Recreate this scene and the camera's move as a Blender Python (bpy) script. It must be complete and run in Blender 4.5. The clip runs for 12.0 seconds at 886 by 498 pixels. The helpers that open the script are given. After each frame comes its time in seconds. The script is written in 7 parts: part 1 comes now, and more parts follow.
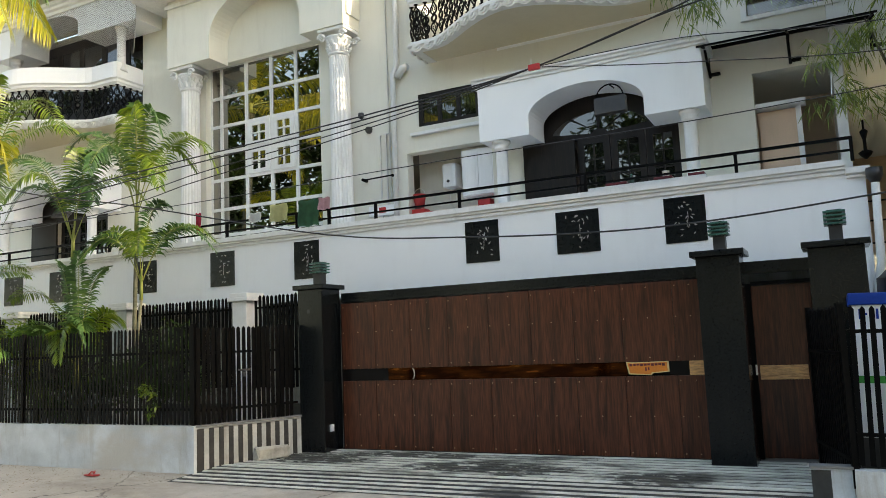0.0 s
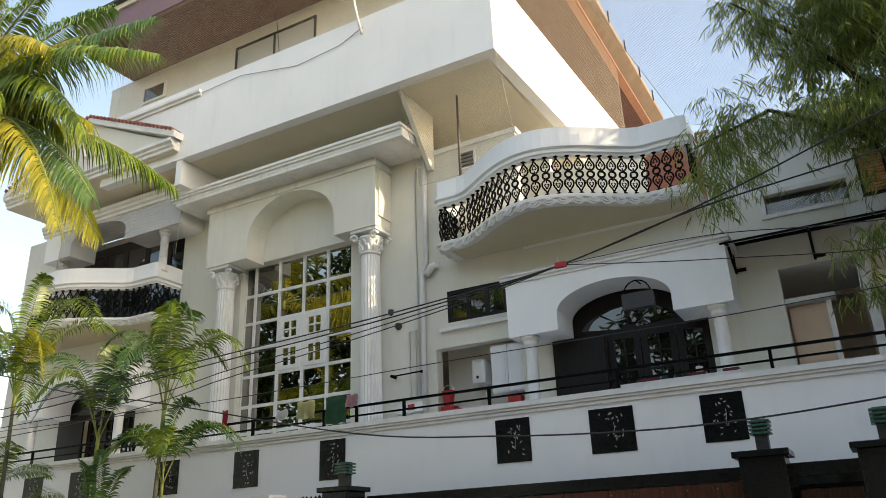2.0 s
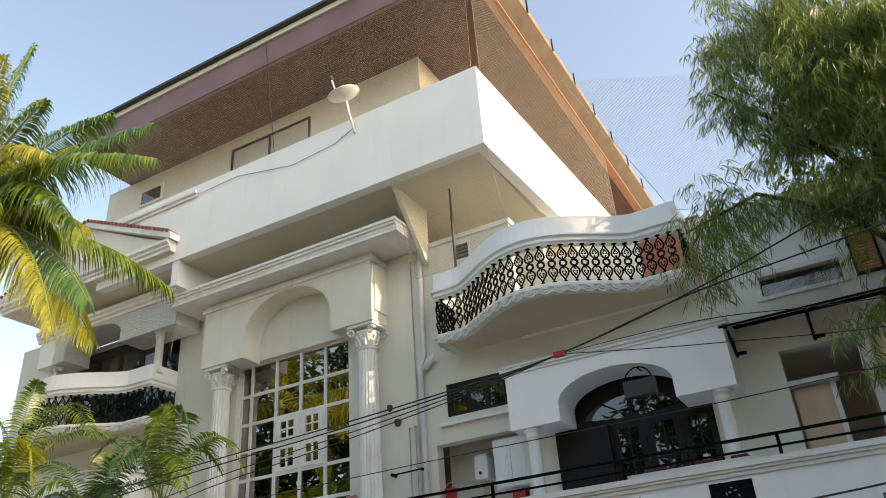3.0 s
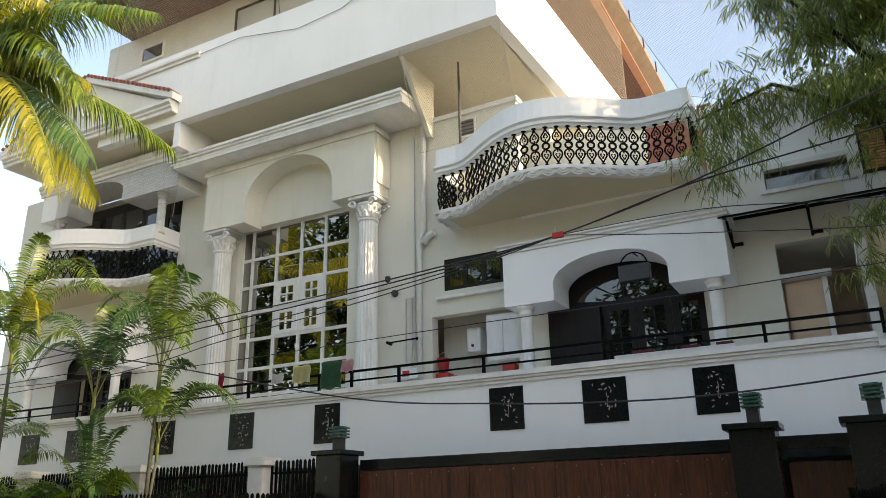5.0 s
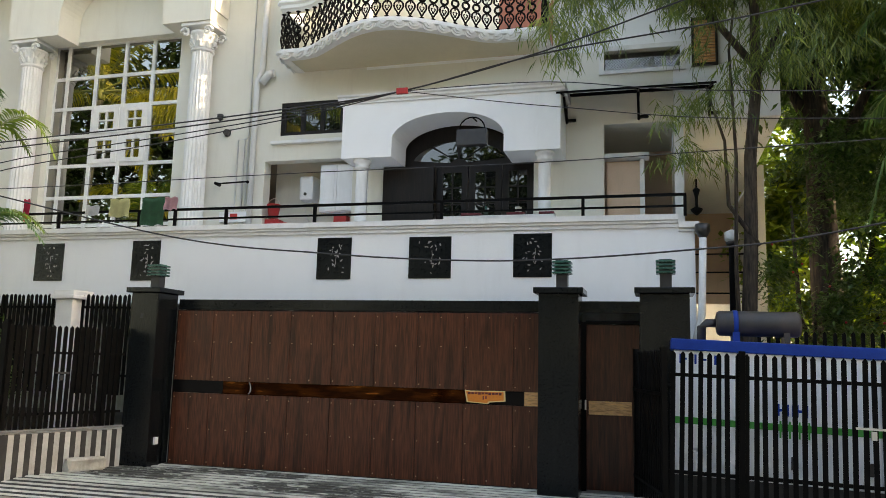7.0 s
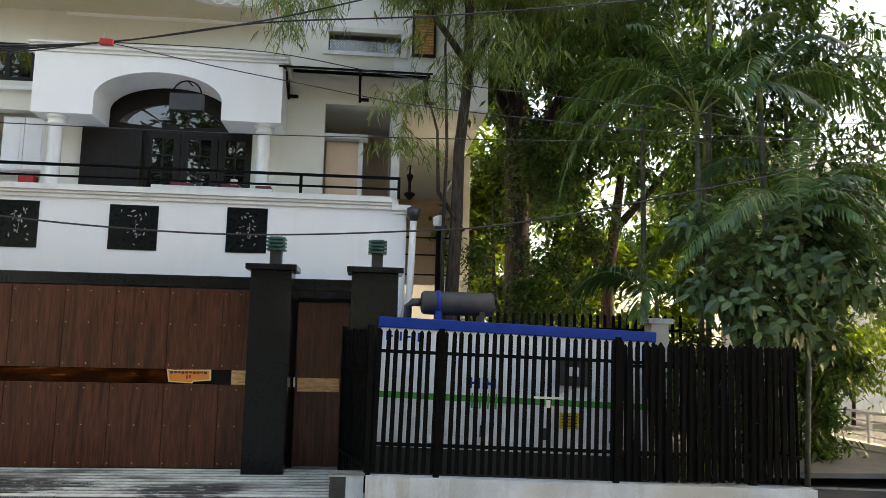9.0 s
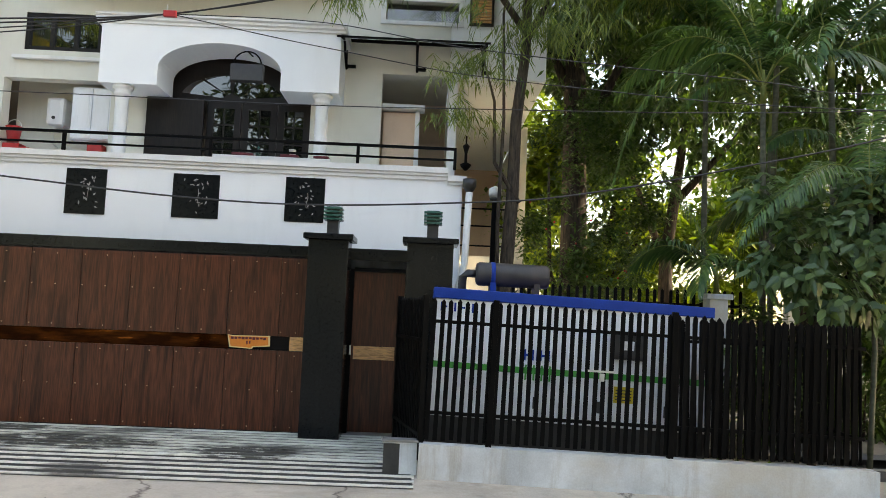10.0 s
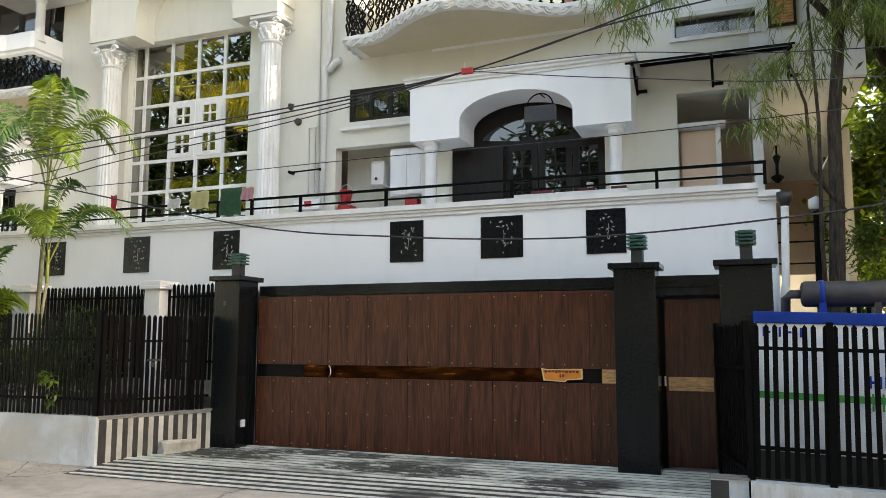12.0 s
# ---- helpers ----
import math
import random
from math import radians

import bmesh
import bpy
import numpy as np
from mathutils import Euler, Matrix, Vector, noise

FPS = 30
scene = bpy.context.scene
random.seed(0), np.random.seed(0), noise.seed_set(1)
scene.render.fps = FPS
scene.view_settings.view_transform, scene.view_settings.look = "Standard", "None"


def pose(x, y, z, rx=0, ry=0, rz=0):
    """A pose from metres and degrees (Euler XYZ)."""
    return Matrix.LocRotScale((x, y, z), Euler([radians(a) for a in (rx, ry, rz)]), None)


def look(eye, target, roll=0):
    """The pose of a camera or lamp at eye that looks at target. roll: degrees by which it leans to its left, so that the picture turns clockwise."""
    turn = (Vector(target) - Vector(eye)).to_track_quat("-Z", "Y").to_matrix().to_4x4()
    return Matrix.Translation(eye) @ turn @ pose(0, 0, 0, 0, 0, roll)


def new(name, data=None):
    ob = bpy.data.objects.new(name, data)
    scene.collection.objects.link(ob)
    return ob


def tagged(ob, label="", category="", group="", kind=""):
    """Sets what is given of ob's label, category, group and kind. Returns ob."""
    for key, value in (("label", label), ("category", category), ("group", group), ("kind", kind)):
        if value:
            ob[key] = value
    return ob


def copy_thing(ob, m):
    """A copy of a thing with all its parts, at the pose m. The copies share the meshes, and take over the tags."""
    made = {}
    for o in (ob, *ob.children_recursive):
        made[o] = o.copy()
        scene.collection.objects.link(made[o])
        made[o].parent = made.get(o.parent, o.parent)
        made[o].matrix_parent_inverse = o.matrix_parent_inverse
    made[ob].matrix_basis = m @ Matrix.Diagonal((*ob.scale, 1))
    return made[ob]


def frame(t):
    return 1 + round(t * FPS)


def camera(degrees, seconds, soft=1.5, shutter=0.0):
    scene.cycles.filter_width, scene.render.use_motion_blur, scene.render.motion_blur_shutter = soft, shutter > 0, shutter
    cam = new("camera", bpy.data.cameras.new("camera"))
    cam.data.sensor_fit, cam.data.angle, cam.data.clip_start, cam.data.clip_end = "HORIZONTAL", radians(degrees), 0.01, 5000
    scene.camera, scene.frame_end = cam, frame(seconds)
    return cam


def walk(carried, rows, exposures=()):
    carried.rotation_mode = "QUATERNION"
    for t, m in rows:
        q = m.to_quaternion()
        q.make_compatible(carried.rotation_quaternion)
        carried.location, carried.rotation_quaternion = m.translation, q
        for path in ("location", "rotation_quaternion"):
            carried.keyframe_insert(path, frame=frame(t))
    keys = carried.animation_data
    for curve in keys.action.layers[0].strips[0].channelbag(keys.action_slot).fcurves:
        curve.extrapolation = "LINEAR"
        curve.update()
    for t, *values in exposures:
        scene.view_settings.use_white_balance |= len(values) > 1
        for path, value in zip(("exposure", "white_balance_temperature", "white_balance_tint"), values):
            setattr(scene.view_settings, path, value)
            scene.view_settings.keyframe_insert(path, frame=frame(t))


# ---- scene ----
cam = camera(59.6, 12.0, soft=0.6)
# seconds, eye, yaw to the left of +y, pitch up, roll
PATH = [
    (0, 0.003, -0.032, 1.572, 26.62, 6.73, -2.45),
    (0.5, 0.002, -0.029, 1.576, 27.15, 10.64, -2.84),
    (1, 0.000, -0.026, 1.578, 27.24, 14.55, -2.52),
    (1.5, 0.001, -0.026, 1.581, 27.89, 18.05, -1.99),
    (2, 0.003, -0.025, 1.586, 28.22, 21.19, -2.28),
    (2.5, 0.001, -0.022, 1.587, 27.69, 24.87, -3.64),
    (2.7, 0.005, -0.022, 1.590, 27.61, 26.30, -4.02),
    (3.1, 0.008, -0.018, 1.591, 27.45, 28.48, -4.52),
    (3.5, 0.009, -0.012, 1.589, 27.28, 29.92, -4.72),
    (3.9, 0.008, -0.007, 1.586, 27.25, 29.81, -4.50),
    (4.3, 0.005, -0.005, 1.583, 27.47, 27.35, -3.71),
    (4.5, 0.004, -0.005, 1.582, 27.71, 24.91, -3.02),
    (5, 0.002, -0.013, 1.579, 28.13, 18.87, -1.07),
    (5.5, 0.002, -0.025, 1.578, 27.91, 13.59, 0.86),
    (6, -0.011, -0.023, 1.579, 26.05, 10.30, 1.77),
    (6.5, -0.018, -0.010, 1.581, 21.66, 8.73, 1.92),
    (7, -0.016, 0.003, 1.586, 15.60, 8.09, 1.46),
    (7.5, -0.015, 0.011, 1.590, 7.98, 7.67, 0.88),
    (7.7, -0.015, 0.017, 1.588, 4.71, 7.39, 0.75),
    (8.1, -0.010, 0.026, 1.582, 0.10, 7.13, 0.71),
    (8.5, -0.001, 0.034, 1.576, -3.22, 7.08, 0.89),
    (8.9, 0.007, 0.039, 1.574, -5.13, 7.04, 1.17),
    (9.3, 0.010, 0.041, 1.579, -5.52, 6.80, 1.44),
    (9.5, 0.008, 0.041, 1.586, -5.26, 6.54, 1.58),
    (10, 0.009, 0.033, 1.583, -1.27, 4.70, 2.40),
    (10.5, 0.007, 0.030, 1.582, 4.29, 3.29, 2.03),
    (11, 0.008, 0.020, 1.583, 10.04, 3.72, 1.05),
    (11.5, 0.005, 0.012, 1.582, 15.88, 5.33, 0.48),
    (12, 0.003, 0.004, 1.584, 21.03, 6.57, 0.08),
]


def aim(x, y, z, yaw, pitch, roll):
    a, b = radians(yaw), radians(pitch)
    way = Vector((-math.sin(a) * math.cos(b), math.cos(a) * math.cos(b), math.sin(b)))
    return look((x, y, z), Vector((x, y, z)) + 2 * way, roll)


walk(cam, [(t, aim(*row)) for t, *row in PATH], exposures=[(0.0, 2.28, 8250, 9), (1.0, 2.03, 8550, 11), (2.5, 1.62, 8350, 11), (4.5, 1.62, 8350, 11), (5.5, 2.08, 8550, 11), (6.5, 2.33, 8650, 12), (7.5, 2.38, 8650, 13), (9.5, 2.53, 8650, 13), (10.5, 2.8, 8650, 13), (11.2, 2.65, 8650, 13), (12.0, 2.55, 8650, 13)])

# ---- light: low sun from the right, behind the house line; open sky over the street ----
SUN_ELEV, SUN_AZ = 26.0, 6.0   # azimuth from +x towards +y
world = bpy.data.worlds.new("sky")
scene.world = world
world.use_nodes = True
wn = world.node_tree
sky = wn.nodes.new("ShaderNodeTexSky")
sky.sky_type = "NISHITA"
sky.sun_disc = False
sky.sun_elevation = radians(SUN_ELEV)
sky.sun_rotation = radians(90 - SUN_AZ)
sky.dust_density = 2.0
wn.links.new(sky.outputs[0], wn.nodes["Background"].inputs[0])
wn.nodes["Background"].inputs[1].default_value = 0.15
sun_data = bpy.data.lights.new("sun", "SUN")
sun_data.energy, sun_data.angle, sun_data.color = 1.75, radians(0.6), (1.0, 0.9, 0.74)
sun = new("sun", sun_data)
sun.matrix_world = look((0, 0, 0), (-math.cos(radians(SUN_AZ)) * math.cos(radians(SUN_ELEV)),
                                    -math.sin(radians(SUN_AZ)) * math.cos(radians(SUN_ELEV)), -math.sin(radians(SUN_ELEV))))
sun.location = (20, 10, 30)


# ---- materials ----
def material(name, rough=0.6, metal=0.0):
    m = bpy.data.materials.new(name)
    m.use_nodes = True
    b = m.node_tree.nodes["Principled BSDF"]
    b.inputs["Roughness"].default_value, b.inputs["Metallic"].default_value = rough, metal
    return m, m.node_tree, b


def noise_node(nt, scale, detail=6.0, rough=0.6, stretch=(1, 1, 1), rot=(0, 0, 0), space="Object"):
    tc, mp, nz = nt.nodes.new("ShaderNodeTexCoord"), nt.nodes.new("ShaderNodeMapping"), nt.nodes.new("ShaderNodeTexNoise")
    mp.inputs["Scale"].default_value, mp.inputs["Rotation"].default_value = stretch, rot
    nz.inputs["Scale"].default_value, nz.inputs["Detail"].default_value, nz.inputs["Roughness"].default_value = scale, detail, rough
    nt.links.new(tc.outputs[space], mp.inputs[0])
    nt.links.new(mp.outputs[0], nz.inputs[0])
    return nz


def ramp(nt, src, stops):
    r = nt.nodes.new("ShaderNodeValToRGB")
    e = r.color_ramp.elements
    while len(e) < len(stops):
        e.new(0.5)
    for k, (p, c) in enumerate(stops):
        e[k].position, e[k].color = p, (*c, 1)
    nt.links.new(src, r.inputs[0])
    return r


def mix(nt, fac, a, b, mode="MIX"):
    n = nt.nodes.new("ShaderNodeMix")
    n.data_type, n.blend_type = "RGBA", mode
    for sock, v in ((n.inputs[0], fac), (n.inputs[6], a), (n.inputs[7], b)):
        if isinstance(v, (int, float)):
            sock.default_value = v
        elif isinstance(v, tuple):
            sock.default_value = (*v, 1)
        else:
            nt.links.new(v, sock)
    return n.outputs[2]


def bump(nt, b, src, strength=0.2, dist=0.01):
    n = nt.nodes.new("ShaderNodeBump")
    n.inputs["Strength"].default_value, n.inputs["Distance"].default_value = strength, dist
    nt.links.new(src, n.inputs["Height"])
    nt.links.new(n.outputs[0], b.inputs["Normal"])


def surface(name, a, c, scale=3.0, rough=0.7, stain=None, stain_amount=0.3, grain=60.0, relief=0.15, stretch=(1, 1, 1), metal=0.0, piece=0.0, spec=0.5, blotch=None):
    """Two colours mottled at a large scale, a fine grain, and vertical streaks of stain."""
    m, nt, b = material(name, rough, metal)
    big, fine = noise_node(nt, scale, 5.0, 0.6, stretch), noise_node(nt, grain, 3.0, 0.6, stretch)
    col = ramp(nt, big.outputs["Fac"], [(0.35, a), (0.65, c)]).outputs[0]
    if stain:
        st = noise_node(nt, 1.6, 8.0, 0.7, (2.5, 2.5, 0.35))
        k = ramp(nt, st.outputs["Fac"], [(0.52, (0, 0, 0)), (0.75, (stain_amount,) * 3)])
        col = mix(nt, k.outputs[0], col, stain)
    if blotch:
        st = noise_node(nt, 0.75, 7.0, 0.62, (0.6, 1.4, 1))
        k = ramp(nt, st.outputs["Fac"], [(0.53, (0, 0, 0)), (0.64, (0.85,) * 3)])
        col = mix(nt, k.outputs[0], col, blotch)
    if piece:
        info = nt.nodes.new("ShaderNodeObjectInfo")
        k = ramp(nt, info.outputs["Random"], [(0.0, (1 - piece,) * 3), (1.0, (1.0, 1.0, 1.0))])
        col = mix(nt, 1.0, col, k.outputs[0], "MULTIPLY")
    g = ramp(nt, fine.outputs["Fac"], [(0.3, (0.88,) * 3), (0.7, (1.0,) * 3)])
    col = mix(nt, 1.0, col, g.outputs[0], "MULTIPLY")
    nt.links.new(col, b.inputs["Base Color"])
    b.inputs["Specular IOR Level"].default_value = spec
    r = ramp(nt, big.outputs["Fac"], [(0.3, (max(rough - 0.08, 0.02),) * 3), (0.7, (min(rough + 0.08, 1),) * 3)])
    nt.links.new(r.outputs[0], b.inputs["Roughness"])
    if relief:
        bump(nt, b, fine.outputs["Fac"], relief, 0.004)
    return m


def wood(name, dark, light, rough=0.45, axis=2):
    m, nt, b = material(name, rough)
    s = [14.0, 14.0, 14.0]
    s[axis] = 0.9
    info = nt.nodes.new("ShaderNodeObjectInfo")
    tc, mp = nt.nodes.new("ShaderNodeTexCoord"), nt.nodes.new("ShaderNodeMapping")
    mul = nt.nodes.new("ShaderNodeVectorMath")
    mul.operation = "SCALE"
    mul.inputs[0].default_value = (7.0, 3.0, 19.0)
    nt.links.new(info.outputs["Random"], mul.inputs["Scale"])
    nt.links.new(mul.outputs[0], mp.inputs["Location"])
    nt.links.new(tc.outputs["Object"], mp.inputs[0])
    mp.inputs["Scale"].default_value = s
    n1, n2 = nt.nodes.new("ShaderNodeTexNoise"), nt.nodes.new("ShaderNodeTexNoise")
    n1.inputs["Scale"].default_value, n1.inputs["Detail"].default_value, n1.inputs["Distortion"].default_value = 0.8, 6, 0.6
    n2.inputs["Scale"].default_value, n2.inputs["Detail"].default_value = 5.0, 4
    nt.links.new(mp.outputs[0], n1.inputs[0])
    nt.links.new(mp.outputs[0], n2.inputs[0])
    col = ramp(nt, n1.outputs["Fac"], [(0.3, dark), (0.52, light), (0.72, dark)]).outputs[0]
    g = ramp(nt, n2.outputs["Fac"], [(0.3, (0.5,) * 3), (0.7, (1.28,) * 3)]).outputs[0]
    col = mix(nt, 1.0, col, g, "MULTIPLY")
    b.inputs["Specular IOR Level"].default_value = 0.28
    nt.links.new(col, b.inputs["Base Color"])
    bump(nt, b, n2.outputs["Fac"], 0.12, 0.003)
    return m


def leaf_mat(name, a, c, glow=0.35):
    m, nt, b = material(name, 0.36)
    geo = nt.nodes.new("ShaderNodeNewGeometry")
    col = ramp(nt, geo.outputs["Random Per Island"], [(0.0, a), (1.0, c)]).outputs[0]
    nt.links.new(col, b.inputs["Base Color"])
    tr, mx = nt.nodes.new("ShaderNodeBsdfTranslucent"), nt.nodes.new("ShaderNodeMixShader")
    nt.links.new(mix(nt, 1.0, col, (1.3, 1.45, 0.55), "MULTIPLY"), tr.inputs[0])
    mx.inputs[0].default_value = glow
    out = nt.nodes["Material Output"]
    nt.links.new(b.outputs[0], mx.inputs[1])
    nt.links.new(tr.outputs[0], mx.inputs[2])
    nt.links.new(mx.outputs[0], out.inputs[0])
    return m


WHITE = surface("white_wall_paint", (0.89, 0.905, 0.91), (0.845, 0.865, 0.87), 0.8, 0.62, (0.42, 0.42, 0.38), 0.12, 90, 0.1)
# cream darkened to carry the shade under the balcony slabs
SHADED_CREAM = surface("shade_dark_cream_paint", (0.66, 0.59, 0.43), (0.59, 0.525, 0.38), 0.6, 0.65, (0.5, 0.44, 0.32), 0.2, 90, 0.1)
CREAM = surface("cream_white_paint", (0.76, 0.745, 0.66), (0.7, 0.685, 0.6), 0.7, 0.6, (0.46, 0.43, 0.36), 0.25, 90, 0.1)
# lighter copy of the soffit cream, with bounced light put into the colour
BOUNCE_CREAM = surface("bounce_bright_cream_paint", (0.72, 0.67, 0.53), (0.66, 0.61, 0.48), 0.6, 0.65, (0.5, 0.44, 0.32), 0.2, 90, 0.1)
TRIM = surface("white_trim_paint", (0.82, 0.82, 0.8), (0.72, 0.72, 0.7), 2.5, 0.55, (0.35, 0.34, 0.3), 0.35, 120, 0.12)
TERRA = surface("terracotta_paint", (0.36, 0.14, 0.095), (0.3, 0.11, 0.075), 1.0, 0.7, (0.2, 0.09, 0.07), 0.3)
PEACH = surface("peach_paint", (0.72, 0.52, 0.38), (0.66, 0.47, 0.34), 1.0, 0.7, (0.4, 0.3, 0.22), 0.3)
# dark grey of roof and copings; indoors it carries the room shade in its colour
SLATE_AND_SHADE = surface("shaded_concrete", (0.12, 0.12, 0.12), (0.2, 0.2, 0.19), 1.5, 0.85)
GRANITE = surface("black_granite", (0.0035, 0.0048, 0.0052), (0.009, 0.011, 0.012), 40, 0.2, (0.03, 0.032, 0.032), 0.2, 220, 0.02, spec=0.2)
IRON = surface("black_iron_paint", (0.0022, 0.0023, 0.0024), (0.005, 0.005, 0.005), 6, 0.5, (0.014, 0.011, 0.009), 0.25, 150, 0.1, piece=0.35, spec=0.06)
GATE_WOOD = wood("red_brown_gate_laminate", (0.034, 0.0115, 0.0068), (0.098, 0.031, 0.0155), 0.3)
DARK_WOOD = wood("dark_brown_door_wood", (0.0045, 0.003, 0.0025), (0.011, 0.007, 0.005), 0.45)
SOFFIT = wood("brown_soffit_board", (0.1, 0.045, 0.038), (0.155, 0.072, 0.058), 0.55, axis=0)
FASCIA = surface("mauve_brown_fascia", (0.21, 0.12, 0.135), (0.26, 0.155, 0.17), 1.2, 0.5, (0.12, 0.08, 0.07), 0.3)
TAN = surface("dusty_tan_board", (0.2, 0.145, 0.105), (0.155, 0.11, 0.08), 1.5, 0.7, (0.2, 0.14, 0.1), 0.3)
# side fascia: warm sun and bounce are painted in as orange
SUNLIT_BOARD = surface("sunlight_tinted_board", (0.42, 0.2, 0.13), (0.36, 0.165, 0.1), 1.2, 0.55, (0.2, 0.1, 0.07), 0.25)
CONCRETE = surface("pale_street_concrete", (0.53, 0.485, 0.41), (0.43, 0.39, 0.33), 0.9, 0.85, (0.25, 0.225, 0.19), 0.5, 45, 0.4)
_nt = CONCRETE.node_tree
_b = _nt.nodes["Principled BSDF"]
_old = _b.inputs["Base Color"].links[0].from_socket
_tc, _vo, _wp = _nt.nodes.new("ShaderNodeTexCoord"), _nt.nodes.new("ShaderNodeTexVoronoi"), noise_node(_nt, 1.1, 6.0, 0.65)
_vo.feature = "DISTANCE_TO_EDGE"
_vo.inputs["Scale"].default_value = 0.3
_ad = _nt.nodes.new("ShaderNodeVectorMath")
_ad.operation = "MULTIPLY_ADD"
_ad.inputs[1].default_value = (0.9, 0.9, 0.0)
_nt.links.new(_wp.outputs["Color"], _ad.inputs[0])
_nt.links.new(_tc.outputs["Object"], _ad.inputs[2])
_nt.links.new(_ad.outputs[0], _vo.inputs["Vector"])
_cr = ramp(_nt, _vo.outputs["Distance"], [(0.0, (0.8,) * 3), (0.006, (0, 0, 0))])
_dirt = noise_node(_nt, 0.45, 8.0, 0.7, (0.5, 1, 1))
_dk = ramp(_nt, _dirt.outputs["Fac"], [(0.5, (0, 0, 0)), (0.62, (0.6,) * 3)])
_c2 = mix(_nt, _dk.outputs[0], _old, (0.2, 0.165, 0.125))
_nt.links.new(mix(_nt, _cr.outputs[0], _c2, (0.05, 0.04, 0.035)), _b.inputs["Base Color"])
WET = surface("damp_concrete", (0.25, 0.22, 0.18), (0.19, 0.165, 0.135), 2, 0.5, None, 0, 45, 0.3)
FROST = surface("frosted_pane", (0.55, 0.58, 0.55), (0.48, 0.5, 0.48), 2, 0.3)
# darker copy of the net cord, portico shade put into its colour
NET_DARK = surface("shade_dark_net_cord", (0.07, 0.058, 0.05), (0.045, 0.038, 0.033), 3, 0.8)
NET = surface("nylon_net_cord", (0.42, 0.39, 0.33), (0.33, 0.3, 0.26), 3, 0.8)
PLINTH = surface("grey_washed_plaster", (0.66, 0.7, 0.72), (0.44, 0.47, 0.485), 1.6, 0.8, (0.28, 0.22, 0.15), 0.75, 50, 0.45, blotch=(0.5, 0.47, 0.41))
PLINTH_WHITE = surface("grubby_white_stripe", (0.58, 0.59, 0.56), (0.42, 0.42, 0.38), 3, 0.75, (0.2, 0.15, 0.1), 0.5, 60, 0.3, piece=0.3)
STRIPE_W = surface("worn_white_stripe", (0.8, 0.785, 0.72), (0.62, 0.605, 0.55), 4, 0.75, (0.16, 0.13, 0.1), 0.4, 60, 0.3, piece=0.15, blotch=(0.05, 0.045, 0.04))
_nt = STRIPE_W.node_tree
_b = _nt.nodes["Principled BSDF"]
_old = _b.inputs["Base Color"].links[0].from_socket
_geo, _wob, _fl = _nt.nodes.new("ShaderNodeTexCoord"), noise_node(_nt, 2.2, 8.0, 0.75), noise_node(_nt, 9.0, 6.0, 0.7, (0.35, 2.2, 1))
_sum = None
for _c, _s in (((-6.7, 9.15, 0), (0.75, 1.7, 0)), ((-4.0, 8.85, 0), (0.62, 2.0, 0)), ((-1.9, 8.6, 0), (1.1, 2.2, 0)), ((-5.3, 9.6, 0), (0.6, 3.2, 0))):
    _m = _nt.nodes.new("ShaderNodeVectorMath")
    _m.operation = "SUBTRACT"
    _m.inputs[1].default_value = _c
    _k = _nt.nodes.new("ShaderNodeVectorMath")
    _k.operation = "MULTIPLY"
    _k.inputs[1].default_value = _s
    _l = _nt.nodes.new("ShaderNodeVectorMath")
    _l.operation = "LENGTH"
    _nt.links.new(_geo.outputs["Object"], _m.inputs[0])
    _nt.links.new(_m.outputs[0], _k.inputs[0])
    _nt.links.new(_k.outputs[0], _l.inputs[0])
    _spot = ramp(_nt, _l.outputs["Value"], [(0.0, (1, 1, 1)), (1.0, (0, 0, 0))]).outputs[0]
    _sum = _spot if _sum is None else mix(_nt, 1.0, _sum, _spot, "LIGHTEN")
_flk = ramp(_nt, _fl.outputs["Fac"], [(0.38, (0.15,) * 3), (0.62, (1.0,) * 3)]).outputs[0]
_mask = mix(_nt, 1.0, mix(_nt, 1.0, _sum, ramp(_nt, _wob.outputs["Fac"], [(0.35, (0.2,) * 3), (0.6, (1.6,) * 3)]).outputs[0], "MULTIPLY"), _flk, "MULTIPLY")
_k = ramp(_nt, _mask, [(0.08, (0, 0, 0)), (0.3, (0.93,) * 3)]).outputs[0]
_nt.links.new(mix(_nt, _k, _old, (0.03, 0.027, 0.023)), _b.inputs["Base Color"])
STRIPE_B = surface("worn_black_stripe", (0.018, 0.019, 0.018), (0.05, 0.05, 0.046), 5, 0.7, None, 0.3, 60, 0.3, piece=0.2)
ASPHALT = surface("asphalt", (0.045, 0.045, 0.048), (0.075, 0.075, 0.078), 2.0, 0.9, None, 0, 120, 0.5)
STONE = surface("rough_grey_stone", (0.5, 0.49, 0.42), (0.36, 0.35, 0.3), 7, 0.9, (0.12, 0.12, 0.1), 0.4, 40, 0.6)
PIPE = surface("grey_white_pipe", (0.76, 0.77, 0.75), (0.68, 0.685, 0.67), 3, 0.45, (0.3, 0.28, 0.24), 0.4)
PAINT_GEN = surface("white_enamel_steel", (0.86, 0.87, 0.88), (0.82, 0.83, 0.84), 2, 0.35, (0.45, 0.42, 0.36), 0.25, 150, 0.03)
BLUE = surface("blue_enamel", (0.002, 0.035, 0.25), (0.003, 0.05, 0.32), 3, 0.4, spec=0.2)
GREEN = surface("green_enamel", (0.03, 0.3, 0.05), (0.04, 0.36, 0.06), 3, 0.4)
YELLOW = surface("yellow_label", (0.65, 0.5, 0.02), (0.6, 0.44, 0.02), 8, 0.5)
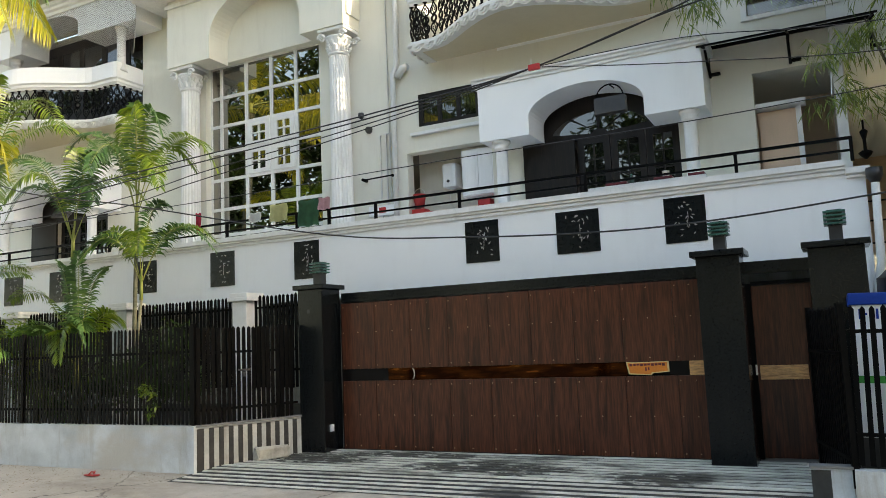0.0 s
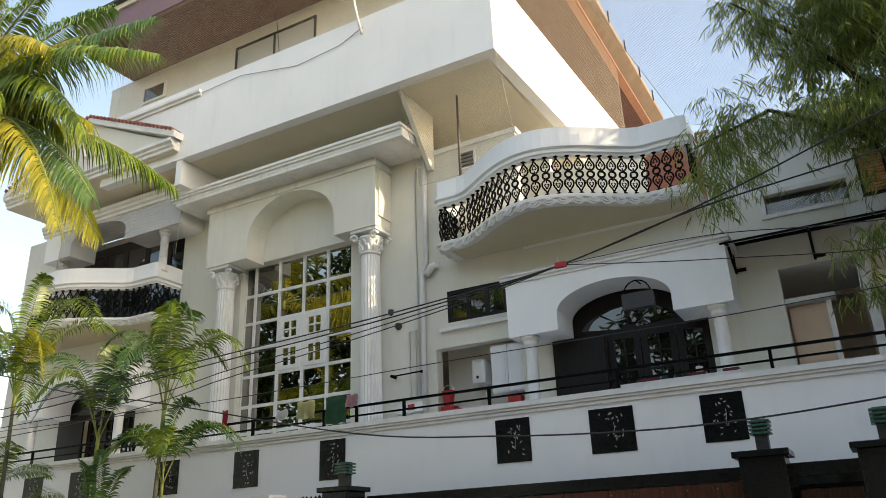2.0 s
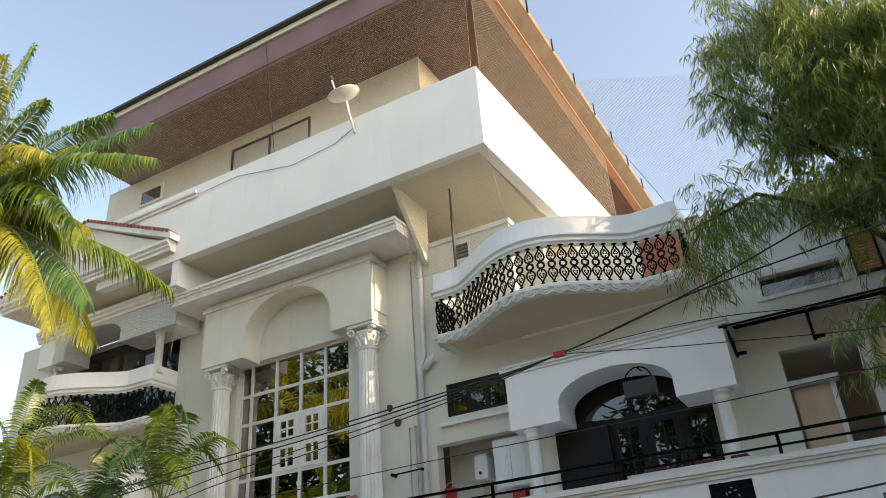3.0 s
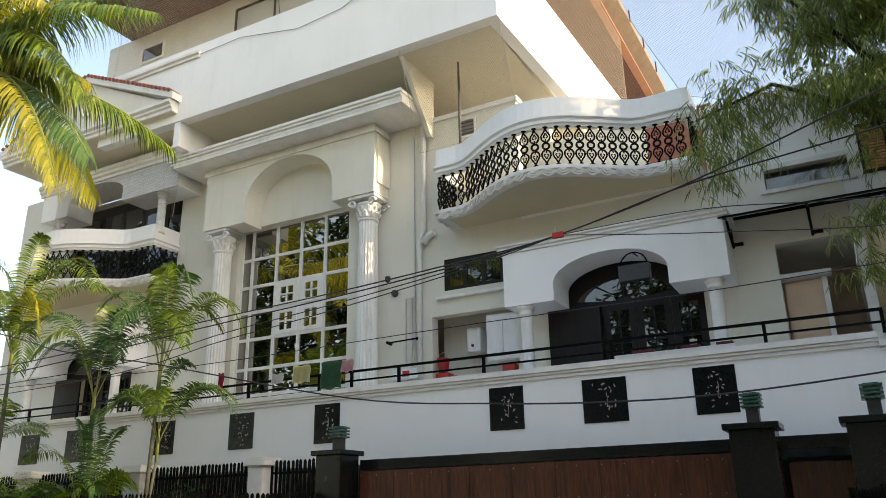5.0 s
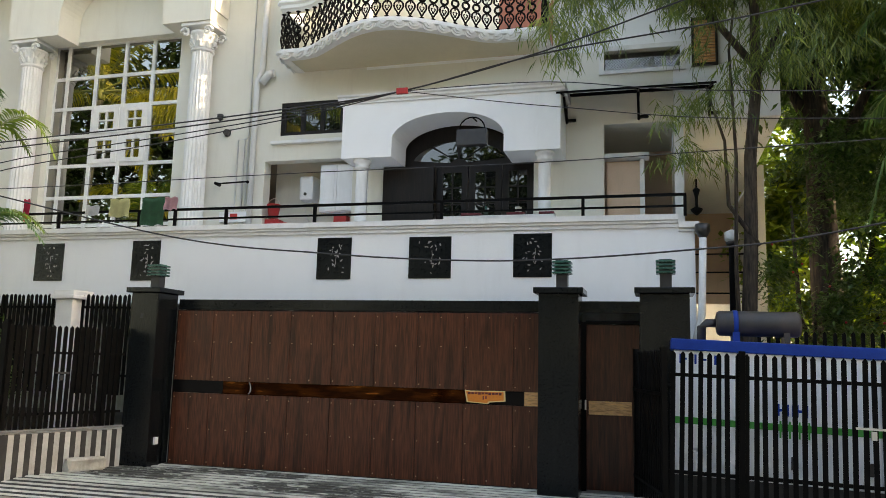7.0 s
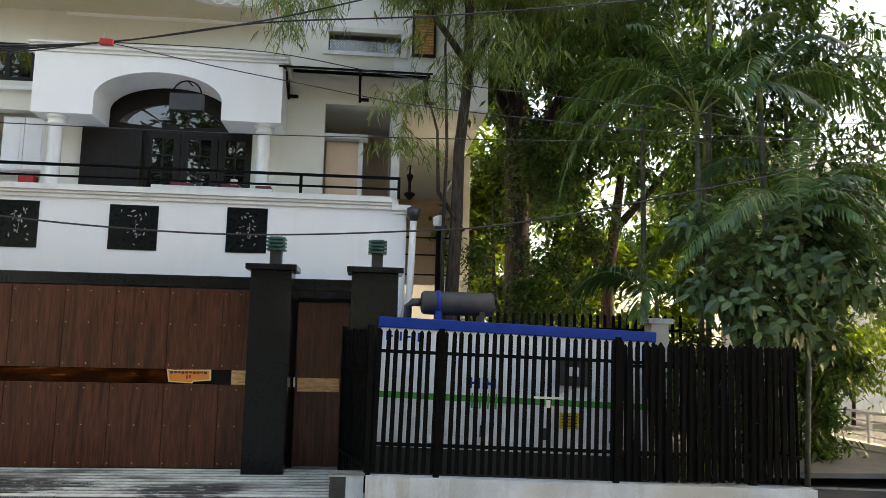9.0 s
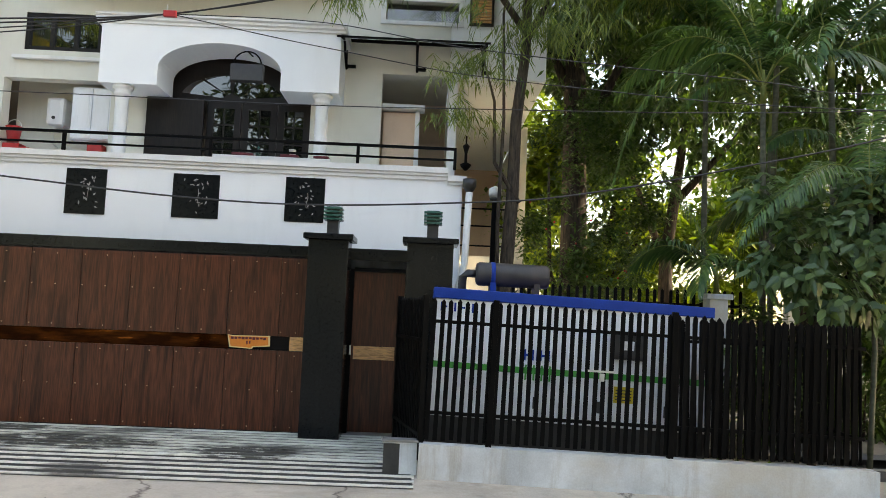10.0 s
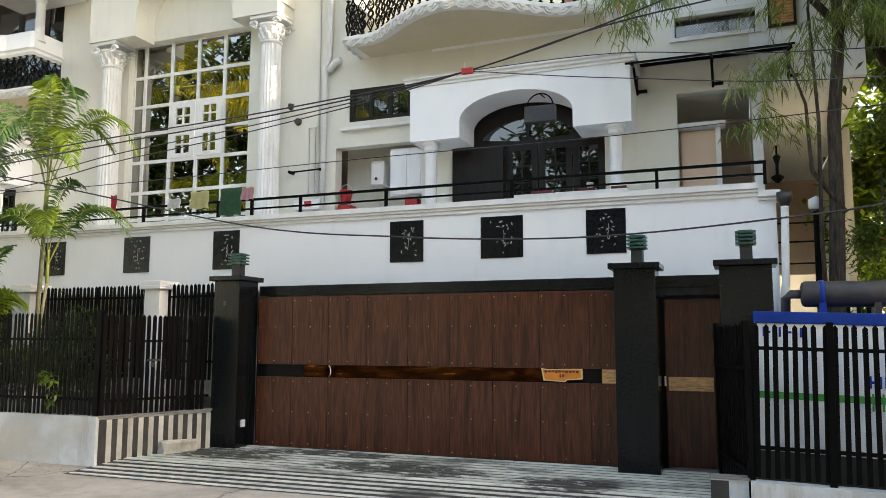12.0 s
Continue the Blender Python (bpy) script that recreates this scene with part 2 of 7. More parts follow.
BLACKPL = surface("black_plastic", (0.015, 0.015, 0.016), (0.03, 0.03, 0.03), 6, 0.4)
GREYSTEEL = surface("grey_silencer_steel", (0.026, 0.026, 0.027), (0.046, 0.045, 0.044), 4, 0.5, (0.1, 0.07, 0.05), 0.3)
LAMPGREEN = surface("dark_green_lamp_glass", (0.01, 0.03, 0.024), (0.015, 0.045, 0.035), 6, 0.25)
RED = surface("red_plastic", (0.5, 0.03, 0.03), (0.42, 0.025, 0.025), 5, 0.45)
CLOTH_G = surface("green_cloth", (0.03, 0.1, 0.05), (0.04, 0.14, 0.07), 9, 0.9)
CLOTH_Y = surface("pale_yellow_cloth", (0.6, 0.58, 0.3), (0.52, 0.5, 0.26), 9, 0.9)
CLOTH_W = surface("white_cloth", (0.7, 0.7, 0.68), (0.6, 0.6, 0.58), 9, 0.9)
CLOTH_P = surface("pink_cloth", (0.6, 0.35, 0.38), (0.5, 0.28, 0.3), 9, 0.9)
CLOTH_R = surface("crimson_cloth", (0.5, 0.03, 0.07), (0.42, 0.02, 0.06), 9, 0.9)
TILE_RED = surface("red_clay_tile", (0.3, 0.09, 0.06), (0.2, 0.055, 0.04), 6, 0.75, None, 0, 60, 0.3, piece=0.3)
BARK = surface("grey_brown_bark", (0.014, 0.01, 0.0075), (0.085, 0.064, 0.046), 9, 0.95, None, 0, 40, 0.9, (3, 3, 0.5))
PALM_STEM = surface("ringed_palm_stem", (0.06, 0.068, 0.042), (0.12, 0.12, 0.085), 5, 0.8, None, 0, 30, 0.6, (1, 1, 4))
FROND_STALK = surface("frond_stalk", (0.24, 0.26, 0.06), (0.16, 0.2, 0.05), 4, 0.6)
SOIL = surface("brown_soil", (0.12, 0.09, 0.06), (0.19, 0.145, 0.1), 3, 0.95, None, 0, 40, 0.6)
GRIT = surface("dry_litter", (0.3, 0.235, 0.16), (0.2, 0.15, 0.1), 9, 0.95)
GREENBAR = surface("teal_lamp_rib", (0.014, 0.085, 0.062), (0.02, 0.12, 0.09), 6, 0.3)
PALM_LEAF = leaf_mat("areca_leaf", (0.045, 0.1, 0.01), (0.2, 0.26, 0.03), 0.35)
# yellow frond colour that holds the sunlight on the leaves
SUNLIT_FROND = leaf_mat("sunlit_yellow_frond", (0.16, 0.17, 0.018), (0.42, 0.37, 0.05), 0.38)
FINE_LEAF = leaf_mat("narrow_tree_leaf", (0.04, 0.085, 0.022), (0.23, 0.28, 0.07), 0.42)
BROAD_LEAF = leaf_mat("broad_shrub_leaf", (0.03, 0.075, 0.03), (0.15, 0.23, 0.09), 0.22)
# two darker areca greens, frond shade mixed into the leaf colour
SHADE_PALM = leaf_mat("deep_shade_areca_leaf", (0.018, 0.06, 0.018), (0.07, 0.14, 0.04), 0.25)
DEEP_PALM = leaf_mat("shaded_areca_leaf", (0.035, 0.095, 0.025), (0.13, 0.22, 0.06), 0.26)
COPPER = surface("copper_bolt", (0.6, 0.38, 0.24), (0.45, 0.27, 0.16), 20, 0.4)
# tree leaf darkened in colour so the crowns mirror as unlit
FAR_LEAF = leaf_mat("shade_dark_far_leaf", (0.014, 0.036, 0.01), (0.045, 0.08, 0.024), 0.2)
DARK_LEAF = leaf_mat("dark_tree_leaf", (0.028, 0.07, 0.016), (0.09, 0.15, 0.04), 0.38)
# lit counterpart of the dark tree leaf, sunlight put into the green
LIT_LEAF = leaf_mat("sunlit_tint_leaf", (0.1, 0.17, 0.02), (0.26, 0.32, 0.05), 0.5)

GLASS, _nt, _b = material("dark_mirror_window_glass", 0.012, 1.0)
_b.inputs["Base Color"].default_value = (0.3, 0.295, 0.27, 1)
DOOR_GLASS, _nt, _b = material("dim_door_glass", 0.015)
_b.inputs["Base Color"].default_value = (0.01, 0.011, 0.01, 1)
_b.inputs["IOR"].default_value = 1.9
AMBER, _nt, _b = material("amber_mirror_strip", 0.06, 1.0)
_n = noise_node(_nt, 5, 3, 0.5, (0.6, 1, 3))
_nt.links.new(ramp(_nt, _n.outputs["Fac"], [(0.42, (0.035, 0.011, 0.005)), (0.66, (0.12, 0.036, 0.01)), (0.74, (0.5, 0.16, 0.035))]).outputs[0], _b.inputs["Base Color"])
STRIPGLOSS, _nt, _b = material("black_gloss_strip", 0.12)
_b.inputs["Base Color"].default_value = (0.005, 0.0045, 0.0045, 1)
_b.inputs["Specular IOR Level"].default_value = 0.15
ORANGE = surface("orange_sign_enamel", (0.78, 0.24, 0.03), (0.66, 0.19, 0.02), 5, 0.35)
SIGN_EDGE = surface("pale_yellow_enamel", (0.8, 0.6, 0.3), (0.7, 0.5, 0.22), 5, 0.4)
GOLDWOOD = surface("gold_veined_plate", (0.86, 0.48, 0.2), (0.42, 0.19, 0.065), 16, 0.3, None, 0, 60, 0.05, (0.6, 1, 3))
STEEL, _nt, _b = material("bright_steel", 0.3, 1.0)
_b.inputs["Base Color"].default_value = (0.7, 0.7, 0.68, 1)
MAROON = surface("dark_red_card", (0.14, 0.012, 0.02), (0.1, 0.01, 0.016), 8, 0.6)
MOTIF = surface("dull_inlay", (0.42, 0.4, 0.38), (0.25, 0.22, 0.21), 12, 0.6)
CABLE = surface("black_cable", (0.012, 0.012, 0.012), (0.02, 0.02, 0.02), 8, 0.5)
CANOPY, _nt, _b = material("smoky_canopy_sheet", 0.25)
_b.inputs["Base Color"].default_value = (0.35, 0.36, 0.37, 1)


# ---- mesh helpers ----
def box(bm, x0, x1, y0, y1, z0, z1):
    v = [bm.verts.new(p) for p in ((x0, y0, z0), (x1, y0, z0), (x1, y1, z0), (x0, y1, z0), (x0, y0, z1), (x1, y0, z1), (x1, y1, z1), (x0, y1, z1))]
    for f in ((0, 3, 2, 1), (4, 5, 6, 7), (0, 1, 5, 4), (1, 2, 6, 5), (2, 3, 7, 6), (3, 0, 4, 7)):
        bm.faces.new([v[k] for k in f])
    return bm


def boxed(x0, x1, y0, y1, z0, z1, edge=0.0):
    bm = box(bmesh.new(), x0, x1, y0, y1, z0, z1)
    if edge:
        bmesh.ops.bevel(bm, geom=bm.edges[:], offset=edge, segments=2, affect="EDGES", profile=0.6)
    return bm


def tube(bm, pts, radii, seg=8, caps=True):
    """A round tube through points, with one radius a point."""
    if isinstance(radii, (int, float)):
        radii = [radii] * len(pts)
    rings, n = [], len(pts)
    for k, p in enumerate(pts):
        d = (Vector(pts[min(k + 1, n - 1)]) - Vector(pts[max(k - 1, 0)])).normalized()
        side = d.cross(Vector((0, 0, 1)) if abs(d.z) < 0.9 else Vector((0, 1, 0))).normalized()
        up = side.cross(d)
        rings.append([bm.verts.new(Vector(p) + radii[k] * (math.cos(a) * side + math.sin(a) * up)) for a in (2 * math.pi * i / seg for i in range(seg))])
    for a, b in zip(rings, rings[1:]):
        for i in range(seg):
            f = bm.faces.new((a[i], a[(i + 1) % seg], b[(i + 1) % seg], b[i]))
            f.smooth = seg > 6
    if caps:
        bm.faces.new(rings[0][::-1])
        bm.faces.new(rings[-1])
    return bm


def lathe(bm, prof, cx, cy, seg=20, flutes=0):
    """Turned shape: prof is a list of (radius, z)."""
    rings = []
    for r, z in prof:
        ring = []
        for i in range(seg):
            a = 2 * math.pi * i / seg
            k = r * (1 - (0.08 if flutes and i % 2 else 0))
            ring.append(bm.verts.new((cx + k * math.cos(a), cy + k * math.sin(a), z)))
        rings.append(ring)
    for a, b in zip(rings, rings[1:]):
        for i in range(seg):
            f = bm.faces.new((a[i], a[(i + 1) % seg], b[(i + 1) % seg], b[i]))
            f.smooth = not flutes
    bm.faces.new(rings[0][::-1])
    bm.faces.new(rings[-1])
    return bm


def prism(bm, poly, y0, y1):
    """A polygon in x, z drawn out from y0 to y1."""
    a = [bm.verts.new((x, y0, z)) for x, z in poly]
    b = [bm.verts.new((x, y1, z)) for x, z in poly]
    bm.faces.new(a)
    bm.faces.new(b[::-1])
    for i in range(len(poly)):
        j = (i + 1) % len(poly)
        bm.faces.new((a[j], a[i], b[i], b[j]))
    return bm


def mould(bm, prof, x0, x1):
    """A moulding along x: prof is a polygon of (y, z)."""
    a = [bm.verts.new((x0, y, z)) for y, z in prof]
    b = [bm.verts.new((x1, y, z)) for y, z in prof]
    bm.faces.new(a[::-1])
    bm.faces.new(b)
    for i in range(len(prof)):
        j = (i + 1) % len(prof)
        bm.faces.new((a[i], a[j], b[j], b[i]))
    return bm


def obj(name, bm, mat, parent=None, label="", fix=True):
    if fix:
        bmesh.ops.recalc_face_normals(bm, faces=bm.faces[:])
    me = bpy.data.meshes.new(name)
    bm.to_mesh(me)
    bm.free()
    if mat:
        me.materials.append(mat)
    ob = new(name, me)
    if parent:
        ob.parent = parent
    if label:
        ob["label"] = label
    return ob


def part(name, bm, mat, parent, label=""):
    return obj(name, bm, mat, parent, label)


def piece(name, data, parent, loc, rot=0.0):
    ob = new(name, data)
    ob.parent, ob.location, ob.rotation_euler = parent, loc, (0, 0, rot)
    return ob


def thing(name, label, category, group="", loc=(0, 0, 0)):
    ob = new(name)
    ob.location = loc
    return tagged(ob, label, category, group)


def setting(name, bm, mat, label="", category=""):
    return tagged(obj(name, bm, mat), label, category, kind="structure")


def holed(bm, x0, x1, z0, z1, y0, y1, holes):
    """A wall in x, z with rectangular holes (xa, xb, za, zb), thick from y0 to y1."""
    xs = sorted({x0, x1, *(min(max(v, x0), x1) for h in holes for v in h[:2])})
    zs = sorted({z0, z1, *(min(max(v, z0), z1) for h in holes for v in h[2:])})
    solid = [[not any(h[0] < (a + b) / 2 < h[1] and h[2] < (c + d) / 2 < h[3] for h in holes) for c, d in zip(zs, zs[1:])] for a, b in zip(xs, xs[1:])]
    for i, (a, b) in enumerate(zip(xs, xs[1:])):
        for j, (c, d) in enumerate(zip(zs, zs[1:])):
            if not solid[i][j]:
                continue
            for y in (y0, y1):
                bm.faces.new([bm.verts.new(p) for p in ((a, y, c), (b, y, c), (b, y, d), (a, y, d))])
            for di, dj, q in ((-1, 0, ((a, c), (a, d))), (1, 0, ((b, c), (b, d))), (0, -1, ((a, c), (b, c))), (0, 1, ((a, d), (b, d)))):
                k, l = i + di, j + dj
                if 0 <= k < len(solid) and 0 <= l < len(solid[0]) and solid[k][l]:
                    continue
                (p, r), (s, t) = q
                bm.faces.new([bm.verts.new(v) for v in ((p, y0, r), (s, y0, t), (s, y1, t), (p, y1, r))])
    bmesh.ops.remove_doubles(bm, verts=bm.verts[:], dist=1e-4)
    return bm


def arch_panel(bm, x0, x1, z0, z1, ax0, ax1, spring, apex, y0, y1, steps=24):
    """A block with an arched opening cut up from its lower edge."""
    cx, rx, h = (ax0 + ax1) / 2, (ax1 - ax0) / 2, apex - spring
    poly = [(x0, z0), (x0, z1), (x1, z1), (x1, z0), (ax1, z0)]
    poly += [(cx + rx * math.cos(math.pi * k / steps), spring + h * math.sin(math.pi * k / steps)) for k in range(steps + 1)]
    poly += [(ax0, z0)]
    return prism(bm, poly, y0, y1)


# ---- the large structure ----
def ground_z(x, y):
    """Height of the street and the ramp before the gate."""
    pts = [(-500, -0.35), (4.0, -0.3), (6.9, -0.19), (7.7, -0.14), (8.3, -0.03), (9.9, 0.0), (500, 0.0)]
    z = 0.0
    for (a, za), (b, zb) in zip(pts, pts[1:]):
        if y <= b:
            z = za + (zb - za) * (y - a) / (b - a)
            break
    return z - 0.03 * min(max(x, 0), 12) * (1 if y < 12 else max(0.3, 1 - (y - 12) * 0.1))


bm = bmesh.new()
gx = [-400, -120, -60, -40, -25, -18, -14, -11, -9, -7, -5, -3, -1, 0, 1, 2, 3, 4, 5, 7, 9, 12, 18, 30, 60, 120, 400]
gy = [-400, -100, -40, -15, -5, 0, 3, 4, 5, 6, 6.9, 7.3, 7.7, 8.0, 8.3, 9.0, 9.9, 11, 13, 16, 22, 40, 100, 400]
grid = [[bm.verts.new((x, y, ground_z(x, y))) for y in gy] for x in gx]
for a, b in zip(grid, grid[1:]):
    for k in range(len(gy) - 1):
        bm.faces.new((a[k], b[k], b[k + 1], a[k + 1])).smooth = True
ground = setting("ground", bm, CONCRETE, "pale cracked concrete street apron and ground", "ground")
bm = bmesh.new()
rim = []
for k in range(110):
    a = 2 * math.pi * k / 110
    r = 1 + 0.18 * math.sin(3 * a + 0.6) + 0.13 * math.sin(7 * a) + 0.07 * math.sin(13 * a + 1) + 0.04 * math.sin(29 * a) + 0.03 * math.sin(41 * a + 2)
    x, y = -2.85 + 0.36 * r * math.cos(a) - 0.2 * math.sin(a), 6.2 + 0.72 * r * math.sin(a)
    rim.append(bm.verts.new((x, y, ground_z(x, y) + 0.01)))
bm.faces.new(rim)
setting("damp_patch", bm, WET, "damp dark patch on the street", "stain")

bm = bmesh.new()
road_x = [4.95, 5.6, 6.6, 8.12]
rows_y = [-30, 0, 5, 8, 9.3, 11, 14, 18, 25, 45]
vs = [[bm.verts.new((x + max(0, y - 9) * 0.02, y, ground_z(x, y) + 0.006)) for x in road_x] for y in rows_y]
for a, b in zip(vs, vs[1:]):
    for k in range(len(road_x) - 1):
        bm.faces.new((a[k], a[k + 1], b[k + 1], b[k]))
setting("road", bm, ASPHALT, "dark asphalt side lane", "road")

# parking floor and left wall: shade under the slab is put into their dark grey
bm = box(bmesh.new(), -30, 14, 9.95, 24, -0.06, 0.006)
setting("floor", bm, SLATE_AND_SHADE, "concrete parking floor under the terrace, coloured dark for shade", "floor")
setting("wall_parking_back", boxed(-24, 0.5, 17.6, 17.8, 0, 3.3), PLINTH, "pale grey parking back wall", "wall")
setting("wall_parking_left", boxed(-24.2, -24, 11.2, 17.8, 0, 3.3), SLATE_AND_SHADE, "grey parking side wall, coloured dark for shade", "wall")
setting("wall_parking_right", boxed(0.3, 0.5, 11.45, 17.6, 0.0, 3.4), WHITE, "white rendered side wall of the house", "wall")

# terrace beam wall with its stepped coping
setting("wall_terrace", boxed(-24, 0.5, 11.2, 11.45, 2.38, 3.5), WHITE, "white painted terrace wall above the gate", "wall")
prof = [(11.45, 3.5), (11.17, 3.5), (11.17, 3.545), (11.14, 3.56), (11.14, 3.59), (11.11, 3.6), (11.11, 3.68), (11.45, 3.68)]
bm = mould(bmesh.new(), prof, -24, 0.28)
setting("trim_terrace", bm, TRIM, "white stepped coping of the terrace wall", "trim")
bm = mould(bmesh.new(), [(11.45, 3.44), (11.16, 3.44), (11.16, 3.47), (11.12, 3.49), (11.12, 3.57), (11.45, 3.57)], 0.282, 0.56)
setting("trim_terrace_end", bm, TRIM, "lower stepped end of the terrace coping", "trim")
setting("ceiling_parking", boxed(-24, 0.5, 11.45, 17.6, 3.2, 3.44), WHITE, "terrace slab over the parking", "slab")
setting("wall_pillar_strip", boxed(0.36, 0.5, 11.2, 11.45, 0.0, 2.38), WHITE, "white corner pier of the terrace wall", "wall")

# main facade, y = 13.2
DOOR1 = (-4.86, -2.08, 3.44, 5.85)
HOLES = [(-12.65, -9.42, 3.44, 8.14), (-7.34, -5.5, 3.44, 5.3), (-7.05, -5.74, 5.8, 6.46), DOOR1, (-0.87, 0.29, 3.44, 5.67),
         (-18.75, -15.9, 3.44, 5.85), (-19.1, -14.7, 7.1, 10.12), (-0.87, 0.42, 6.62, 6.985)]
bm = holed(bmesh.new(), -21.3, -7.45, 3.44, 10.62, 13.2, 13.45, HOLES)
setting("wall_facade", bm, CREAM, "cream-white painted house front", "wall")
bm = holed(bmesh.new(), -7.45, 0.29, 3.44, 7.0, 13.2, 13.45, HOLES)
setting("wall_facade_first", bm, CREAM, "cream-white painted first floor front", "wall")
bm = holed(bmesh.new(), -1.75, 1.97, 5.67, 8.45, 13.2, 13.45, [(-0.87, 0.42, 6.62, 6.99), (-1.8, 0.295, 5, 7.0)])
setting("wall_facade_right", bm, WHITE, "white upper wall beside the tree", "wall")
setting("wall_end_upper", boxed(1.77, 1.97, 13.452, 22, 5.67, 8.45), WHITE, "white upper side wall", "wall")
setting("ceiling_right_overhang", boxed(0.3, 1.77, 13.452, 22, 5.67, 5.8), WHITE, "white soffit of the overhanging floor", "ceiling")
setting("wall_right_post", boxed(0.292, 0.44, 13.15, 13.45, 3.44, 5.668), TRIM, "white door post at the terrace end", "post")
setting("wall_peach_back", boxed(-1.5, 1.99, 21.8, 22.0, 0, 5.668), PEACH, "peach rendered wall behind the side passage", "wall")
# back walls given a dark colour in place of indoor shade
setting("wall_inside_back", boxed(-21.3, -7.5, 16.4, 16.6, 3.45, 10.6), SLATE_AND_SHADE, "back wall inside the rooms, coloured dark for shade", "wall")
setting("wall_inside_right", boxed(-7.48, -1.6, 16.4, 16.6, 3.45, 7.0), SLATE_AND_SHADE, "back wall inside the first floor, coloured dark for shade", "wall")
setting("ceiling_first", boxed(-7.44, -1.75, 13.46, 18, 6.8, 6.99), CREAM, "cream slab under the balcony room", "ceiling")

setting("ceiling_side_room", boxed(-1.7, 0.29, 13.46, 15.6, 5.69, 5.8), CREAM, "cream ceiling of the side room", "ceiling")
setting("wall_side_room_left", boxed(-1.75, -1.6, 13.46, 16.4, 3.45, 5.68), CREAM, "cream partition wall", "wall")
setting("ceiling_left_room", boxed(-21.3, -7.5, 13.46, 16.4, 9.95, 10.1), CREAM, "cream ceiling of the left rooms", "ceiling")
setting("ceiling_left_first", boxed(-21.3, -13.4, 13.46, 16.4, 6.85, 7.05), CREAM, "cream slab between the left rooms", "ceiling")
setting("wall_left_end", boxed(-21.3, -21.15, 13.46, 22, 3.44, 10.62), WHITE, "white end wall of the house", "wall")
# added partition: stops sun from the passage reaching the side room
setting("wall_side_room_right", boxed(0.293, 0.43, 13.452, 21.8, 3.44, 5.668), CREAM, "cream wall added to keep sun out of the side room", "wall")
# added boundary that cuts the light falling into the passage
setting("wall_passage_right", boxed(1.97, 2.1, 16.5, 22, 0.0, 5.66), CREAM, "cream wall added deep in the passage to dim it", "wall")
setting("wall_passage_low", boxed(0.52, 1.6, 15.6, 15.75, 0.0, 2.75), CREAM, "low cream wall across the passage", "wall")
# upper room behind the balcony, set back under the big slab
bm = holed(bmesh.new(), -7.44, -3.1, 7.0, 10.3, 14.9, 15.1, [(-5.2, -3.0, 9.4, 10.4)])
setting("wall_balcony_back", bm, CREAM, "cream wall set back behind the balcony", "wall")
setting("wall_balcony_end", boxed(-3.098, -1.75, 14.9, 15.1, 7.0, 9.4), TERRA, "terracotta painted end of the balcony wall", "wall")
# filler floor: keeps a sun streak from leaking onto the wall below
setting("floor_balcony_room", boxed(-7.43, -1.76, 13.203, 16.79, 7.002, 7.058), WHITE, "white floor added to close the light gap behind the balcony", "floor")
setting("wall_low_parapet", boxed(-7.44, -5.3, 13.2, 13.4, 7.0, 9.62), CREAM, "low cream parapet under the top slab", "wall")
pv = thing("parapet_vent", "small dark slatted ventilator in the cream parapet", "ventilator")
part("frame", holed(bmesh.new(), -6.62, -6.22, 9.08, 9.52, 13.17, 13.198, [(-6.58, -6.26, 9.12, 9.48)]), TRIM, pv)
part("backing", boxed(-6.585, -6.255, 13.19, 13.197, 9.115, 9.485), SLATE_AND_SHADE, pv)
for k in range(4):
    part("slat", boxed(-6.58, -6.26, 13.175, 13.188, 9.16 + 0.085 * k, 9.175 + 0.085 * k), IRON, pv)
setting("trim_low_parapet", boxed(-7.44, -5.25, 13.14, 13.46, 9.62, 9.72), TRIM, "white parapet coping", "trim")

# top terrace: thick band and soffit
setting("wall_top_band", boxed(-16.2, -4.94, 11.6, 11.85, 10.6, 12.57), WHITE, "smooth white parapet band of the top terrace", "wall")
side = setting("wall_top_side", boxed(-0.25, 0.0, 0.0, 10.2, 10.6, 12.57), WHITE, "sunlit white side parapet of the top terrace", "wall")
side.location, side.rotation_euler = (-4.941, 11.852, 0), (0, 0, -0.042)
setting("ceiling_top_slab", boxed(-16.2, -5.192, 11.852, 22, 10.6, 10.8), BOUNCE_CREAM, "top terrace slab soffit, cream brightened for bounced light", "ceiling")
setting("wall_slab_fin", mould(bmesh.new(), [(11.9, 10.598), (13.19, 10.598), (13.19, 9.25), (13.05, 9.25)], -7.32, -7.22), CREAM, "tapering cream fin under the top slab", "wall")
setting("wall_recess_pier", boxed(-13.5, -13.3, 11.64, 13.198, 9.945, 10.599), WHITE, "white pier at the end of the recess", "wall")

bm = mould(bmesh.new(), [(11.598, 12.2), (11.55, 12.2), (11.55, 12.26), (11.5, 12.29), (11.5, 12.36), (11.598, 12.36)], -16.2, -12.8)
setting("trim_top_band", bm, TRIM, "short white moulding on the top parapet", "trim")

# attic storey and wide eaves
bm = holed(bmesh.new(), -19.3, -7.5, 12.0, 15.78, 13.8, 14.0, [(-13.9, -11.1, 14.55, 15.3)])
setting("wall_attic", bm, CREAM, "cream attic wall under the eaves", "wall")
setting("wall_attic_side", boxed(-7.7, -7.5, 14.0, 26, 12.0, 15.78), CREAM, "sunlit cream attic side wall", "wall")
bm = bmesh.new()
for k in range(22):
    y = 11.95 + k * 0.09
    box(bm, -18.3, -4.95, y, y + 0.084, 15.77, 15.8)
for k in range(27):
    x = -7.49 + k * 0.089
    box(bm, x, x + 0.084, 13.94, 26, 15.77, 15.8)
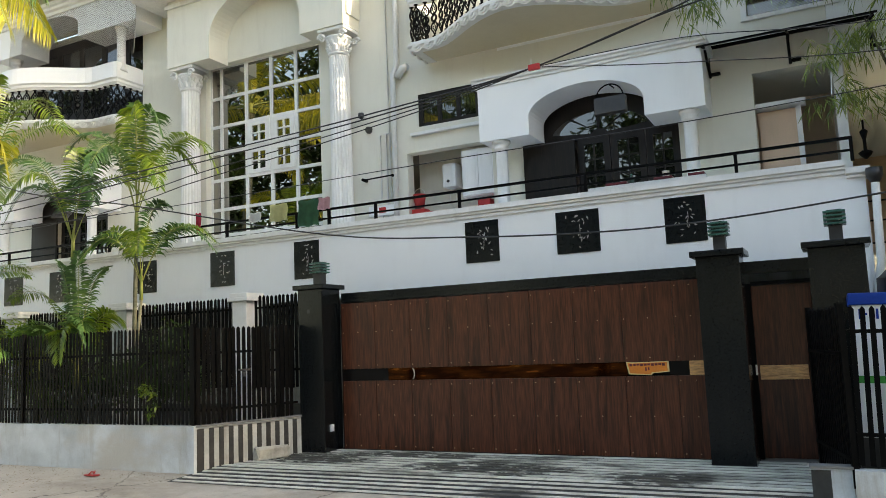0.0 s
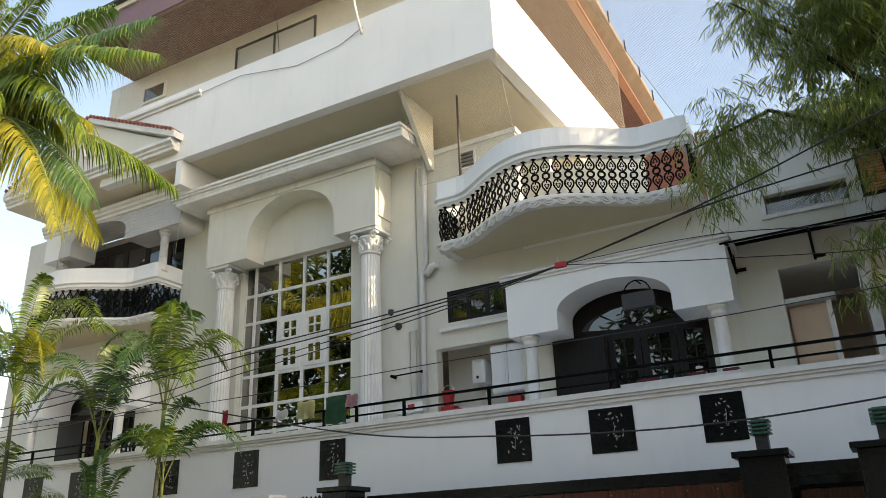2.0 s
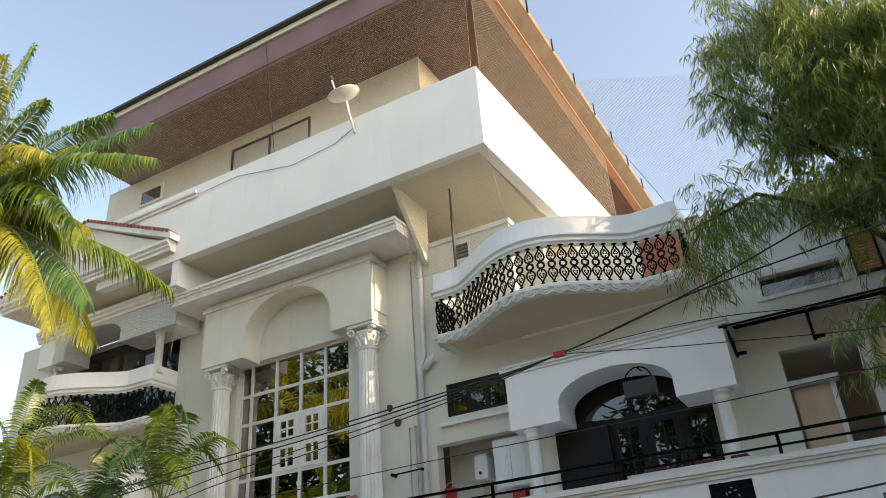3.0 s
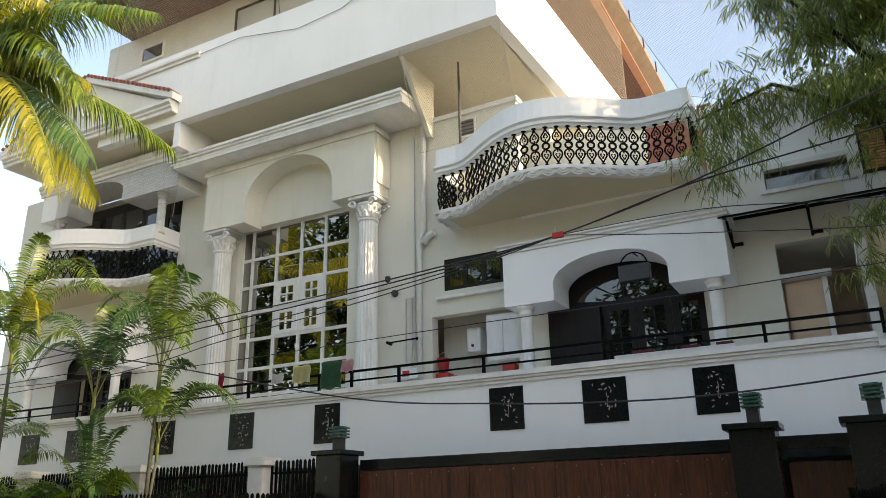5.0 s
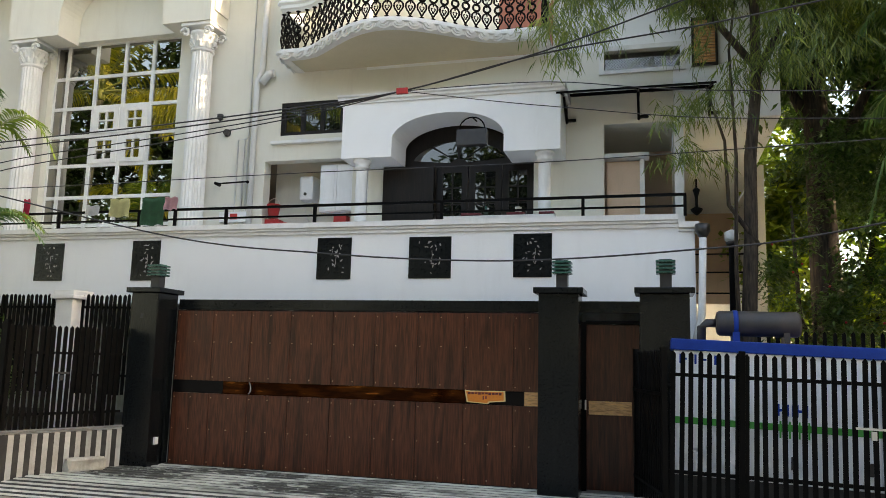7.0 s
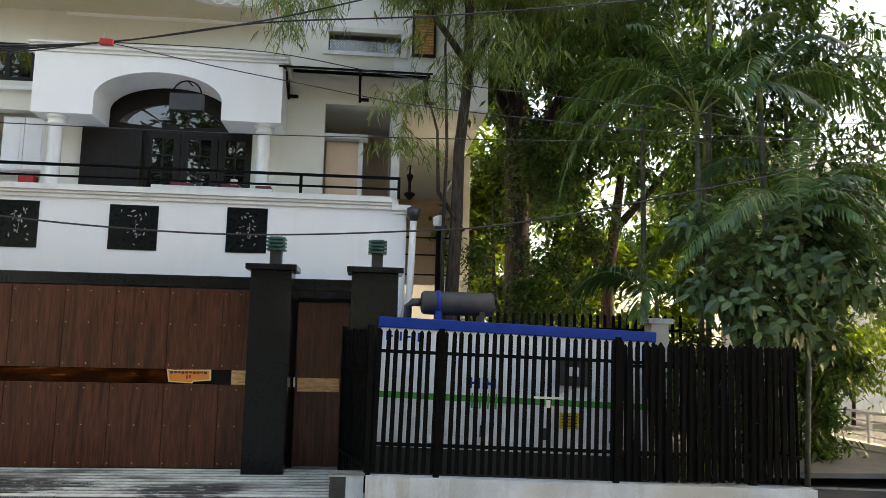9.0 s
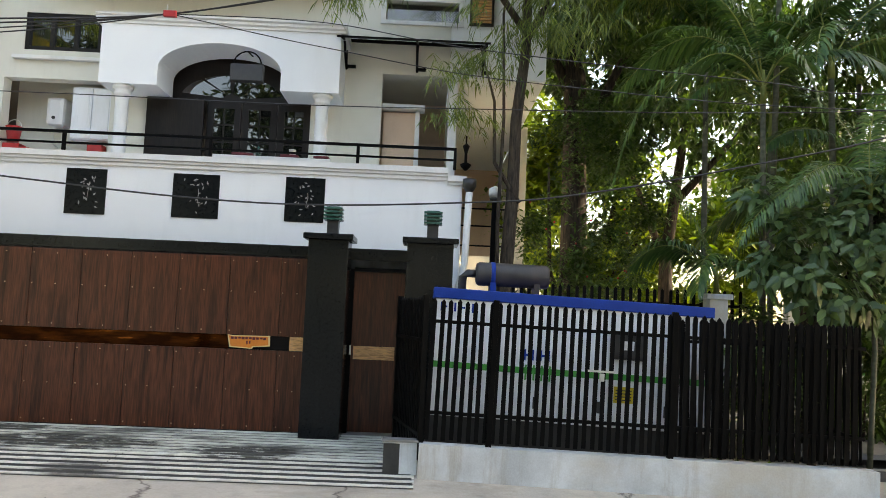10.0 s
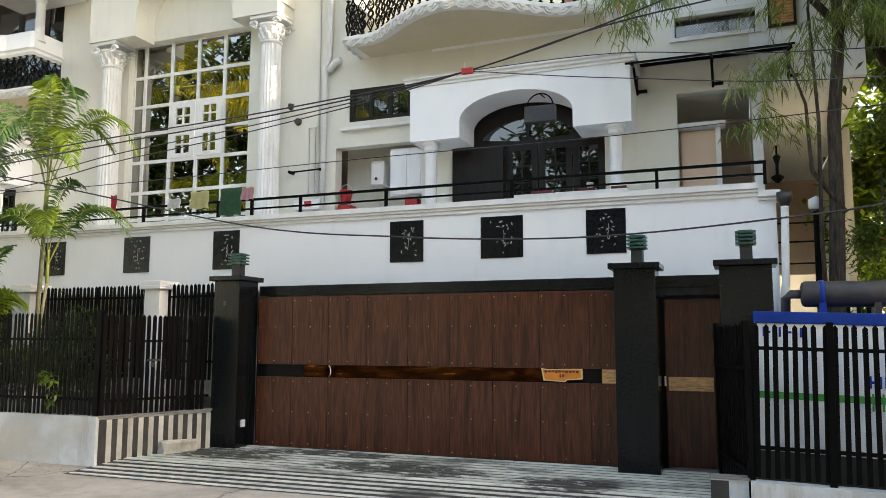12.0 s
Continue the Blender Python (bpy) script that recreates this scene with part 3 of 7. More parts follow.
setting("ceiling_eaves", bm, SOFFIT, "ribbed brown eaves soffit", "ceiling")
bm = prism(bmesh.new(), [(-18.4, 15.74), (-18.4, 16.75), (-4.85, 16.75), (-4.85, 15.74)], 11.8, 11.94)
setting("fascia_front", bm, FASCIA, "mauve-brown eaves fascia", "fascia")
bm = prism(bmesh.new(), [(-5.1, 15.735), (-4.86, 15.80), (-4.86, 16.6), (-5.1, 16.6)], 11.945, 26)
setting("fascia_side", bm, SUNLIT_BOARD, "eaves fascia with warm sunlight put into its orange-brown", "fascia")
bm = prism(bmesh.new(), [(-4.858, 15.84), (-4.5, 16.12), (-4.5, 16.34), (-4.858, 16.34)], 11.945, 26)
setting("gutter_side", bm, TAN, "brown sloping gutter board along the eaves", "gutter")
for k in range(8):
    np_ = thing("net_post", "short grey steel post that holds the bird net", "post", "posts of the bird net", (-4.47, 12.6 + 1.7 * k, 16.1))
    part("post", boxed(-0.02, 0.02, -0.02, 0.02, 0, 0.42, 0.003), GREYSTEEL, np_)
setting("trim_fascia", boxed(-18.45, -4.8, 11.74, 11.798, 16.5, 16.66), CREAM, "cream batten under the roof edge", "trim")
setting("roof_edge", boxed(-18.6, -4.7, 11.6, 11.85, 16.662, 16.752, 0.01), GREYSTEEL, "grey sheet-metal roof edge", "roof edge")
bm = bmesh.new()
rv = [bm.verts.new(p) for p in ((-18.5, 11.72, 16.755), (-4.72, 11.72, 16.755), (-4.72, 26.2, 16.755), (-18.5, 26.2, 16.755), (-14, 19, 19.5), (-9, 19, 19.5))]
for f in ((0, 1, 5, 4), (1, 2, 5), (2, 3, 4, 5), (3, 0, 4), (3, 2, 1, 0)):
    bm.faces.new([rv[k] for k in f])
setting("roof", bm, SLATE_AND_SHADE, "dark hipped roof", "roof")

# ---- gate ----
gate = thing("sliding_gate", "wide red-brown wood-laminate sliding gate with amber strip", "gate")
part("frame", boxed(-6.78, -1.36, 9.9, 9.95, 0.02, 2.2), IRON, gate)
SEAMS = [-6.75, -6.16, -5.56, -4.94, -4.31, -3.69, -3.09, -2.45, -1.8, -1.38]
bolt = bmesh.new()
tube(bolt, [(0, 0, 0), (0, -0.012, 0)], [0.008, 0.005], 6)
bolt_me = bpy.data.meshes.new("bolt")
bolt.to_mesh(bolt_me)
bolt.free()
bolt_me.materials.append(COPPER)
for x0, x1 in zip(SEAMS, SEAMS[1:]):
    for z0, z1 in ((0.025, 1.02), (1.2, 2.19)):
        panel = part("panel", boxed(x0 + 0.003, x1 - 0.003, 9.87, 9.899, z0, z1, 0.003), GATE_WOOD, gate)
        for z in (z0 + 0.05, (z0 + z1) / 2 + 0.05 * (z0 > 1), z1 - 0.06):
            for x in (x0 + 0.03, (x0 + x1) / 2):
                piece("bolt", bolt_me, panel, (x + random.uniform(-.006, .006), 9.87, z))
for x0, x1, m, lab in ((-6.75, -5.95, STRIPGLOSS, "black glossy strip"), (-5.948, -2.42, AMBER, "amber mirrored strip"), (-1.9, -1.66, STRIPGLOSS, "black glossy strip"),
                       (-1.655, -1.4, GOLDWOOD, "gold veined strip end")):
    part("strip", boxed(x0, x1, 9.878, 9.899, 1.024, 1.196), m, gate, lab)
sign = part("sign", prism(bmesh.new(), [(-2.43, 1.2), (-2.36, 1.192), (-1.9, 1.2), (-1.895, 1.07), (-2.1, 1.052), (-2.12, 1.03), (-2.4, 1.045)], 9.86, 9.877), SIGN_EDGE, gate, "orange sign board with a pale border")
part("face", prism(bmesh.new(), [(-2.41, 1.188), (-2.36, 1.18), (-1.92, 1.188), (-1.915, 1.082), (-2.11, 1.066), (-2.13, 1.043), (-2.382, 1.058)], 9.856, 9.8595), ORANGE, sign)
for k in range(10):
    x = -2.385 + k * 0.045
    part("mark", boxed(x, x + 0.036, 9.852, 9.8555, 1.145 + 0.004 * (k % 3), 1.176), MAROON, sign)
for k in range(2):
    part("mark", boxed(-2.19 + 0.035 * k, -2.172 + 0.035 * k, 9.852, 9.8555, 1.085 + 0.01 * k, 1.13), MAROON, sign)
bm = tube(bmesh.new(), [(-5.53, 9.86, 1.035), (-5.5, 9.845, 1.07), (-5.49, 9.84, 1.11), (-5.5, 9.845, 1.16), (-5.53, 9.86, 1.19)], 0.009, 6)
part("pull_handle", bm, STEEL, gate, "curved steel pull")
door_s = thing("side_gate", "narrow dark wood-laminate pedestrian gate with gold plate", "gate")
part("leaf", boxed(-0.9, -0.24, 10.1, 10.14, 0.02, 2.07, 0.004), GATE_WOOD, door_s)
part("plate", boxed(-0.87, -0.34, 10.085, 10.1, 0.94, 1.11, 0.003), GOLDWOOD, door_s, "gold veined plate")
part("frame", boxed(-0.99, -0.9, 10.06, 10.16, 0.0, 2.1), IRON, door_s)
part("frame", boxed(-0.9, -0.22, 10.06, 10.16, 2.08, 2.12), IRON, door_s)
part("latch", boxed(-0.915, -0.895, 10.04, 10.06, 1.0, 1.12), STEEL, door_s)
setting("lintel", boxed(-6.82, -0.2, 9.98, 10.12, 2.215, 2.36), GRANITE, "black lintel band over the gates", "lintel")
setting("gate_track", boxed(-7.0, -1.3, 9.86, 9.98, 0.004, 0.022), IRON, "dark steel gate track", "track")


def pillar(x0, x1, y0, y1, label):
    p = thing("gate_pillar", label, "pillar", "gate pillars")
    part("shaft", boxed(x0, x1, y0, y1, -0.06, 2.42, 0.008), GRANITE, p)
    part("cap", boxed(x0 - 0.06, x1 + 0.06, y0 - 0.06, y1 + 0.06, 2.42, 2.49, 0.01), GRANITE, p)
    lamp = thing("pillar_lamp", "black pillar lamp with green ribbed head", "lamp", "pillar lamps", ((x0 + x1) / 2 + 0.02, (y0 + y1) / 2, 2.49))
    part("post", boxed(-0.07, 0.07, -0.07, 0.07, 0, 0.18, 0.004), BLACKPL, lamp)
    part("core", boxed(-0.08, 0.08, -0.08, 0.08, 0.18, 0.36, 0.004), LAMPGREEN, lamp)
    for k in range(4):
        part("rib", boxed(-0.115, 0.115, -0.115, 0.115, 0.19 + k * 0.045, 0.212 + k * 0.045, 0.004), GREENBAR, lamp)
    return p


pil = pillar(-7.28, -6.84, 9.5, 9.97, "polished black granite gate pillar with switch box")
part("switch_box", boxed(-6.84, -6.81, 9.62, 9.7, 0.3, 0.4, 0.003), PAINT_GEN, pil, "small white switch box")
part("plate", boxed(-7.11, -7.065, 9.494, 9.5, 2.06, 2.12), GREYSTEEL, pil, "small dull steel plate")
pillar(-1.43, -0.94, 9.5, 9.97, "polished black granite gate pillar between the gates")
pillar(-0.22, 0.35, 9.5, 9.97, "polished black granite pillar beside the small gate")

# ---- ramp of light and dark strips ----
ramp_ob = setting("driveway", boxed(-7.9, -0.28, 7.72, 9.86, -0.3, -0.17), STRIPE_B, "black and white striped ramp before the gate", "driveway")
bm = bmesh.new()
lo = [(7.7, ground_z(-3, 7.7) + 0.006), (8.3, ground_z(-3, 8.3) + 0.006), (9.86, 0.006)]
for (ya, za), (yb, zb) in zip(lo, lo[1:]):
    xl = lambda y: -7.95 + (y - 8.05) * 0.46 if y > 8.05 else -7.95 - (8.05 - y) * 0.5
    xr = lambda y: -0.01 - max(0, y - 8.05) * 0.25
    bm.faces.new([bm.verts.new(p) for p in ((xl(ya), ya, za), (xr(ya), ya, za), (xr(yb), yb, zb), (xl(yb), yb, zb))])
part("bed", bm, STRIPE_B, ramp_ob, "dark grooved concrete bed")
y, k = 7.72, 0
while y < 9.8:
    a, b = -7.9 + (y - 8.05) * 0.46, (0.0 - max(0, y - 8.05) * 0.25)
    gap = 0.125 if y < 8.25 else 0.16
    z = ground_z(-3, y)
    x = a
    for cut in (-5.2 - (9.9 - y) * 0.25, -2.75 - (9.9 - y) * 0.2, b):
        part("strip", boxed(x, cut - 0.012, y, y + gap * (0.62 if y < 8.4 else 0.5), z - 0.01, z + 0.018), STRIPE_W, ramp_ob)
        x = cut
    y += gap
    k += 1


# ---- fences ----
def slat_mesh(h, w=0.046, d=0.012):
    bm = prism(bmesh.new(), [(-w / 2, 0), (-w / 2, h - 0.03), (0, h), (w / 2, h - 0.03), (w / 2, 0)], -d / 2, d / 2)
    bmesh.ops.recalc_face_normals(bm, faces=bm.faces[:])
    me = bpy.data.meshes.new("slat")
    bm.to_mesh(me)
    bm.free()
    me.materials.append(IRON)
    return me


def fence(a, b, z0, z1, label, posts=(), pitch=0.085, tilt=0.0, lift=0.04, rails=(0.14, 0.72), width=0.046, depth=0.012):
    """Flat pointed slats on rails from a to b (x, y), upright, foot at z0 and tips at z1; tilt: drop per metre."""
    f = thing("iron_fence", label, "fence", "", (a[0], a[1], z0))
    d = Vector((b[0] - a[0], b[1] - a[1]))
    n, ang = d.length, math.atan2(d.y, d.x)
    f.rotation_euler = (0, math.atan(tilt), ang)
    h = z1 - z0
    me = slat_mesh(h - lift, width, depth)
    for k in range(int(n / pitch)):
        s = piece("slat", me, f, (pitch * (k + 0.5) + random.uniform(-.004, .004), 0, lift + random.uniform(-.008, .008)))
        s.rotation_euler = (0, random.uniform(-.006, .006), random.uniform(-.05, .05))
    for r in rails:
        part("rail", boxed(0, n, 0.008, 0.03, h * r, h * r + 0.035), IRON, f)
    for p in posts:
        part("post", boxed(p - 0.03, p + 0.03, -0.03, 0.03, 0, h + 0.02, 0.004), IRON, f)
    return f


LC, LE = (-7.95, 8.05), (-7.3, 9.48)
fence((-17.0, 8.05), LC, 0.56, 1.93, "black slatted iron fence on a grey plinth", posts=(5.4, 9.02), width=0.046, pitch=0.075, depth=0.006, lift=0.0)
fl = fence(LC, LE, 0.54, 1.9, "black slatted iron side fence with a latch", posts=(1.3,), width=0.052, pitch=0.075, depth=0.012, lift=0.0)
part("latch", boxed(0.62, 0.8, -0.04, -0.012, 0.72, 0.75), GREYSTEEL, fl, "dull steel latch")
part("padlock", boxed(0.67, 0.72, -0.045, -0.015, 0.64, 0.71, 0.006), GREYSTEEL, fl)
fence((-17.0, 9.86), (-7.3, 9.86), 0.9, 2.42, "black slatted iron inner fence", rails=(0.2, 0.86), width=0.052, pitch=0.08)
RC, RE = (0.04, 8.05), (-0.28, 9.42)
fr = fence((0.05, 8.05), (4.62, 8.05), 0.25, 1.73, "black slatted iron fence round the generator", posts=(0.68, 2.55), tilt=0.024, rails=(0.2, 0.83))
part("bolt_bar", boxed(1.66, 1.94, -0.03, -0.012, 0.83, 0.85), STEEL, fr, "steel slide bolt")
part("padlock", boxed(1.78, 1.83, -0.045, -0.012, 0.74, 0.82, 0.006), STEEL, fr, "steel padlock")
fence(RC, RE, 0.08, 1.74, "short black slatted iron return fence", posts=(0.03, 1.35))
fence((2.75, 8.5), (4.6, 8.5), 0.1, 1.62, "second black slatted screen inside the corner", pitch=0.072, rails=(0.2, 0.83))
fence((4.62, 8.08), (4.75, 11.0), 0.14, 1.62, "black slatted iron side fence", rails=(0.2, 0.83))
fence((1.2, 10.8), (4.6, 10.8), 0.4, 2.05, "black slatted iron back fence among the trees", pitch=0.11, rails=(0.2, 0.86))

for x0, x1, label in ((-8.73, -8.43, "white masonry fence post with a moulded cap"), (-11.55, -11.15, "white masonry fence post behind the palms"), (-14.5, -14.1, "white masonry fence post behind the palms")):
    p = thing("fence_post", label, "post", "white fence posts")
    part("shaft", boxed(x0, x1, 9.66, 10.05, 0, 2.34, 0.01), PLINTH if x0 < -11 else TRIM, p)
    part("cap", boxed(x0 - 0.06, x1 + 0.06, 9.6, 10.1, 2.34, 2.4, 0.012), TRIM, p)
    part("cap", boxed(x0 - 0.03, x1 + 0.03, 9.63, 10.07, 2.4, 2.47, 0.012), TRIM, p)
p = thing("fence_post", "grey masonry post beside the generator", "post", "white fence posts")
part("shaft", boxed(3.68, 3.92, 9.9, 10.15, 0, 1.9, 0.01), PLINTH, p)
part("cap", boxed(3.63, 3.97, 9.85, 10.2, 1.9, 1.97, 0.012), PLINTH, p)

# plinths
setting("plinth_left", boxed(-17.0, -7.93, 8.0, 8.16, -0.3, 0.55, 0.006), PLINTH, "grey-washed plinth wall under the fence", "plinth")
pl = setting("plinth_striped", boxed(0, 1.6, 0.02, 0.12, -0.3, 0.53), PLINTH, "black and white striped plinth beside the ramp", "plinth")
d = Vector((LE[0] - LC[0], LE[1] - LC[1]))
pl.location, pl.rotation_euler = (LC[0] + 0.02, LC[1], 0), (0, 0, math.atan2(d.y, d.x))
part("stripe", boxed(0, 0.1, -0.006, 0.019, -0.2, 0.505), STRIPE_B, pl)
for k in range(21):
    part("stripe", boxed(0.102 + k * 0.071, 0.171 + k * 0.071, -0.006 - 0.003 * (k % 2), 0.019, -0.2, 0.505), PLINTH_WHITE if k % 2 == 0 else STRIPE_B, pl)
part("coping", boxed(-0.02, 1.6, -0.025, 0.13, 0.532, 0.56), SLATE_AND_SHADE, pl)
pr = setting("plinth_right", boxed(0, 4.72, -0.06, 0.12, -0.5, 0.255, 0.006), PLINTH, "pale grey plaster plinth under the fence", "plinth")
pr.location, pr.rotation_euler = (0.02, 8.03, 0), (0, math.atan(0.024), 0)
pe = setting("plinth_end", boxed(-0.33, 0.012, 8.06, 8.16, -0.3, 0.25, 0.004), PLINTH, "plinth end painted black and white", "plinth")
part("stripe", boxed(-0.335, -0.17, 8.052, 8.06, -0.1, 0.235), STRIPE_B, pe)
part("coping", boxed(-0.35, 0.02, 8.03, 8.2, 0.252, 0.275), SLATE_AND_SHADE, pe)

# ---- terrace railing ----
rail = thing("terrace_railing", "black painted steel terrace railing with two rails", "railing")
part("top_rail", boxed(-22, 0.4, 11.26, 11.31, 3.97, 4.01, 0.006), IRON, rail)
part("mid_rail", boxed(-22, 0.4, 11.27, 11.3, 3.81, 3.84, 0.004), IRON, rail)
for x in (-16.84, -15.2, -13.54, -11.9, -10.3, -8.63, -7.92, -6.94, -5.33, -3.2, -1.05, 0.38):
    part("post", boxed(x - 0.022, x + 0.022, 11.262, 11.308, 3.68, 3.97), IRON, rail)


# ---- ornaments of the facade ----
def sweep(bm, path, prof, closed_profile=True):
    """A profile of (out, z) carried along a path of (x, y); out points to the left of the way."""
    n, rings = len(path), []
    for k, (x, y) in enumerate(path):
        a, b = path[max(k - 1, 0)], path[min(k + 1, n - 1)]
        d = ((Vector((b[0] - x, b[1] - y)).normalized() if k < n - 1 else Vector((0, 0))) + (Vector((x - a[0], y - a[1])).normalized() if k else Vector((0, 0)))).normalized()
        nx, ny = d.y, -d.x
        if 0 < k < n - 1:
            way = Vector((b[0] - x, b[1] - y)).normalized()
            m = 1 / max(0.6, abs(way.dot(d)))
            nx, ny = nx * m, ny * m
        rings.append([bm.verts.new((x + nx * o, y + ny * o, z)) for o, z in prof])
    m = len(prof)
    for a, b in zip(rings, rings[1:]):
        for i in range(m):
            bm.faces.new((a[i], b[i], b[(i + 1) % m], a[(i + 1) % m]))
    bm.faces.new(rings[0])
    bm.faces.new(rings[-1][::-1])
    return bm


def mesh_of(name, bm, mat):
    bmesh.ops.recalc_face_normals(bm, faces=bm.faces[:])
    me = bpy.data.meshes.new(name)
    bm.to_mesh(me)
    bm.free()
    me.materials.append(mat)
    return me


def ring(bm, c, r, thick, axis="y", n=14, a0=0.0, a1=2 * math.pi, seg=5):
    pts = []
    for k in range(n + 1):
        a = a0 + (a1 - a0) * k / n
        u, v = r * math.cos(a), r * math.sin(a)
        pts.append((c[0] + u, c[1], c[2] + v) if axis == "y" else (c[0], c[1] + u, c[2] + v))
    return tube(bm, pts, thick, seg, caps=abs(a1 - a0) < 6.2)


def baluster_mesh():
    """Cast scrollwork: a ring between two lyres with curled hearts, a knob at head and foot."""
    bm = bmesh.new()
    ring(bm, (0, 0, 0.37), 0.06, 0.021, n=14)
    for up in (1, -1):
        for sgn in (1, -1):
            lyre = [(0.012, 0.305), (0.03, 0.27), (0.06, 0.228), (0.078, 0.18), (0.074, 0.135), (0.05, 0.1), (0.02, 0.082)]
            tube(bm, [(sgn * x, 0, 0.37 + up * z) for x, z in lyre], [0.015, 0.015, 0.016, 0.018, 0.018, 0.017, 0.016], 5)
            curl = [(0.006, 0.25), (0.016, 0.215), (0.034, 0.19), (0.036, 0.165), (0.022, 0.158), (0.014, 0.17)]
            tube(bm, [(sgn * x, 0, 0.37 + up * z) for x, z in curl], 0.011, 4)
        tube(bm, [(0, 0, 0.37 + up * 0.075), (0, 0, 0.37 + up * 0.13)], [0.016, 0.01], 5)
        for r, z, h in ((0.03, 0.31, 0.012), (0.024, 0.338, 0.016), (0.05, 0.358, 0.012)):
            lathe(bm, [(r * 0.5, 0.37 + up * z - h), (r, 0.37 + up * z), (r * 0.5, 0.37 + up * z + h)], 0, 0, 8)
    return mesh_of("baluster", bm, IRON)


def scallop_mesh():
    bm = bmesh.new()
    for r, y in ((0.122, 0.0), (0.088, -0.03), (0.05, -0.055)):
        poly = [(r * math.cos(a), r * 0.95 * math.sin(a)) for a in (math.pi + math.pi * k / 10 for k in range(11))]
        prism(bm, poly, y, y + 0.03)
    return mesh_of("scallop", bm, TRIM)


# bowed balcony
BOW = [(-6.74, 13.2), (-6.74, 12.46)]
for k in range(4):
    BOW.append((-6.72 + 0.14 * k, 12.44))
for k in range(1, 24):
    u = k / 24
    BOW.append((-6.22 + 3.56 * u, 12.44 - 0.93 * math.sin(math.pi * u) ** 1.25))
for k in range(4):
    BOW.append((-2.62 + 0.24 * k, 12.44))
BOW.append((-1.84, 12.46))
BOW.append((-1.84, 13.2))
balcony = thing("bowed_balcony", "white bowed balcony with black ornamental iron balusters", "balcony", "bowed balconies")
bm = bmesh.new()
for z in (7.06, 7.16):
    bm.faces.new([bm.verts.new((x, y, z)) for x, y in BOW])
part("slab", bm, SHADED_CREAM, balcony)
part("slab_trim", sweep(bmesh.new(), BOW, [(-0.15, 7.05), (0.02, 7.05), (0.03, 7.11), (0.08, 7.125), (0.08, 7.165), (0.03, 7.19), (0.02, 7.22), (-0.15, 7.22)]), TRIM, balcony)
part("parapet_beam", sweep(bmesh.new(), BOW, [(-0.1, 7.95), (0.0, 7.95), (0.02, 7.99), (0.05, 8.01), (0.05, 8.07), (0.1, 8.1), (0.1, 8.14), (0.05, 8.16), (0.05, 8.5), (-0.1, 8.5)]), WHITE, balcony)
bal_me, sca_me = baluster_mesh(), scallop_mesh()


def along(path, step, first):
    out, left = [], first
    for (xa, ya), (xb, yb) in zip(path, path[1:]):
        d = math.hypot(xb - xa, yb - ya)
        while left <= d:
            t = left / d
            out.append((xa + (xb - xa) * t, ya + (yb - ya) * t, math.atan2(yb - ya, xb - xa)))
            left += step
        left -= d
    return out


for x, y, a in along(BOW, 0.196, 0.1):
    piece("baluster", bal_me, balcony, (x, y, 7.215), a)
for x, y, a in along(BOW, 0.25, 0.14):
    piece("scallop", sca_me, balcony, (x + 0.035 * math.sin(a), y - 0.035 * math.cos(a), 7.12), a)
balcony_left = copy_thing(balcony, Matrix.Translation((-12.9, 0, 0)))
balcony_left["label"] = "white bowed balcony with iron balusters behind the palms"


def round_column(parent, x, y, z0, z1, r):
    prof = [(r * 1.35, z0), (r * 1.35, z0 + 0.05), (r * 1.15, z0 + 0.08), (r, z0 + 0.12), (r * 0.95, z1 - 0.2), (r * 0.95, z1 - 0.17), (r * 1.2, z1 - 0.16),
            (r * 1.2, z1 - 0.12), (r * 1.05, z1 - 0.11), (r * 1.35, z1 - 0.06), (r * 1.5, z1 - 0.05), (r * 1.5, z1)]
    return part("column", lathe(bmesh.new(), prof, x, y, 20), TRIM, parent)


portico = thing("arched_portico", "white arched portico block on round columns", "portico", "arched porticos")
part("arch_block", arch_panel(bmesh.new(), -5.4, -1.52, 5.06, 6.05, -4.46, -2.47, 5.36, 5.8, 12.4, 13.198), WHITE, portico)
part("cornice", mould(bmesh.new(), [(13.198, 6.052), (12.37, 6.052), (12.37, 6.09), (12.33, 6.11), (12.33, 6.15), (12.29, 6.17), (12.29, 6.2), (13.198, 6.2)], -5.48, -1.44), TRIM, portico)
for x in (-5.06, -1.8):
    round_column(portico, x, 12.58, 3.45, 5.06, 0.11)
portico_left = copy_thing(portico, Matrix.Translation((-13.9, 0, 0)))
portico_left["label"] = "white arched portico half hidden behind palms"

top_portico = thing("arched_portico", "white upper arched portico over the second balcony", "portico", "arched porticos")
part("arch_block", arch_panel(bmesh.new(), -19.3, -14.05, 9.4, 10.15, -18.2, -16.05, 9.72, 10.1, 12.4, 13.198), WHITE, top_portico)
part("cornice", mould(bmesh.new(), [(13.198, 10.152), (12.36, 10.152), (12.36, 10.23), (12.3, 10.26), (12.3, 10.33), (12.25, 10.36), (12.25, 10.45), (13.198, 10.45)], -19.4, -13.97), TRIM, top_portico)
for x in (-18.7, -14.78):
    round_column(top_portico, x, 12.62, 8.3, 9.4, 0.105)

# gabled pediment with a round medallion and a tiled rake
ped = thing("pediment", "white gabled pediment with round medallion and red tiles", "pediment")
part("gable", prism(bmesh.new(), [(-19.7, 11.1), (-16.6, 12.5), (-13.6, 11.1)], 11.42, 11.6), CREAM, ped)
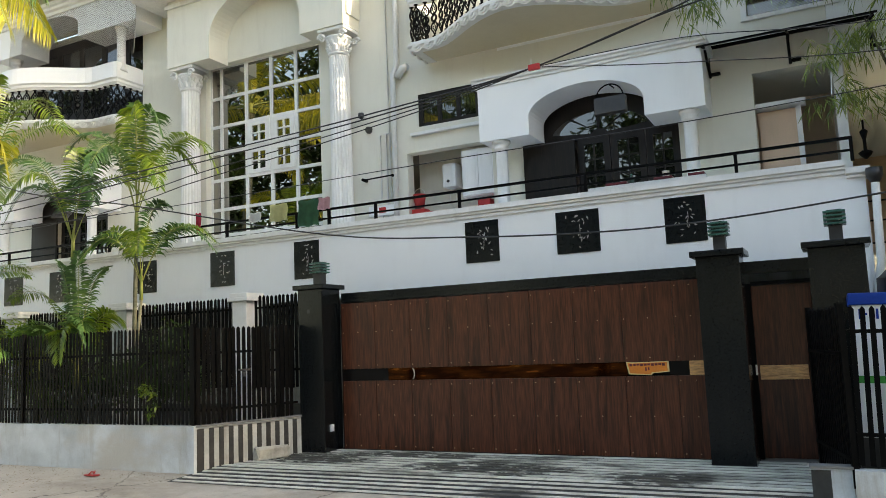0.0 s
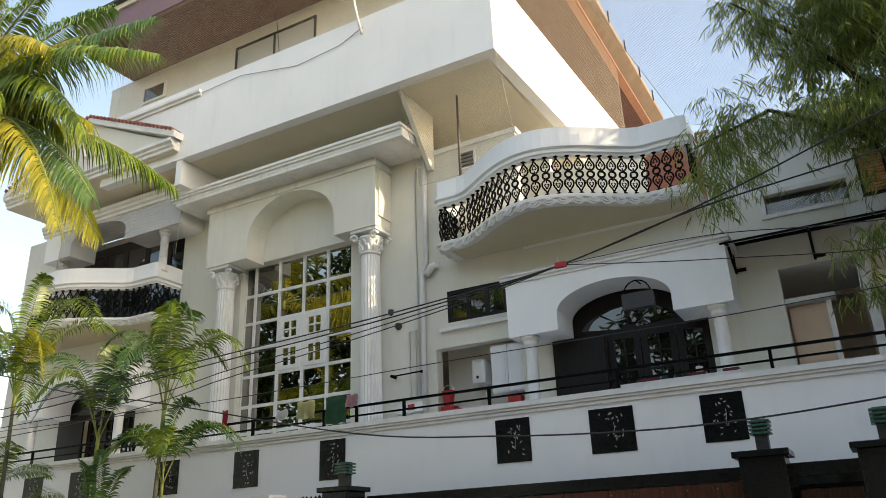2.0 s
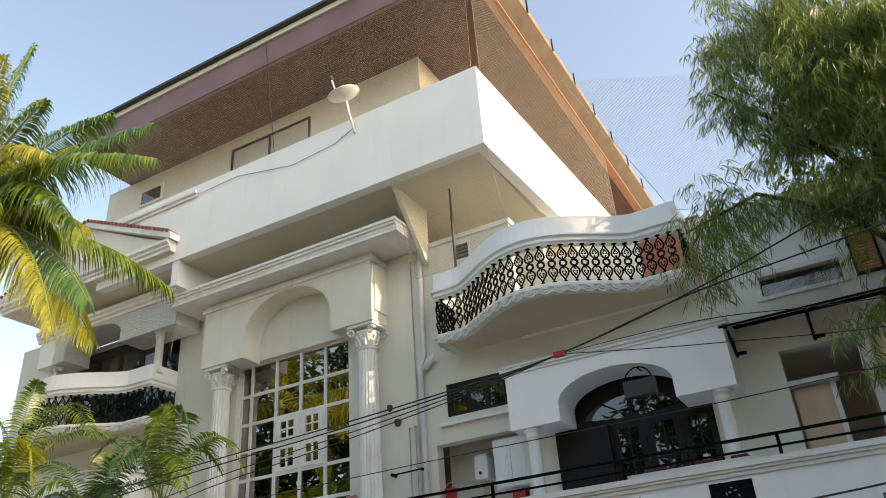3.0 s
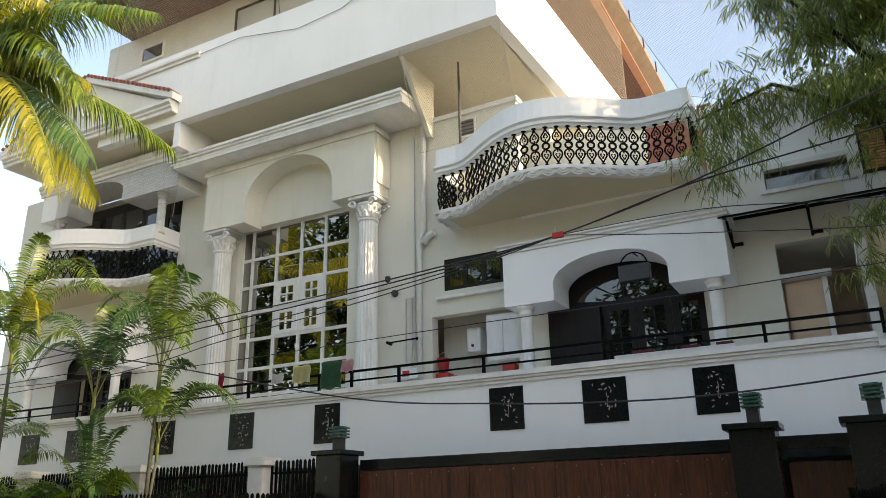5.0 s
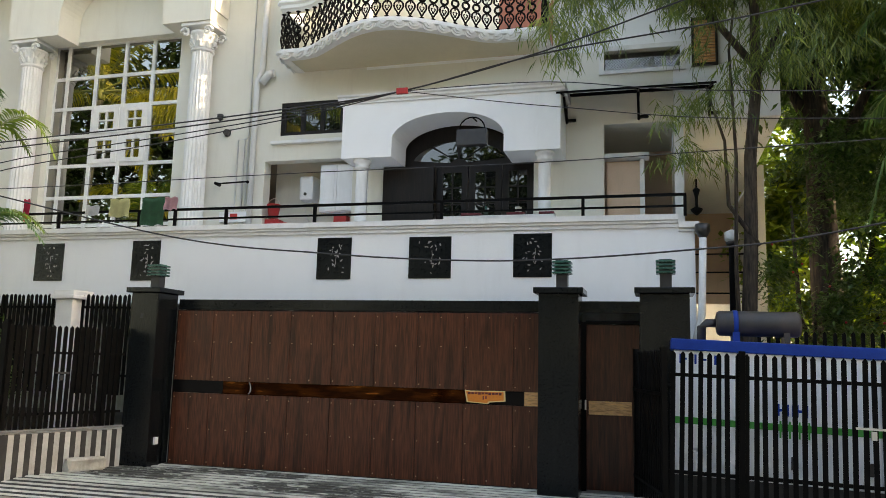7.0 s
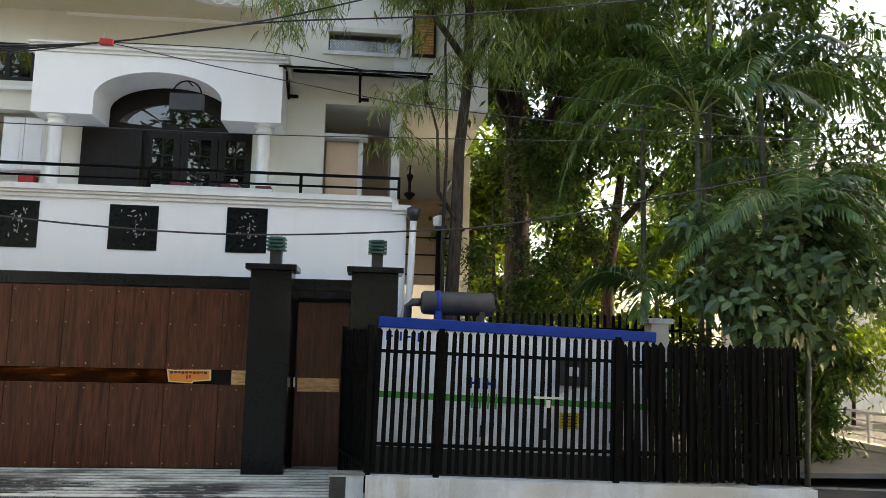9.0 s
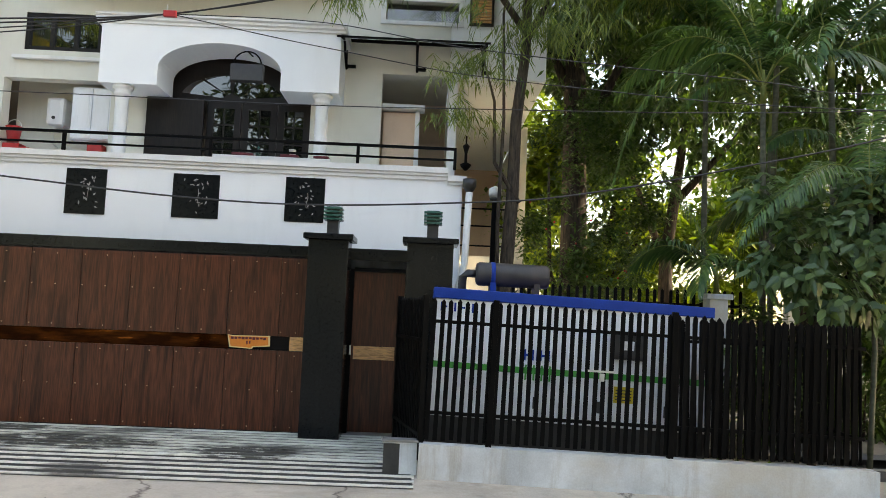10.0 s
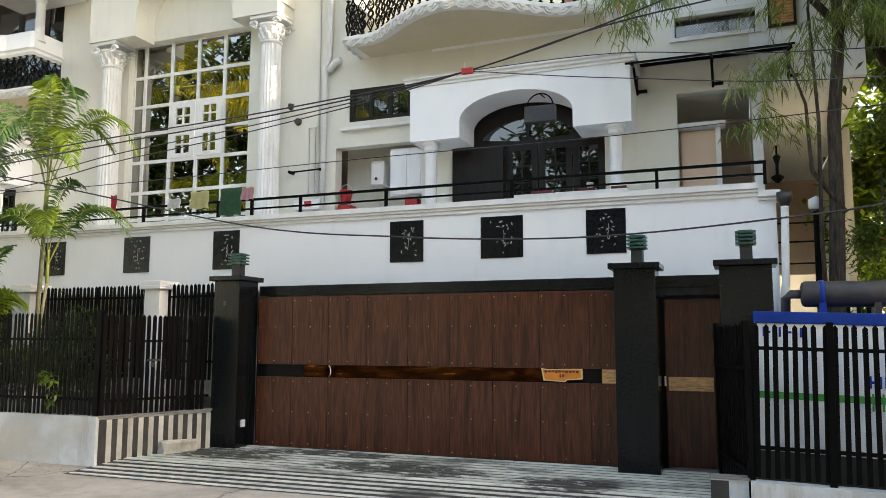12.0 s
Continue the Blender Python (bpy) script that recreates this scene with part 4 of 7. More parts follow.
part("base_cornice", mould(bmesh.new(), [(13.19, 10.82), (11.42, 10.82), (11.42, 10.9), (11.37, 10.93), (11.37, 10.98), (11.3, 11.02), (11.3, 11.1), (13.19, 11.1)], -19.85, -13.4), TRIM, ped)
for s in (1, -1):
    a = (-16.6, 12.5)
    b = (-16.6 + s * 3.3, 11.08)
    part("raking_cornice", prism(bmesh.new(), [(a[0], a[1] + 0.18), (b[0], b[1] + 0.18), (b[0], b[1]), (a[0], a[1])] if s > 0 else [(b[0], b[1] + 0.18), (a[0], a[1] + 0.18), (a[0], a[1]), (b[0], b[1])], 11.3, 11.7), TRIM, ped)
part("soffit_board", boxed(-19.8, -13.42, 11.45, 13.19, 10.81, 10.819), BOUNCE_CREAM, ped, "soffit board, cream brightened for bounced light")
part("medallion", ring(bmesh.new(), (-16.55, 11.42, 11.75), 0.24, 0.05, n=24, seg=8), TRIM, ped)
tile = mesh_of("tile", tube(bmesh.new(), [(0, 0, 0), (0, 0.45, 0.0)], [0.05, 0.042], 8), TILE_RED)
for s in (1, -1):
    for k in range(22):
        u = (k + 0.5) / 22
        piece("tile", tile, ped, (-16.6 + s * 3.25 * u, 11.26, 12.69 - 1.4 * u))
part("soffit_lamp", lathe(bmesh.new(), [(0.13, 10.81), (0.12, 10.78), (0.06, 10.73), (0.01, 10.72)], -15.4, 12.3, 14), GREYSTEEL, ped, "small round soffit lamp")

# double-height bay: arch, cornice, fluted columns
bay = thing("arched_bay", "white double-height bay with arch, cornice and columns", "bay")
part("arch_block", arch_panel(bmesh.new(), -13.25, -8.38, 8.06, 9.57, -11.97, -9.47, 8.52, 9.44, 12.6, 13.198, 32), CREAM, bay)
part("cornice", sweep(bmesh.new(), [(-14.1, 13.19), (-14.1, 12.0), (-7.34, 12.0), (-7.34, 13.19)], [(-0.3, 9.66), (-0.16, 9.66), (-0.16, 9.73), (-0.09, 9.745), (-0.09, 9.8), (-0.04, 9.815), (-0.04, 9.86), (0.0, 9.875), (0.0, 9.94), (-0.3, 9.94)]), TRIM, bay)
part("cornice_bed", boxed(-13.9, -7.37, 12.1, 13.19, 9.664, 9.93), TRIM, bay)
part("frieze", boxed(-13.25, -8.38, 12.604, 13.19, 9.566, 9.667), CREAM, bay)
part("side_strip", boxed(-8.38, -8.34, 12.7, 13.19, 8.3, 9.4, 0.01), CREAM, bay)
part("neck_moulding", boxed(-13.3, -8.33, 12.56, 13.19, 9.47, 9.565), TRIM, bay)


def capital(parent, x, y, z):
    """Turned bell with leaves, four scroll volutes and an abacus."""
    bm = lathe(bmesh.new(), [(0.2, z), (0.23, z + 0.02), (0.23, z + 0.05), (0.2, z + 0.07), (0.21, z + 0.25), (0.26, z + 0.36), (0.28, z + 0.4)], x, y, 20)
    for row, (zz, n) in enumerate(((z + 0.09, 10), (z + 0.2, 10))):
        for k in range(n):
            a = 2 * math.pi * (k + row * 0.5) / n
            c, s = math.cos(a), math.sin(a)
            tube(bm, [(x + 0.2 * c, y + 0.2 * s, zz), (x + 0.235 * c, y + 0.235 * s, zz + 0.08), (x + 0.27 * c, y + 0.27 * s, zz + 0.12), (x + 0.27 * c, y + 0.27 * s, zz + 0.09)], [0.045, 0.04, 0.03, 0.012], 6)
    cap = part("capital", bm, TRIM, parent)
    for sx in (-1, 1):
        for sy in (-1, 1):
            cx, cy, cz = x + sx * 0.25, y + sy * 0.25, z + 0.37
            pts = []
            for k in range(22):
                a, r = 0.35 * k, 0.1 - 0.004 * k
                pts.append((cx + sx * r * math.cos(a), cy, cz + r * math.sin(a)))
            part("volute", tube(bmesh.new(), pts, [0.036 - 0.0006 * k for k in range(22)], 6), TRIM, cap)
    part("abacus", boxed(x - 0.33, x + 0.33, y - 0.3, y + 0.26, z + 0.485, z + 0.558, 0.012), TRIM, cap)


for x in (-12.86, -8.72):
    part("shaft", lathe(bmesh.new(), [(0.235, 3.45), (0.22, 5.0), (0.2, 7.5)], x, 12.93, 40, flutes=1), TRIM, bay)
    capital(bay, x, 12.93, 7.5)

# tall gridded window
tall = tagged(new("window_1"), "tall white-framed gridded window with dark mirror glass", "window", kind="structure")
XS, ZS = [-12.65, -12.33, -11.59, -10.87, -10.18, -9.47], [3.5, 4.16, 4.76, 5.45, 6.1, 6.72, 7.4, 8.14]
for x in XS:
    part("mullion", boxed(x - 0.035, x + 0.035, 13.36, 13.44, 3.45, 8.14), TRIM, tall)
for z in ZS:
    part("transom", boxed(-12.65, -9.42, 13.365, 13.435, z - 0.035, z + 0.035), TRIM, tall)
for i, (a, b) in enumerate(zip(XS, XS[1:])):
    for j, (c, d) in enumerate(zip(ZS, ZS[1:])):
        if i in (2, 3) and j in (3, 4):
            continue
        part("pane", boxed(a + 0.036, b - 0.036, 13.395, 13.405, c + 0.036, d - 0.036), GLASS, tall)
for i in (2, 3):
    for j in (3, 4):
        a, b, c, d = XS[i] + 0.036, XS[i + 1] - 0.036, ZS[j] + 0.036, ZS[j + 1] - 0.036
        cas = part("casement", holed(bmesh.new(), a, b, c, d, 13.34, 13.4, [(a + 0.13, (a + b) / 2 - 0.015, c + 0.09, (c + d) / 2 - 0.015), ((a + b) / 2 + 0.015, b - 0.13, c + 0.09, (c + d) / 2 - 0.015),
                   (a + 0.13, (a + b) / 2 - 0.015, (c + d) / 2 + 0.015, d - 0.09), ((a + b) / 2 + 0.015, b - 0.13, (c + d) / 2 + 0.015, d - 0.09)]), TRIM, tall)
        part("pane", boxed(a + 0.1, b - 0.1, 13.375, 13.383, c + 0.07, d - 0.07), GLASS, cas)
# dark sheet added for the unlit room
setting("wall_behind_window", boxed(-12.7, -9.3, 13.6, 13.7, 3.45, 8.3), SLATE_AND_SHADE, "dark sheet standing for the unlit room behind the glass", "wall")


# arched double door
def glazed_leaf(parent, x0, x1, rows):
    leaf = part("leaf", holed(bmesh.new(), x0, x1, 3.45, 5.04, 13.24, 13.29, [(x0 + 0.1 + (x1 - x0 - 0.2) / 2 * i + 0.012, x0 + 0.1 + (x1 - x0 - 0.2) / 2 * (i + 1) - 0.012, 4.05 + 0.3 * j + 0.012, 4.05 + 0.3 * (j + 1) - 0.012) for i in range(2) for j in range(rows)]), DARK_WOOD, parent)
    part("pane", boxed(x0 + 0.09, x1 - 0.09, 13.262, 13.27, 4.04, 4.06 + 0.3 * rows), DOOR_GLASS, leaf)
    return leaf


door = thing("arched_door", "dark brown arched door with glazed leaves and fanlight", "door", "arched doors")
part("solid_leaf", boxed(-4.85, -3.88, 13.1, 13.15, 3.45, 5.05, 0.004), DARK_WOOD, door)
for a, b in ((-3.86, -3.28), (-3.26, -2.66), (-2.64, -2.09)):
    glazed_leaf(door, a, b, 3)
board = part("fanlight", boxed(-4.86, -2.08, 13.27, 13.33, 5.05, 5.85), DARK_WOOD, door)
cx, cz = -3.46, 5.1
for a0, a1 in ((12, 52), (56, 86), (94, 124), (128, 168)):
    poly = [(cx + 0.16 * math.cos(radians(a0)), cz + 0.1 * math.sin(radians(a0)))]
    for k in range(7):
        a = radians(a0 + (a1 - a0) * k / 6)
        poly.append((cx + 0.88 * math.cos(a), cz + 0.42 * math.sin(a)))
    poly.append((cx + 0.16 * math.cos(radians(a1)), cz + 0.1 * math.sin(radians(a1))))
    part("pane", prism(bmesh.new(), poly, 13.255, 13.268), DOOR_GLASS, board)
door_left = copy_thing(door, Matrix.Translation((-13.8, 0, 0)))
door_left["label"] = "dark brown arched door partly hidden by palms"

# high window beside the portico
w2 = tagged(new("window_2"), "dark wooden three-light window under a ledge", "window", kind="structure")
part("window_frame", holed(bmesh.new(), -7.05, -5.74, 5.8, 6.46, 13.22, 13.3, [(-6.97 + 0.41 * k, -6.63 + 0.41 * k, 5.87, 6.39) for k in range(3)]), DARK_WOOD, w2)
for k in range(3):
    part("pane", boxed(-6.98 + 0.41 * k, -6.62 + 0.41 * k, 13.26, 13.268, 5.86, 6.4), DOOR_GLASS, w2)
part("window_sill", boxed(-7.2, -5.42, 13.1, 13.199, 5.62, 5.68, 0.008), TRIM, w2)
setting("wall_window_back", boxed(-7.2, -5.6, 13.6, 13.65, 5.7, 6.6), SLATE_AND_SHADE, "dark sheet standing for the unlit room behind the small window", "wall")

# niche with water heater and cupboard
setting("wall_niche", boxed(-7.5, -5.3, 14.0, 14.1, 3.45, 5.6), CREAM, "white niche back wall", "wall")
heater = thing("water_heater", "white rounded electric water heater in the niche", "heater")
part("tank", boxed(-6.8, -6.49, 13.62, 13.98, 4.6, 5.1, 0.07), PAINT_GEN, heater)
part("dial", tube(bmesh.new(), [(-6.645, 13.6, 4.72), (-6.645, 13.58, 4.72)], 0.03, 10), BLACKPL, heater)
for x in (-6.72, -6.57):
    part("pipe", tube(bmesh.new(), [(x, 13.8, 4.63), (x, 13.8, 4.3), (x, 13.98, 4.25)], 0.012, 6), STEEL, heater)
cup = thing("cupboard", "white panelled two-door cupboard beside the column", "cupboard")
part("body", boxed(-6.22, -5.51, 13.35, 13.75, 4.3, 5.22, 0.004), PAINT_GEN, cup)
for a, b in ((-6.21, -5.87), (-5.86, -5.52)):
    d = part("door", boxed(a, b, 13.325, 13.349, 4.32, 5.2, 0.006), PAINT_GEN, cup)
    part("panel", boxed(a + 0.05, b - 0.05, 13.315, 13.326, 4.4, 5.1, 0.005), PAINT_GEN, d)
can = thing("fire_bucket", "red plastic bucket hanging in the niche", "bucket")
part("body", lathe(bmesh.new(), [(0.09, 4.2), (0.13, 4.45), (0.135, 4.46)], -7.15, 13.3, 16), RED, can)
part("handle", ring(bmesh.new(), (-7.15, 13.3, 4.46), 0.12, 0.008, a0=0, a1=math.pi), STEEL, can)
crate = thing("storage_crate", "red and white plastic crates behind the railing", "crate")
part("body", boxed(-7.28, -7.0, 13.2, 13.45, 3.45, 4.16, 0.01), RED, crate)
box2 = thing("storage_crate", "low red plastic crate behind the railing", "crate")
part("body", boxed(-6.7, -6.35, 12.3, 12.6, 3.45, 3.92, 0.01), RED, box2)
box3 = thing("storage_crate", "red plastic tub under the cupboard", "crate")
part("body", boxed(-5.85, -5.6, 13.2, 13.4, 3.45, 4.2, 0.01), RED, box3)

# terrace ledge goods
led = thing("parapet_bench", "low white bench with red boxes on the terrace", "bench")
part("top", boxed(-3.3, -1.5, 11.6, 11.95, 3.76, 3.82, 0.008), TRIM, led)
for x in (-3.2, -1.65):
    part("leg", boxed(x, x + 0.08, 11.65, 11.9, 3.44, 3.76), TRIM, led)
for a, b in ((-2.98, -2.66), (-2.25, -1.98), (-1.75, -1.52)):
    bx = thing("box", "small dark red box on the bench", "box", "boxes on the bench")
    part("body", boxed(a, b, 11.595, 11.85, 3.822, 3.86, 0.006), MAROON, bx)
btl = thing("bottle", "small green plastic bottle on the bench", "bottle")
part("body", lathe(bmesh.new(), [(0.035, 3.822), (0.037, 3.93), (0.015, 3.97)], -2.62, 11.8, 10), LAMPGREEN, btl)
part("cap", lathe(bmesh.new(), [(0.017, 3.97), (0.017, 4.0)], -2.62, 11.8, 8), GREENBAR, btl)
cupm = thing("steel_tumbler", "bright steel tumbler on the bench", "tumbler")
part("body", lathe(bmesh.new(), [(0.045, 3.822), (0.055, 3.97), (0.055, 3.975)], -2.1, 11.8, 14), STEEL, cupm)
sg = thing("hanging_lamp_box", "dark flat lamp box hung under the arch", "lamp")
part("housing", boxed(-3.2, -2.69, 12.05, 12.2, 5.1, 5.37, 0.01), GREYSTEEL, sg)
part("bracket", ring(bmesh.new(), (-2.95, 12.12, 5.37), 0.22, 0.012, a0=0, a1=math.pi), IRON, sg)
part("arm", tube(bmesh.new(), [(-2.95, 12.12, 5.59), (-2.95, 12.45, 5.62)], 0.012, 6), IRON, sg)

# pierced black panels let into the terrace wall
def motif(parent, w, h, seed):
    rnd = random.Random(seed)
    bm = bmesh.new()
    stem = [(0.02 * math.sin(3 * u) * 2 + rnd.uniform(-.01, .01), 0, h * (0.12 + 0.76 * u)) for u in (k / 7 for k in range(8))]
    tube(bm, [(x, -0.003, z) for x, _, z in stem[2:6]], 0.004, 4)
    for x, _, z in stem[1:]:
        for _k in range(3):
            a, r, l = rnd.uniform(0, 6.28), rnd.uniform(0.03, 0.17) * w / 0.6, rnd.uniform(0.014, 0.032)
            px, pz, t = x + r * math.cos(a), min(max(z + 0.08 * math.sin(a), 0.08), h - 0.08), rnd.uniform(0, 3.14)
            c, s = math.cos(t), math.sin(t)
            poly = [(px + l * c, pz + l * s), (px - 0.4 * l * s, pz + 0.4 * l * c), (px - l * c, pz - l * s), (px + 0.4 * l * s, pz - 0.4 * l * c)]
            prism(bm, poly, -0.006, -0.001)
    return part("motif", bm, MOTIF, parent, "pale flower and leaf cut-outs")


for n, (x0, x1, z0, z1) in enumerate(((-5.21, -4.63, 2.78, 3.44), (-3.68, -3.01, 2.79, 3.43), (-2.06, -1.49, 2.8, 3.45), (-8.64, -8.09, 2.77, 3.45), (-10.64, -10.04, 2.77, 3.43),
                                      (-12.6, -12.07, 2.77, 3.42), (-15.3, -14.64, 2.74, 3.41), (-16.85, -16.2, 2.76, 3.4))):
    p = thing("wall_panel", "black pierced wall panel with a flower motif", "panel", "black panels of the terrace wall", ((x0 + x1) / 2, 11.2, z0))
    w, h = x1 - x0, z1 - z0
    part("plate", boxed(-w / 2, w / 2, -0.012, -0.002, 0, h, 0.002), GRANITE, p)
    motif(p, w, h, n).location = (0, -0.0125, 0)

# pipes, camera and rods on the plain wall strip
pp = thing("drain_pipe", "white painted drain pipe with elbow on the facade", "pipe", "pipes on the facade")
part("pipe", tube(bmesh.new(), [(-7.42, 13.1, 10.5), (-7.46, 13.1, 7.12), (-7.55, 13.1, 6.95), (-7.57, 13.1, 3.5)], 0.055, 12), PIPE, pp)
part("elbow", tube(bmesh.new(), [(-7.2, 13.1, 7.05), (-7.32, 13.1, 7.03), (-7.46, 13.1, 6.86)], 0.075, 12), PIPE, pp)
for x, z1 in ((-7.78, 5.75), (-7.92, 5.75), (-7.7, 9.4)):
    q = thing("thin_pipe", "thin white water pipe on the facade", "pipe", "pipes on the facade")
    part("pipe", tube(bmesh.new(), [(x, 13.15, 3.5), (x, 13.15, z1), (x + 0.2, 13.15, z1 + 0.02)], 0.016, 8), PIPE, q)
cctv = thing("security_camera", "small black dome camera on a bracket", "camera")
part("arm", tube(bmesh.new(), [(-8.28, 13.19, 6.24), (-8.28, 13.05, 6.24)], 0.015, 6), PIPE, cctv)
part("dome", lathe(bmesh.new(), [(0.01, 6.12), (0.05, 6.15), (0.06, 6.2), (0.06, 6.25)], -8.28, 13.02, 12), BLACKPL, cctv)
bell = thing("wall_lamp", "small round grey bulkhead lamp on the wall", "lamp")
part("body", tube(bmesh.new(), [(-8.2, 13.19, 5.92), (-8.2, 13.12, 5.92)], [0.08, 0.06], 12), GREYSTEEL, bell)
rod = thing("wall_rod", "short black hanging rod on wall brackets", "rod")
part("bar", tube(bmesh.new(), [(-8.3, 13.05, 4.86), (-7.6, 13.05, 4.88)], 0.016, 6), IRON, rod)
for x in (-8.3, -7.6):
    part("bracket", tube(bmesh.new(), [(x, 13.19, 4.87), (x, 13.03, 4.87)], [0.04, 0.03], 8), IRON, rod)
mb = thing("meter_box", "white switch boxes on the wall", "switch box")
part("body", boxed(-8.2, -7.6, 13.08, 13.195, 4.1, 4.3, 0.01), PAINT_GEN, mb)
part("knob", boxed(-7.95, -7.8, 13.06, 13.08, 4.15, 4.26, 0.004), RED, mb)

# washing on the railing
def cloth(label, mat, x0, x1, z0, z1, y=11.24):
    bm = bmesh.new()
    n, m = 10, 6
    vs = [[bm.verts.new((x0 + (x1 - x0) * i / n + 0.012 * math.sin(j), y - 0.02 + 0.018 * math.sin(i * 1.7 + x0) * (j / m), z1 + (z0 - z1) * j / m + 0.012 * math.sin(i))) for j in range(m + 1)] for i in range(n + 1)]
    for i in range(n):
        for j in range(m):
            bm.faces.new((vs[i][j], vs[i + 1][j], vs[i + 1][j + 1], vs[i][j + 1])).smooth = True
    bmesh.ops.solidify(bm, geom=bm.faces[:], thickness=0.006)
    return tagged(obj("towel", bm, mat), label, "towel", "washing on the railing")


cloth("dark green cloth hung over the terrace railing", CLOTH_G, -8.55, -8.1, 3.72, 4.2)
cloth("pale yellow towel hung over the railing", CLOTH_Y, -9.2, -8.8, 3.88, 4.2)
cloth("small white cloth hung over the railing", CLOTH_W, -9.7, -9.42, 3.92, 4.1)
cloth("pink cloth bunched on the railing", CLOTH_P, -8.1, -7.85, 3.98, 4.2)
cloth("narrow crimson cloth hung at the railing", CLOTH_R, -11.05, -10.9, 3.85, 4.25)

# canopy over the side door
can2 = thing("door_canopy", "smoky sheet canopy on black iron brackets", "canopy")
bm = bmesh.new()
vs = [bm.verts.new(p) for p in ((-1.62, 13.19, 6.27), (0.94, 13.19, 6.27), (0.9, 12.3, 6.0), (-1.56, 12.3, 6.0))]
bm.faces.new(vs)
bmesh.ops.solidify(bm, geom=bm.faces[:], thickness=0.012)
part("sheet", bm, CANOPY, can2)
part("front_bar", boxed(-1.58, 0.92, 12.28, 12.31, 5.965, 5.992), IRON, can2)
part("back_bar", boxed(-1.62, 0.94, 13.15, 13.19, 6.2, 6.25), IRON, can2)
for x in (-1.5, -0.28, 0.86):
    br = part("bracket", tube(bmesh.new(), [(x, 12.3, 5.97), (x, 13.17, 6.2), (x, 13.17, 5.72), (x, 12.9, 5.86), (x, 12.7, 6.04)], 0.022, 6), IRON, can2)
    part("foot", boxed(x - 0.02, x + 0.16, 13.12, 13.195, 5.74, 5.78), IRON, br)
w3 = tagged(new("window_3"), "wide low window with a white frame and dark lattice", "window", kind="structure")
part("window_frame", holed(bmesh.new(), -0.95, 0.5, 6.56, 7.06, 13.16, 13.198, [(-0.86, 0.41, 6.63, 6.98)]), TRIM, w3)
bm = bmesh.new()
for k in range(36):
    x = -1.2 + k * 0.05
    tube(bm, [(max(x, -0.87), 13.3, 6.62 + max(0, -0.87 - x)), (min(x + 0.37, 0.42), 13.3, 6.99 - max(0, x + 0.37 - 0.42))], 0.004, 4)
    tube(bm, [(max(x, -0.87), 13.31, 6.99 - max(0, -0.87 - x)), (min(x + 0.37, 0.42), 13.31, 6.62 + max(0, x + 0.37 - 0.42))], 0.004, 4)
part("lattice", bm, IRON, w3)
part("pane", boxed(-0.87, 0.42, 13.36, 13.37, 6.62, 6.99), GLASS, w3)
setting("wall_attic_room", boxed(-14.2, -11.0, 14.3, 14.35, 14.2, 15.2), SLATE_AND_SHADE, "dark sheet standing for the unlit attic behind the slit window", "wall")
w4 = tagged(new("window_4"), "long slit attic window with a dark frame", "window", kind="structure")
part("window_frame", holed(bmesh.new(), -13.95, -11.05, 14.5, 15.35, 13.76, 13.8, [(-13.89, -12.53, 14.56, 15.29), (-12.48, -11.11, 14.56, 15.29)]), DARK_WOOD, w4)
part("pane", boxed(-13.9, -11.1, 13.81, 13.82, 14.55, 15.3), FROST, w4)

# side door with its peach cupboard and shade
setting("wall_side_room", boxed(-1.598, 0.29, 15.2, 15.25, 3.45, 5.688), PEACH, "peach wall inside the side room", "wall")
sd = thing("half_open_door", "half-open peach door with a white edge", "door")
part("leaf", boxed(-0.84, -0.28, 13.5, 13.54, 3.5, 5.08, 0.004), PEACH, sd)
part("edge", boxed(-0.28, -0.2, 13.46, 13.56, 3.45, 5.1, 0.004), TRIM, sd, "white door edge")
part("hood", boxed(-0.88, -0.12, 13.3, 13.6, 5.1, 5.18, 0.006), PIPE, sd, "grey hood board")

# rain pipe at the terrace end and the side passage
rp = thing("rain_pipe", "grey-white rain pipe at the terrace end", "pipe", "pipes on the facade")
part("pipe", tube(bmesh.new(), [(0.6, 11.1, 3.35), (0.57, 11.1, 2.3), (0.47, 11.08, 1.85), (0.55, 11.0, 1.75), (0.75, 10.9, 1.72)], 0.05, 12), PIPE, rp)
part("hopper", lathe(bmesh.new(), [(0.05, 3.33), (0.1, 3.42), (0.1, 3.52)], 0.6, 11.1, 12), BLACKPL, rp)
for z in (1.2, 1.8, 2.35, 2.75, 3.1):
    b = thing("passage_bar", "thin dark bar across the passage wall", "bar", "bars of the passage")
    part("bar", tube(bmesh.new(), [(0.52, 15.5, z + 0.6), (1.6, 15.5, z + 0.6)], 0.018, 6), IRON, b)

lv = thing("louver_screen", "ochre slatted timber screen on the upper wall", "screen")
part("frame", holed(bmesh.new(), 0.6, 1.02, 6.6, 7.45, 13.14, 13.198, [(0.64, 0.98, 6.64, 7.41)]), DARK_WOOD, lv)
for k in range(15):
    part("slat", boxed(0.64, 0.98, 13.15, 13.19, 6.65 + 0.051 * k, 6.682 + 0.051 * k), GOLDWOOD, lv)

# satellite dish on the top parapet
dish = thing("satellite_dish", "white satellite dish on the top parapet", "dish")
part("mast", tube(bmesh.new(), [(-8.0, 11.55, 12.1), (-8.1, 11.5, 12.6), (-8.15, 11.45, 13.0)], 0.03, 8), PIPE, dish)
